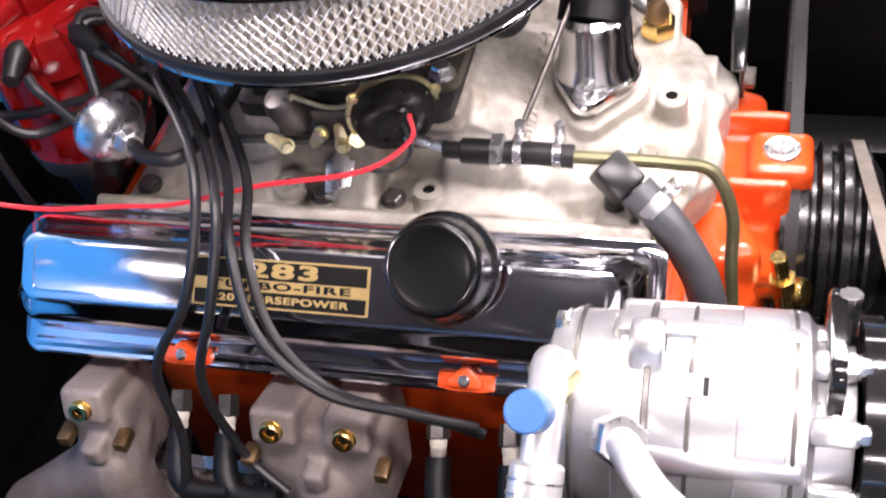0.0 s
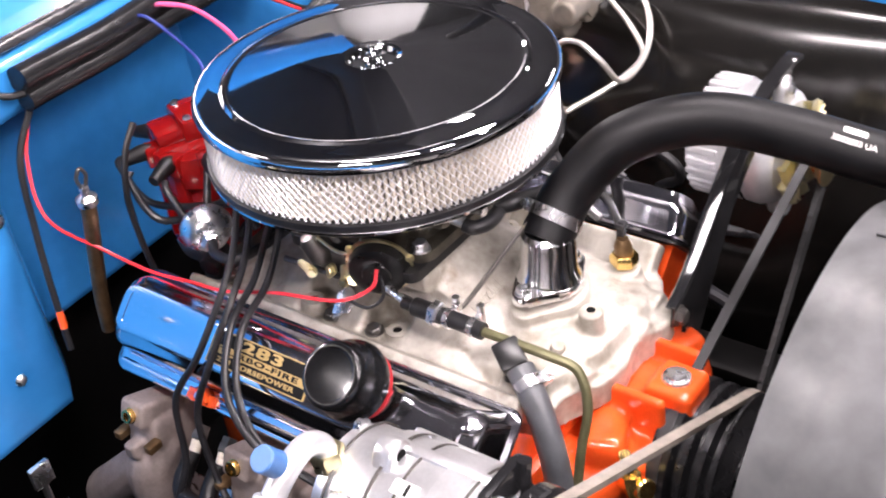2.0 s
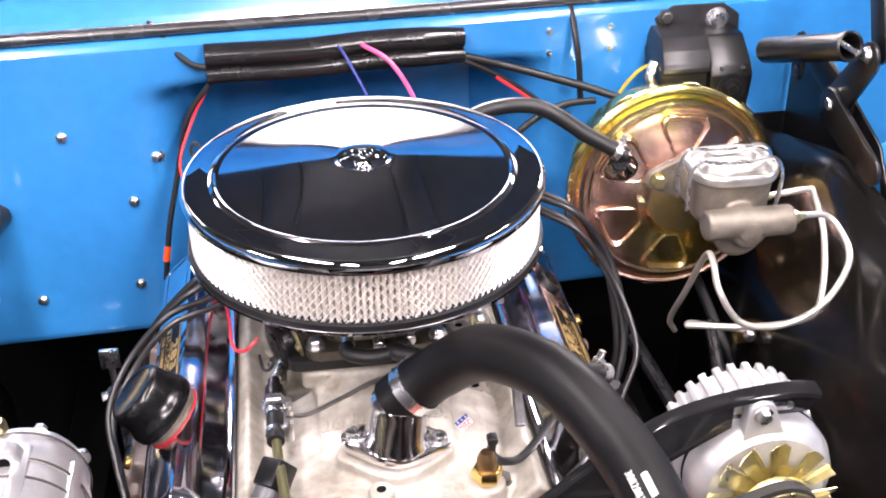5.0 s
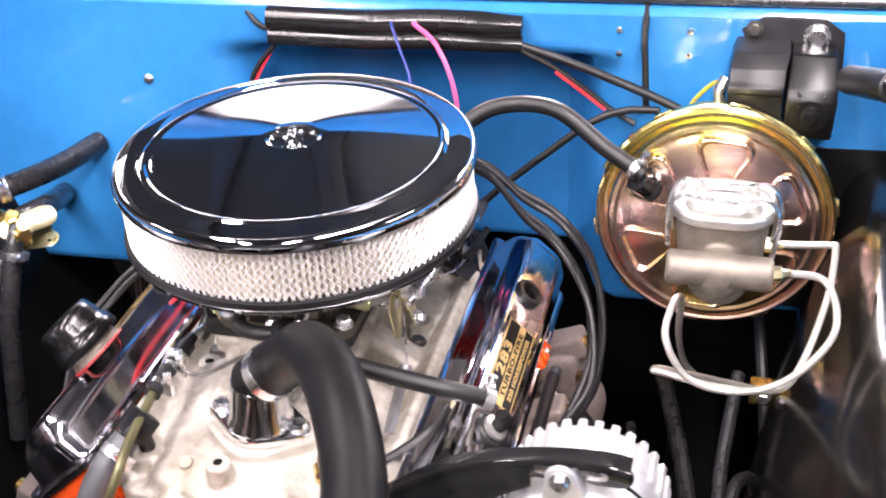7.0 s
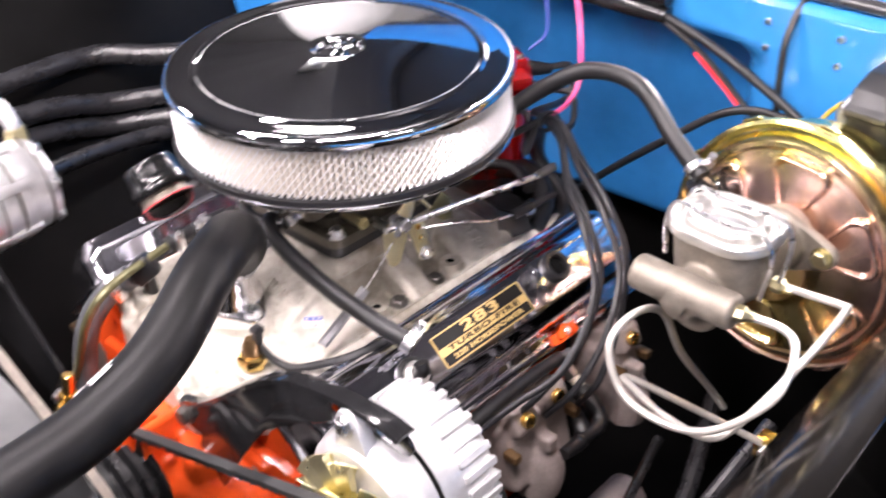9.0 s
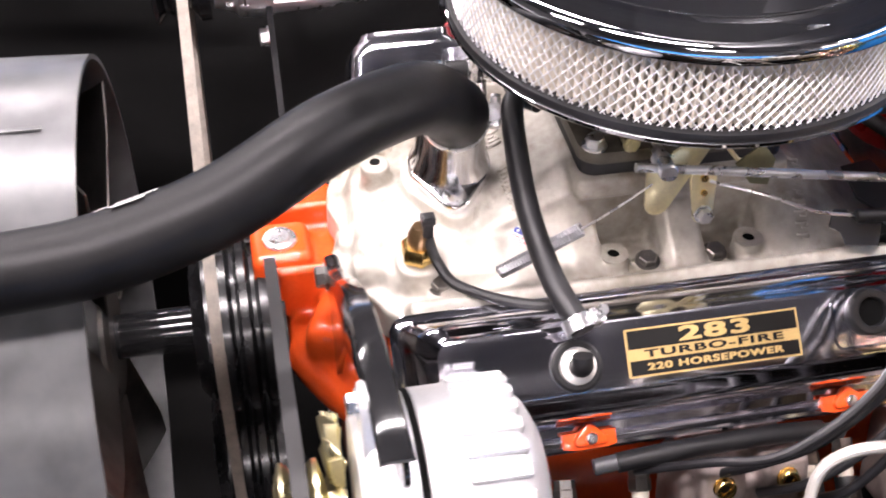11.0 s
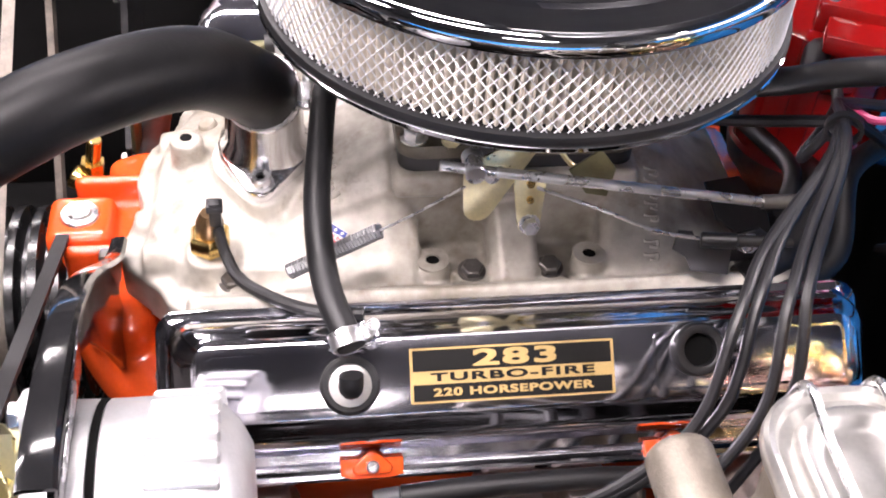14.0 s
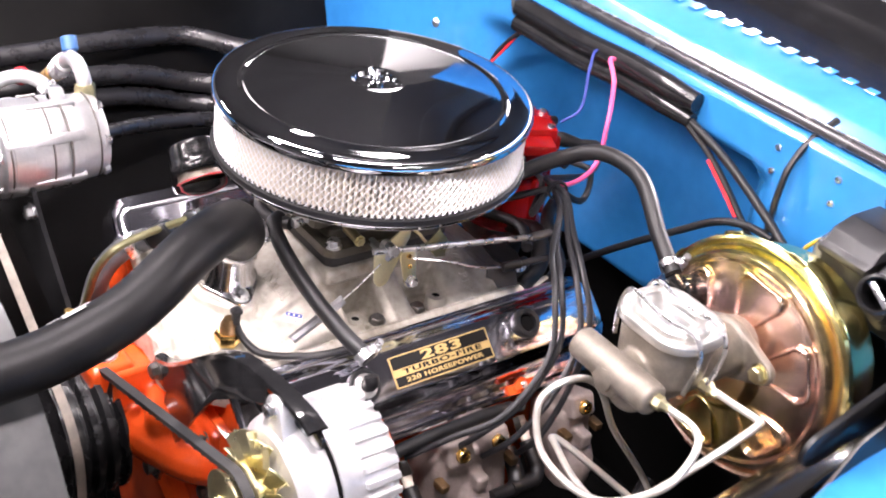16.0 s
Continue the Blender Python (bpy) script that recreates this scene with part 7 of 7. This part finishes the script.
# hood hinge: black arms beside the cowl
hg = thing("hood_hinge", "black hood hinge with coil spring tube at the cowl corner", "hinge")
HT = aim((0.570, 0.142, 1.040), V(-0.030, 0.158, -0.064))
bm = bmesh.new()
lathe(bm, [(0, 0.060), (0.0135, 0.060), (0.0140, 0.002), (0.0155, 0.0), (0.0180, 0.001), (0.0180, 0.010), (0.0165, 0.012), (0.0165, 0.172), (0.0140, 0.176), (0, 0.176)], HT, 28)
part("tube", bm, SATIN, hg, "black open-ended spring tube")
bm = bmesh.new()
box(bm, (0.030, 0.006, 0.004), HT @ Matrix.Translation((0, 0, 0.008)) @ Matrix.Rotation(radians(35), 4, "Z"), 0.001)
part("cross_bar", bm, STEEL, hg, "bright bar across the tube mouth")
PX = Matrix(((0, 0, 1, 0.598), (1, 0, 0, 0.0), (0, 1, 0, 0.0), (0, 0, 0, 1)))
for ol, x in ((hull(circle(0.150, 1.020, 0.020, 16) + circle(0.215, 0.935, 0.024, 16)), 0.0), (hull(circle(0.150, 1.030, 0.018, 16) + circle(0.190, 1.120, 0.015, 14)), 0.010),
              (hull(circle(0.215, 0.935, 0.022, 16) + circle(0.325, 0.960, 0.020, 16)), 0.012), (hull(circle(0.190, 1.120, 0.014, 14) + circle(0.330, 1.260, 0.014, 14)), 0.018),
              (hull(circle(0.090, 0.905, 0.018, 14) + circle(0.215, 0.930, 0.026, 16)), -0.006)):
    bm = bmesh.new()
    prism(bm, ol, 0.006, PX @ Matrix.Translation((0, 0, x)), 0.0015)
    part("arm", bm, SATIN, hg)
for y, z in ((0.150, 1.025), (0.215, 0.935), (0.325, 0.960), (0.190, 1.120)):
    bm = bmesh.new()
    hexbolt(bm, (0.597, y, z), (-1, 0, 0), 0.008, 0.007)
    part("bolt", bm, STEEL, hg)

# ---------------------------------------------------------------- transmission dipstick tube
dp = thing("dipstick_tube", "bronze dipstick tube with wire loop at the firewall", "dipstick")
bm = bmesh.new()
tube(bm, [(-0.178, 0.325, 0.68), (-0.180, 0.312, 0.738), (-0.184, 0.276, 0.85), (-0.185, 0.268, 0.878)], 0.0085, 14, 5)
part("tube", bm, BRONZE, dp)
bm = bmesh.new()
lathe(bm, [(0.006, -0.004), (0.011, -0.004), (0.0115, 0.004), (0.008, 0.0065), (0.005, 0.008), (0.005, 0.018), (0, 0.018)], aim((-0.185, 0.267, 0.881), V(-0.02, -0.1, 1)), 20)
part("collar", bm, STEEL, dp)
bm = bmesh.new()
tube(bm, [(-0.185, 0.266, 0.892), (-0.181, 0.265, 0.902), (-0.179, 0.264, 0.912), (-0.185, 0.263, 0.921), (-0.191, 0.264, 0.912), (-0.189, 0.265, 0.902), (-0.185, 0.266, 0.892)], 0.0022, 8, 5)
part("loop", bm, DARK_STEEL, dp)
line("black_wire", "black wire looping behind the dipstick tube", "wire", [(-0.10, 0.27, 0.93), (-0.125, 0.265, 0.905), (-0.14, 0.262, 0.86), (-0.142, 0.258, 0.80), (-0.14, 0.25, 0.75)], 0.0036, RUBBER, seg=8)

# ---------------------------------------------------------------- heater hoses and valve on the passenger side
hv = thing("heater_valve", "gold zinc heater valve with hose clamps", "heater valve")
bm = bmesh.new()
prism(bm, hull(circle(-0.02, 0, 0.012, 14) + circle(0.03, 0.006, 0.014, 14)), 0.003, aim((-0.46, 0.15, 0.775), V(0.5, -0.6, 0.6)), 0.0006)
part("plate", bm, GOLD_ZINC, hv)
bm = bmesh.new()
rod(bm, (-0.455, 0.14, 0.765), (-0.51, 0.165, 0.775), 0.013, seg=16, ch=0.002)
rod(bm, (-0.475, 0.16, 0.74), (-0.475, 0.15, 0.79), 0.012, seg=16, ch=0.002)
part("body", bm, BRASS, hv)
bm = bmesh.new()
hexbolt(bm, (-0.455, 0.145, 0.782), V(0.4, -0.6, 0.6), 0.007, 0.008)
part("bolt", bm, GOLD_ZINC, hv)
bm = bmesh.new()
prism(bm, rounded(-0.024, 0.024, -0.014, 0.014, 0.004), 0.003, aim((-0.475, 0.188, 0.732), (0.1, -0.75, 0.65), 10), 0.0006)
part("plate", bm, GOLD_ZINC, hv, "gold zinc plate")
for d in (-0.026, 0.026):
    bm = bmesh.new()
    hexbolt(bm, V(-0.475 + d, 0.188, 0.736), (0.1, -0.75, 0.65), 0.007, 0.009)
    part("bolt", bm, GOLD_ZINC, hv)
gr = thing("firewall_grommet", "round black grommet in the blue firewall", "grommet")
bm = bmesh.new()
lathe(bm, [(0, 0.006), (0.012, 0.006), (0.026, 0.008), (0.034, 0.005), (0.036, 0.0), (0.036, -0.012), (0, -0.012)], aim((-0.533, 0.352, 0.778), (0, -1, 0.1)), 36)
part("disc", bm, RUBBER, gr)
HH = [[(-0.45, 0.345, 0.80), (-0.47, 0.27, 0.80), (-0.505, 0.187, 0.806), (-0.57, 0.13, 0.80), (-0.64, 0.07, 0.80), (-0.64, -0.05, 0.808), (-0.64, -0.18, 0.805), (-0.645, -0.40, 0.80), (-0.65, -0.64, 0.79)],
      [(-0.533, 0.360, 0.704), (-0.465, 0.209, 0.770), (-0.490, 0.173, 0.765), (-0.500, 0.143, 0.753)],
      [(-0.508, 0.175, 0.751), (-0.514, 0.165, 0.749), (-0.520, 0.155, 0.747), (-0.560, 0.139, 0.736), (-0.61, 0.06, 0.735), (-0.615, -0.06, 0.763), (-0.615, -0.30, 0.765), (-0.62, -0.64, 0.76)],
      [(-0.498, 0.169, 0.712), (-0.504, 0.159, 0.710), (-0.510, 0.149, 0.708), (-0.555, 0.117, 0.706), (-0.605, 0.06, 0.70), (-0.61, -0.06, 0.728), (-0.61, -0.30, 0.735), (-0.615, -0.64, 0.73)]]
for pts in HH:
    h = line("heater_hose", "black rubber heater hose along the passenger fender", "hose", pts, 0.0155, HEATER, "heater hoses", 14)
    bm = bmesh.new()
    p, q = V(*pts[2]), V(*pts[3])
    clampband(bm, p, q - p, 0.0157, 0.013)
    part("clamp", bm, STEEL, h, "bright worm-drive clamp")
h = line("heater_hose", "black rubber heater hose hanging from the valve", "hose", [(-0.47, 0.15, 0.775), (-0.47, 0.13, 0.75), (-0.475, 0.09, 0.66), (-0.48, 0.05, 0.5)], 0.0125, HEATER, "heater hoses", 14)
bm = bmesh.new()
clampband(bm, (-0.471, 0.127, 0.745), V(-0.05, -0.3, -0.9), 0.013, 0.010)
part("clamp", bm, STEEL, h)
# ---------------------------------------------------------------- compressor plumbing
ap = thing("compressor_line", "bare aluminium refrigerant line with blue cap on the compressor", "refrigerant line")
bm = bmesh.new()
tube(bm, [(-0.346, -0.205, 0.872), (-0.350, -0.205, 0.895), (-0.368, -0.207, 0.910), (-0.392, -0.208, 0.905), (-0.412, -0.207, 0.890)], 0.0095, 14, 6)
part("elbow", bm, ALUMINIUM, ap)
bm = bmesh.new()
lathe(bm, [(0, -0.012), (0.014, -0.012), (0.014, 0.006), (0.012, 0.009), (0, 0.009)], aim((-0.346, -0.205, 0.880), (-0.1, 0, 1)), 6)
part("nut", bm, GOLD_ZINC, ap, "yellow zinc nut")
bm = bmesh.new()
rod(bm, (-0.408, -0.207, 0.893), (-0.446, -0.205, 0.864), 0.0135, seg=18, ch=0.002)
crimp = part("crimp", bm, ALUMINIUM, ap, "crimped sleeve")
CM = aim((-0.427, -0.206, 0.8785), V(-0.038, 0.002, -0.029))
for a in range(5):
    bm = bmesh.new()
    lathe(bm, [(0.0134, 0), (0.0142, 0.0006), (0.0142, 0.0014), (0.0134, 0.002)], CM @ Matrix.Translation((0, 0, -0.016 + 0.007 * a)), 18)
    part("ridge", bm, STEEL, crimp)
bm = bmesh.new()
tube(bm, [(-0.442, -0.205, 0.867), (-0.50, -0.205, 0.825), (-0.56, -0.22, 0.79), (-0.60, -0.32, 0.77), (-0.61, -0.5, 0.76)], 0.0115, 14, 6)
part("hose", bm, RUBBER, ap)
LA, LB = V(-0.452, -0.205, 0.860), V(-0.492, -0.205, 0.831)
bm = bmesh.new()
rod(bm, LA, LB, 0.0121, seg=18)
tag_ = part("label", bm, DECAL_GOLD, ap, "yellow printed label round the hose")
for f in (0.2, 0.45, 0.7):
    bm = bmesh.new()
    rod(bm, LA.lerp(LB, f), LA.lerp(LB, f + 0.09), 0.01225, seg=18)
    part("print_bar", bm, DECAL_BLACK, tag_)
bm = bmesh.new()
rod(bm, (-0.385, -0.207, 0.905), (-0.396, -0.204, 0.919), 0.006, seg=12)
part("stub", bm, ALUMINIUM, ap)
bm = bmesh.new()
rod(bm, (-0.394, -0.2045, 0.914), (-0.405, -0.203, 0.929), 0.0105, seg=20, ch=0.001)
part("cap", bm, BLUE_PLASTIC, ap, "blue plastic service cap")
ap = thing("compressor_line", "second bare aluminium line curling off the compressor", "refrigerant line")
bm = bmesh.new()
tube(bm, [(-0.365, -0.235, 0.862), (-0.385, -0.245, 0.878), (-0.41, -0.262, 0.880), (-0.425, -0.285, 0.872), (-0.43, -0.31, 0.85), (-0.43, -0.33, 0.80)], 0.009, 14, 6)
part("elbow", bm, ALUMINIUM, ap)
bm = bmesh.new()
lathe(bm, [(0, -0.010), (0.0130, -0.010), (0.0142, -0.008), (0.0142, 0.008), (0.0130, 0.010), (0, 0.010)], aim((-0.376, -0.241, 0.871), (-0.5, -0.3, 0.6)), 6)
part("nut", bm, STEEL, ap, "bright hex nut")
bm = bmesh.new()
tube(bm, [(-0.414, -0.266, 0.880), (-0.436, -0.256, 0.872), (-0.462, -0.248, 0.856)], 0.006, 12, 5)
part("stub", bm, ALUMINIUM, ap)
bm = bmesh.new()
rod(bm, (-0.456, -0.250, 0.860), (-0.488, -0.241, 0.842), 0.0115, seg=20, ch=0.0015)
part("cap", bm, RED_WIRE, ap, "red plastic service cap")
# brass fitting on the pump and small parts in front
bf = thing("brass_fitting", "brass pipe fitting beside the water pump", "fitting")
bm = bmesh.new()
rod(bm, (-0.085, -0.30, 0.67), (-0.105, -0.345, 0.69), 0.011, seg=16, ch=0.002)
part("pipe", bm, BRASS, bf)
bm = bmesh.new()
rod(bm, (-0.105, -0.334, 0.664), (-0.105, -0.328, 0.695), 0.0085, seg=18, ch=0.001)
rod(bm, (-0.105, -0.328, 0.695), (-0.105, -0.322, 0.727), 0.0065, seg=18, ch=0.001)
stem = part("stem", bm, BRASS, bf, "tall brass stem")
bm = bmesh.new()
lathe(bm, [(0, 0), (0.0105, 0), (0.0105, 0.012), (0, 0.012)], aim((-0.105, -0.328, 0.692), (0, 0.1, 1)), 6)
part("hex", bm, BRASS, stem)


gb = line("grey_hose", "thin dark grey braided hose along the radiator tank", "hose", [(0.10, -0.566, 0.930), (0.14, -0.565, 0.935), (0.24, -0.564, 0.936), (0.34, -0.565, 0.934), (0.44, -0.570, 0.925), (0.50, -0.575, 0.91)], 0.0075, BRAID, seg=12)
pn = thing("hose_print", "white part number printed on the radiator hose", "print")
H1 = hose_frame((0.182, -0.41, 0.909), (0.02, -0.62, 1.16))
bm = bmesh.new()
prism(bm, rounded(-0.013, 0.009, 0.0045, 0.0100, 0.001, 2), 0.0004, H1 @ Matrix.Translation((0, 0, -0.0004)))
part("bar", bm, WHITE_INK, pn)
lettering("lettering", "3882883 UA", 0.0082, H1 @ Matrix.Translation((0, -0.0035, 0.0002)), WHITE_INK, pn, 1.0)
ll = thing("wire_loom", "black loom tube with grey tips along the driver's cover", "wire loom")
M = bank(1)
bm = bmesh.new()
tube(bm, [M @ V(-0.06, 0.078, -0.040), M @ V(-0.02, 0.076, -0.038), M @ V(0.05, 0.077, -0.039), M @ V(0.10, 0.080, -0.042)], 0.0075, 12, 6)
part("sleeve", bm, RUBBER, ll)
for a, b in ((-0.06, -0.078), (0.10, 0.118)):
    bm = bmesh.new()
    rod(bm, M @ V(a, 0.079, -0.0405), M @ V(b, 0.081, -0.043), 0.0062, seg=14, ch=0.001)
    part("tip", bm, GREY_HOSE, ll, "grey rubber tip")

# black looms and the cable stand behind the manifold, driver's side
cs = thing("cable_stand", "black stamped stand for the throttle cable", "bracket")
bm = bmesh.new()
prism(bm, [(-0.055, -0.012), (-0.030, -0.020), (0.0, -0.018), (0.010, -0.024), (0.045, -0.020), (0.05, 0.010), (0.02, 0.018), (0.008, 0.010), (-0.012, 0.020), (-0.045, 0.014)], 0.003, aim((0.100, 0.165, 0.779), (0.35, 0.15, 0.9), 90), 0.0008)
part("plate", bm, SATIN, cs)
bm = bmesh.new()
prism(bm, [(-0.018, 0.0), (0.018, 0.0), (0.016, 0.022), (0.006, 0.030), (-0.010, 0.026)], 0.003, Matrix(((0, 0, 1, 0.125), (1, 0, 0, 0.150), (0, 1, 0, 0.782), (0, 0, 0, 1))), 0.0006)
part("ear", bm, SATIN, cs)
bm = bmesh.new()
hexbolt(bm, (0.128, 0.150, 0.800), (1, 0, 0), 0.0065, 0.006)
part("bolt", bm, STEEL, cs)
for pts, r in (([(0.135, 0.150, 0.770), (0.115, 0.195, 0.785), (0.07, 0.225, 0.795), (0.02, 0.235, 0.775), (-0.04, 0.225, 0.765), (-0.10, 0.21, 0.755)], 0.012), ([(0.145, 0.175, 0.765), (0.12, 0.225, 0.775), (0.06, 0.25, 0.80), (0.02, 0.30, 0.80)], 0.009), ([(0.10, 0.185, 0.80), (0.06, 0.205, 0.805), (0.0, 0.205, 0.79), (-0.06, 0.195, 0.775)], 0.007)):
    line("wire_loom", "black wire loom lying behind the intake manifold", "wire loom", pts, r, RUBBER, seg=12)

fc = line("fender_hose", "thin black hose curling along the inner fender", "hose", [(0.47, 0.28, 0.66), (0.485, 0.15, 0.60), (0.49, 0.02, 0.585), (0.47, -0.08, 0.62), (0.45, -0.10, 0.66), (0.455, -0.05, 0.68), (0.475, 0.0, 0.64), (0.48, 0.0, 0.56), (0.47, -0.1, 0.50)], 0.007, RUBBER, seg=10)

# black panel widened to stand in for the shaded mass round the hinge
bm = bmesh.new()
prism(bm, [(0.06, 0.850), (0.14, 0.800), (0.383, 0.790), (0.383, 0.955), (0.34, 0.975), (0.27, 0.965), (0.20, 0.945), (0.12, 0.920)], 0.004, Matrix(((0, 0, 1, 0.616), (1, 0, 0, 0.0), (0, 1, 0, 0.0), (0, 0, 0, 1))), 0.001)
part("hinge_shade_panel", bm, SATIN, hg, "black panel at the hinge, widened to stand in for shade")
bm = bmesh.new()
tube(bm, [(0.600, 0.33 + 0.012 * math.cos(i * 0.8), 0.93 + 0.0022 * i / 3 + 0.012 * math.sin(i * 0.8)) for i in range(60)], 0.0035, 6, 1, smooth=False)
part("spring", bm, SATIN, hg, "black coil spring")

# bracket and hoses behind the compressor
cb = thing("compressor_bracket", "black steel bracket carrying the compressor", "bracket")
bm = bmesh.new()
prism(bm, [(-0.40, 0.70), (-0.25, 0.66), (-0.16, 0.62), (-0.15, 0.68), (-0.24, 0.76), (-0.27, 0.80), (-0.385, 0.80)], 0.006, Matrix(((1, 0, 0, 0.0), (0, 0, -1, -0.300), (0, 1, 0, 0.0), (0, 0, 0, 1))), 0.0015)
part("plate", bm, BLACK, cb)
for x, z in ((-0.27, 0.765), (-0.37, 0.765), (-0.175, 0.645)):
    bm = bmesh.new()
    hexbolt(bm, (x, -0.306, z), (0, -1, 0), 0.009, 0.009)
    part("bolt", bm, STEEL, cb)
for pts, r in (([(-0.40, -0.26, 0.78), (-0.46, -0.20, 0.74), (-0.52, -0.08, 0.72), (-0.54, 0.06, 0.70), (-0.52, 0.2, 0.68)], 0.012), ([(-0.43, -0.33, 0.80), (-0.46, -0.40, 0.76), (-0.50, -0.52, 0.74), (-0.52, -0.66, 0.74)], 0.011)):
    line("compressor_hose", "thick black refrigerant hose beside the compressor", "hose", pts, r, HEATER, seg=14)

for pts, r in (([(0.36, 0.20, 0.62), (0.40, 0.08, 0.56), (0.42, -0.06, 0.53), (0.40, -0.2, 0.50)], 0.010), ([(0.33, 0.14, 0.58), (0.36, 0.0, 0.55), (0.38, -0.1, 0.60), (0.36, -0.16, 0.62)], 0.006), ([(0.45, 0.16, 0.66), (0.44, 0.02, 0.60), (0.46, -0.12, 0.57), (0.50, -0.25, 0.56)], 0.008)):
    line("black_hose", "black hose low between engine and inner fender", "hose", pts, r, HEATER, seg=10)
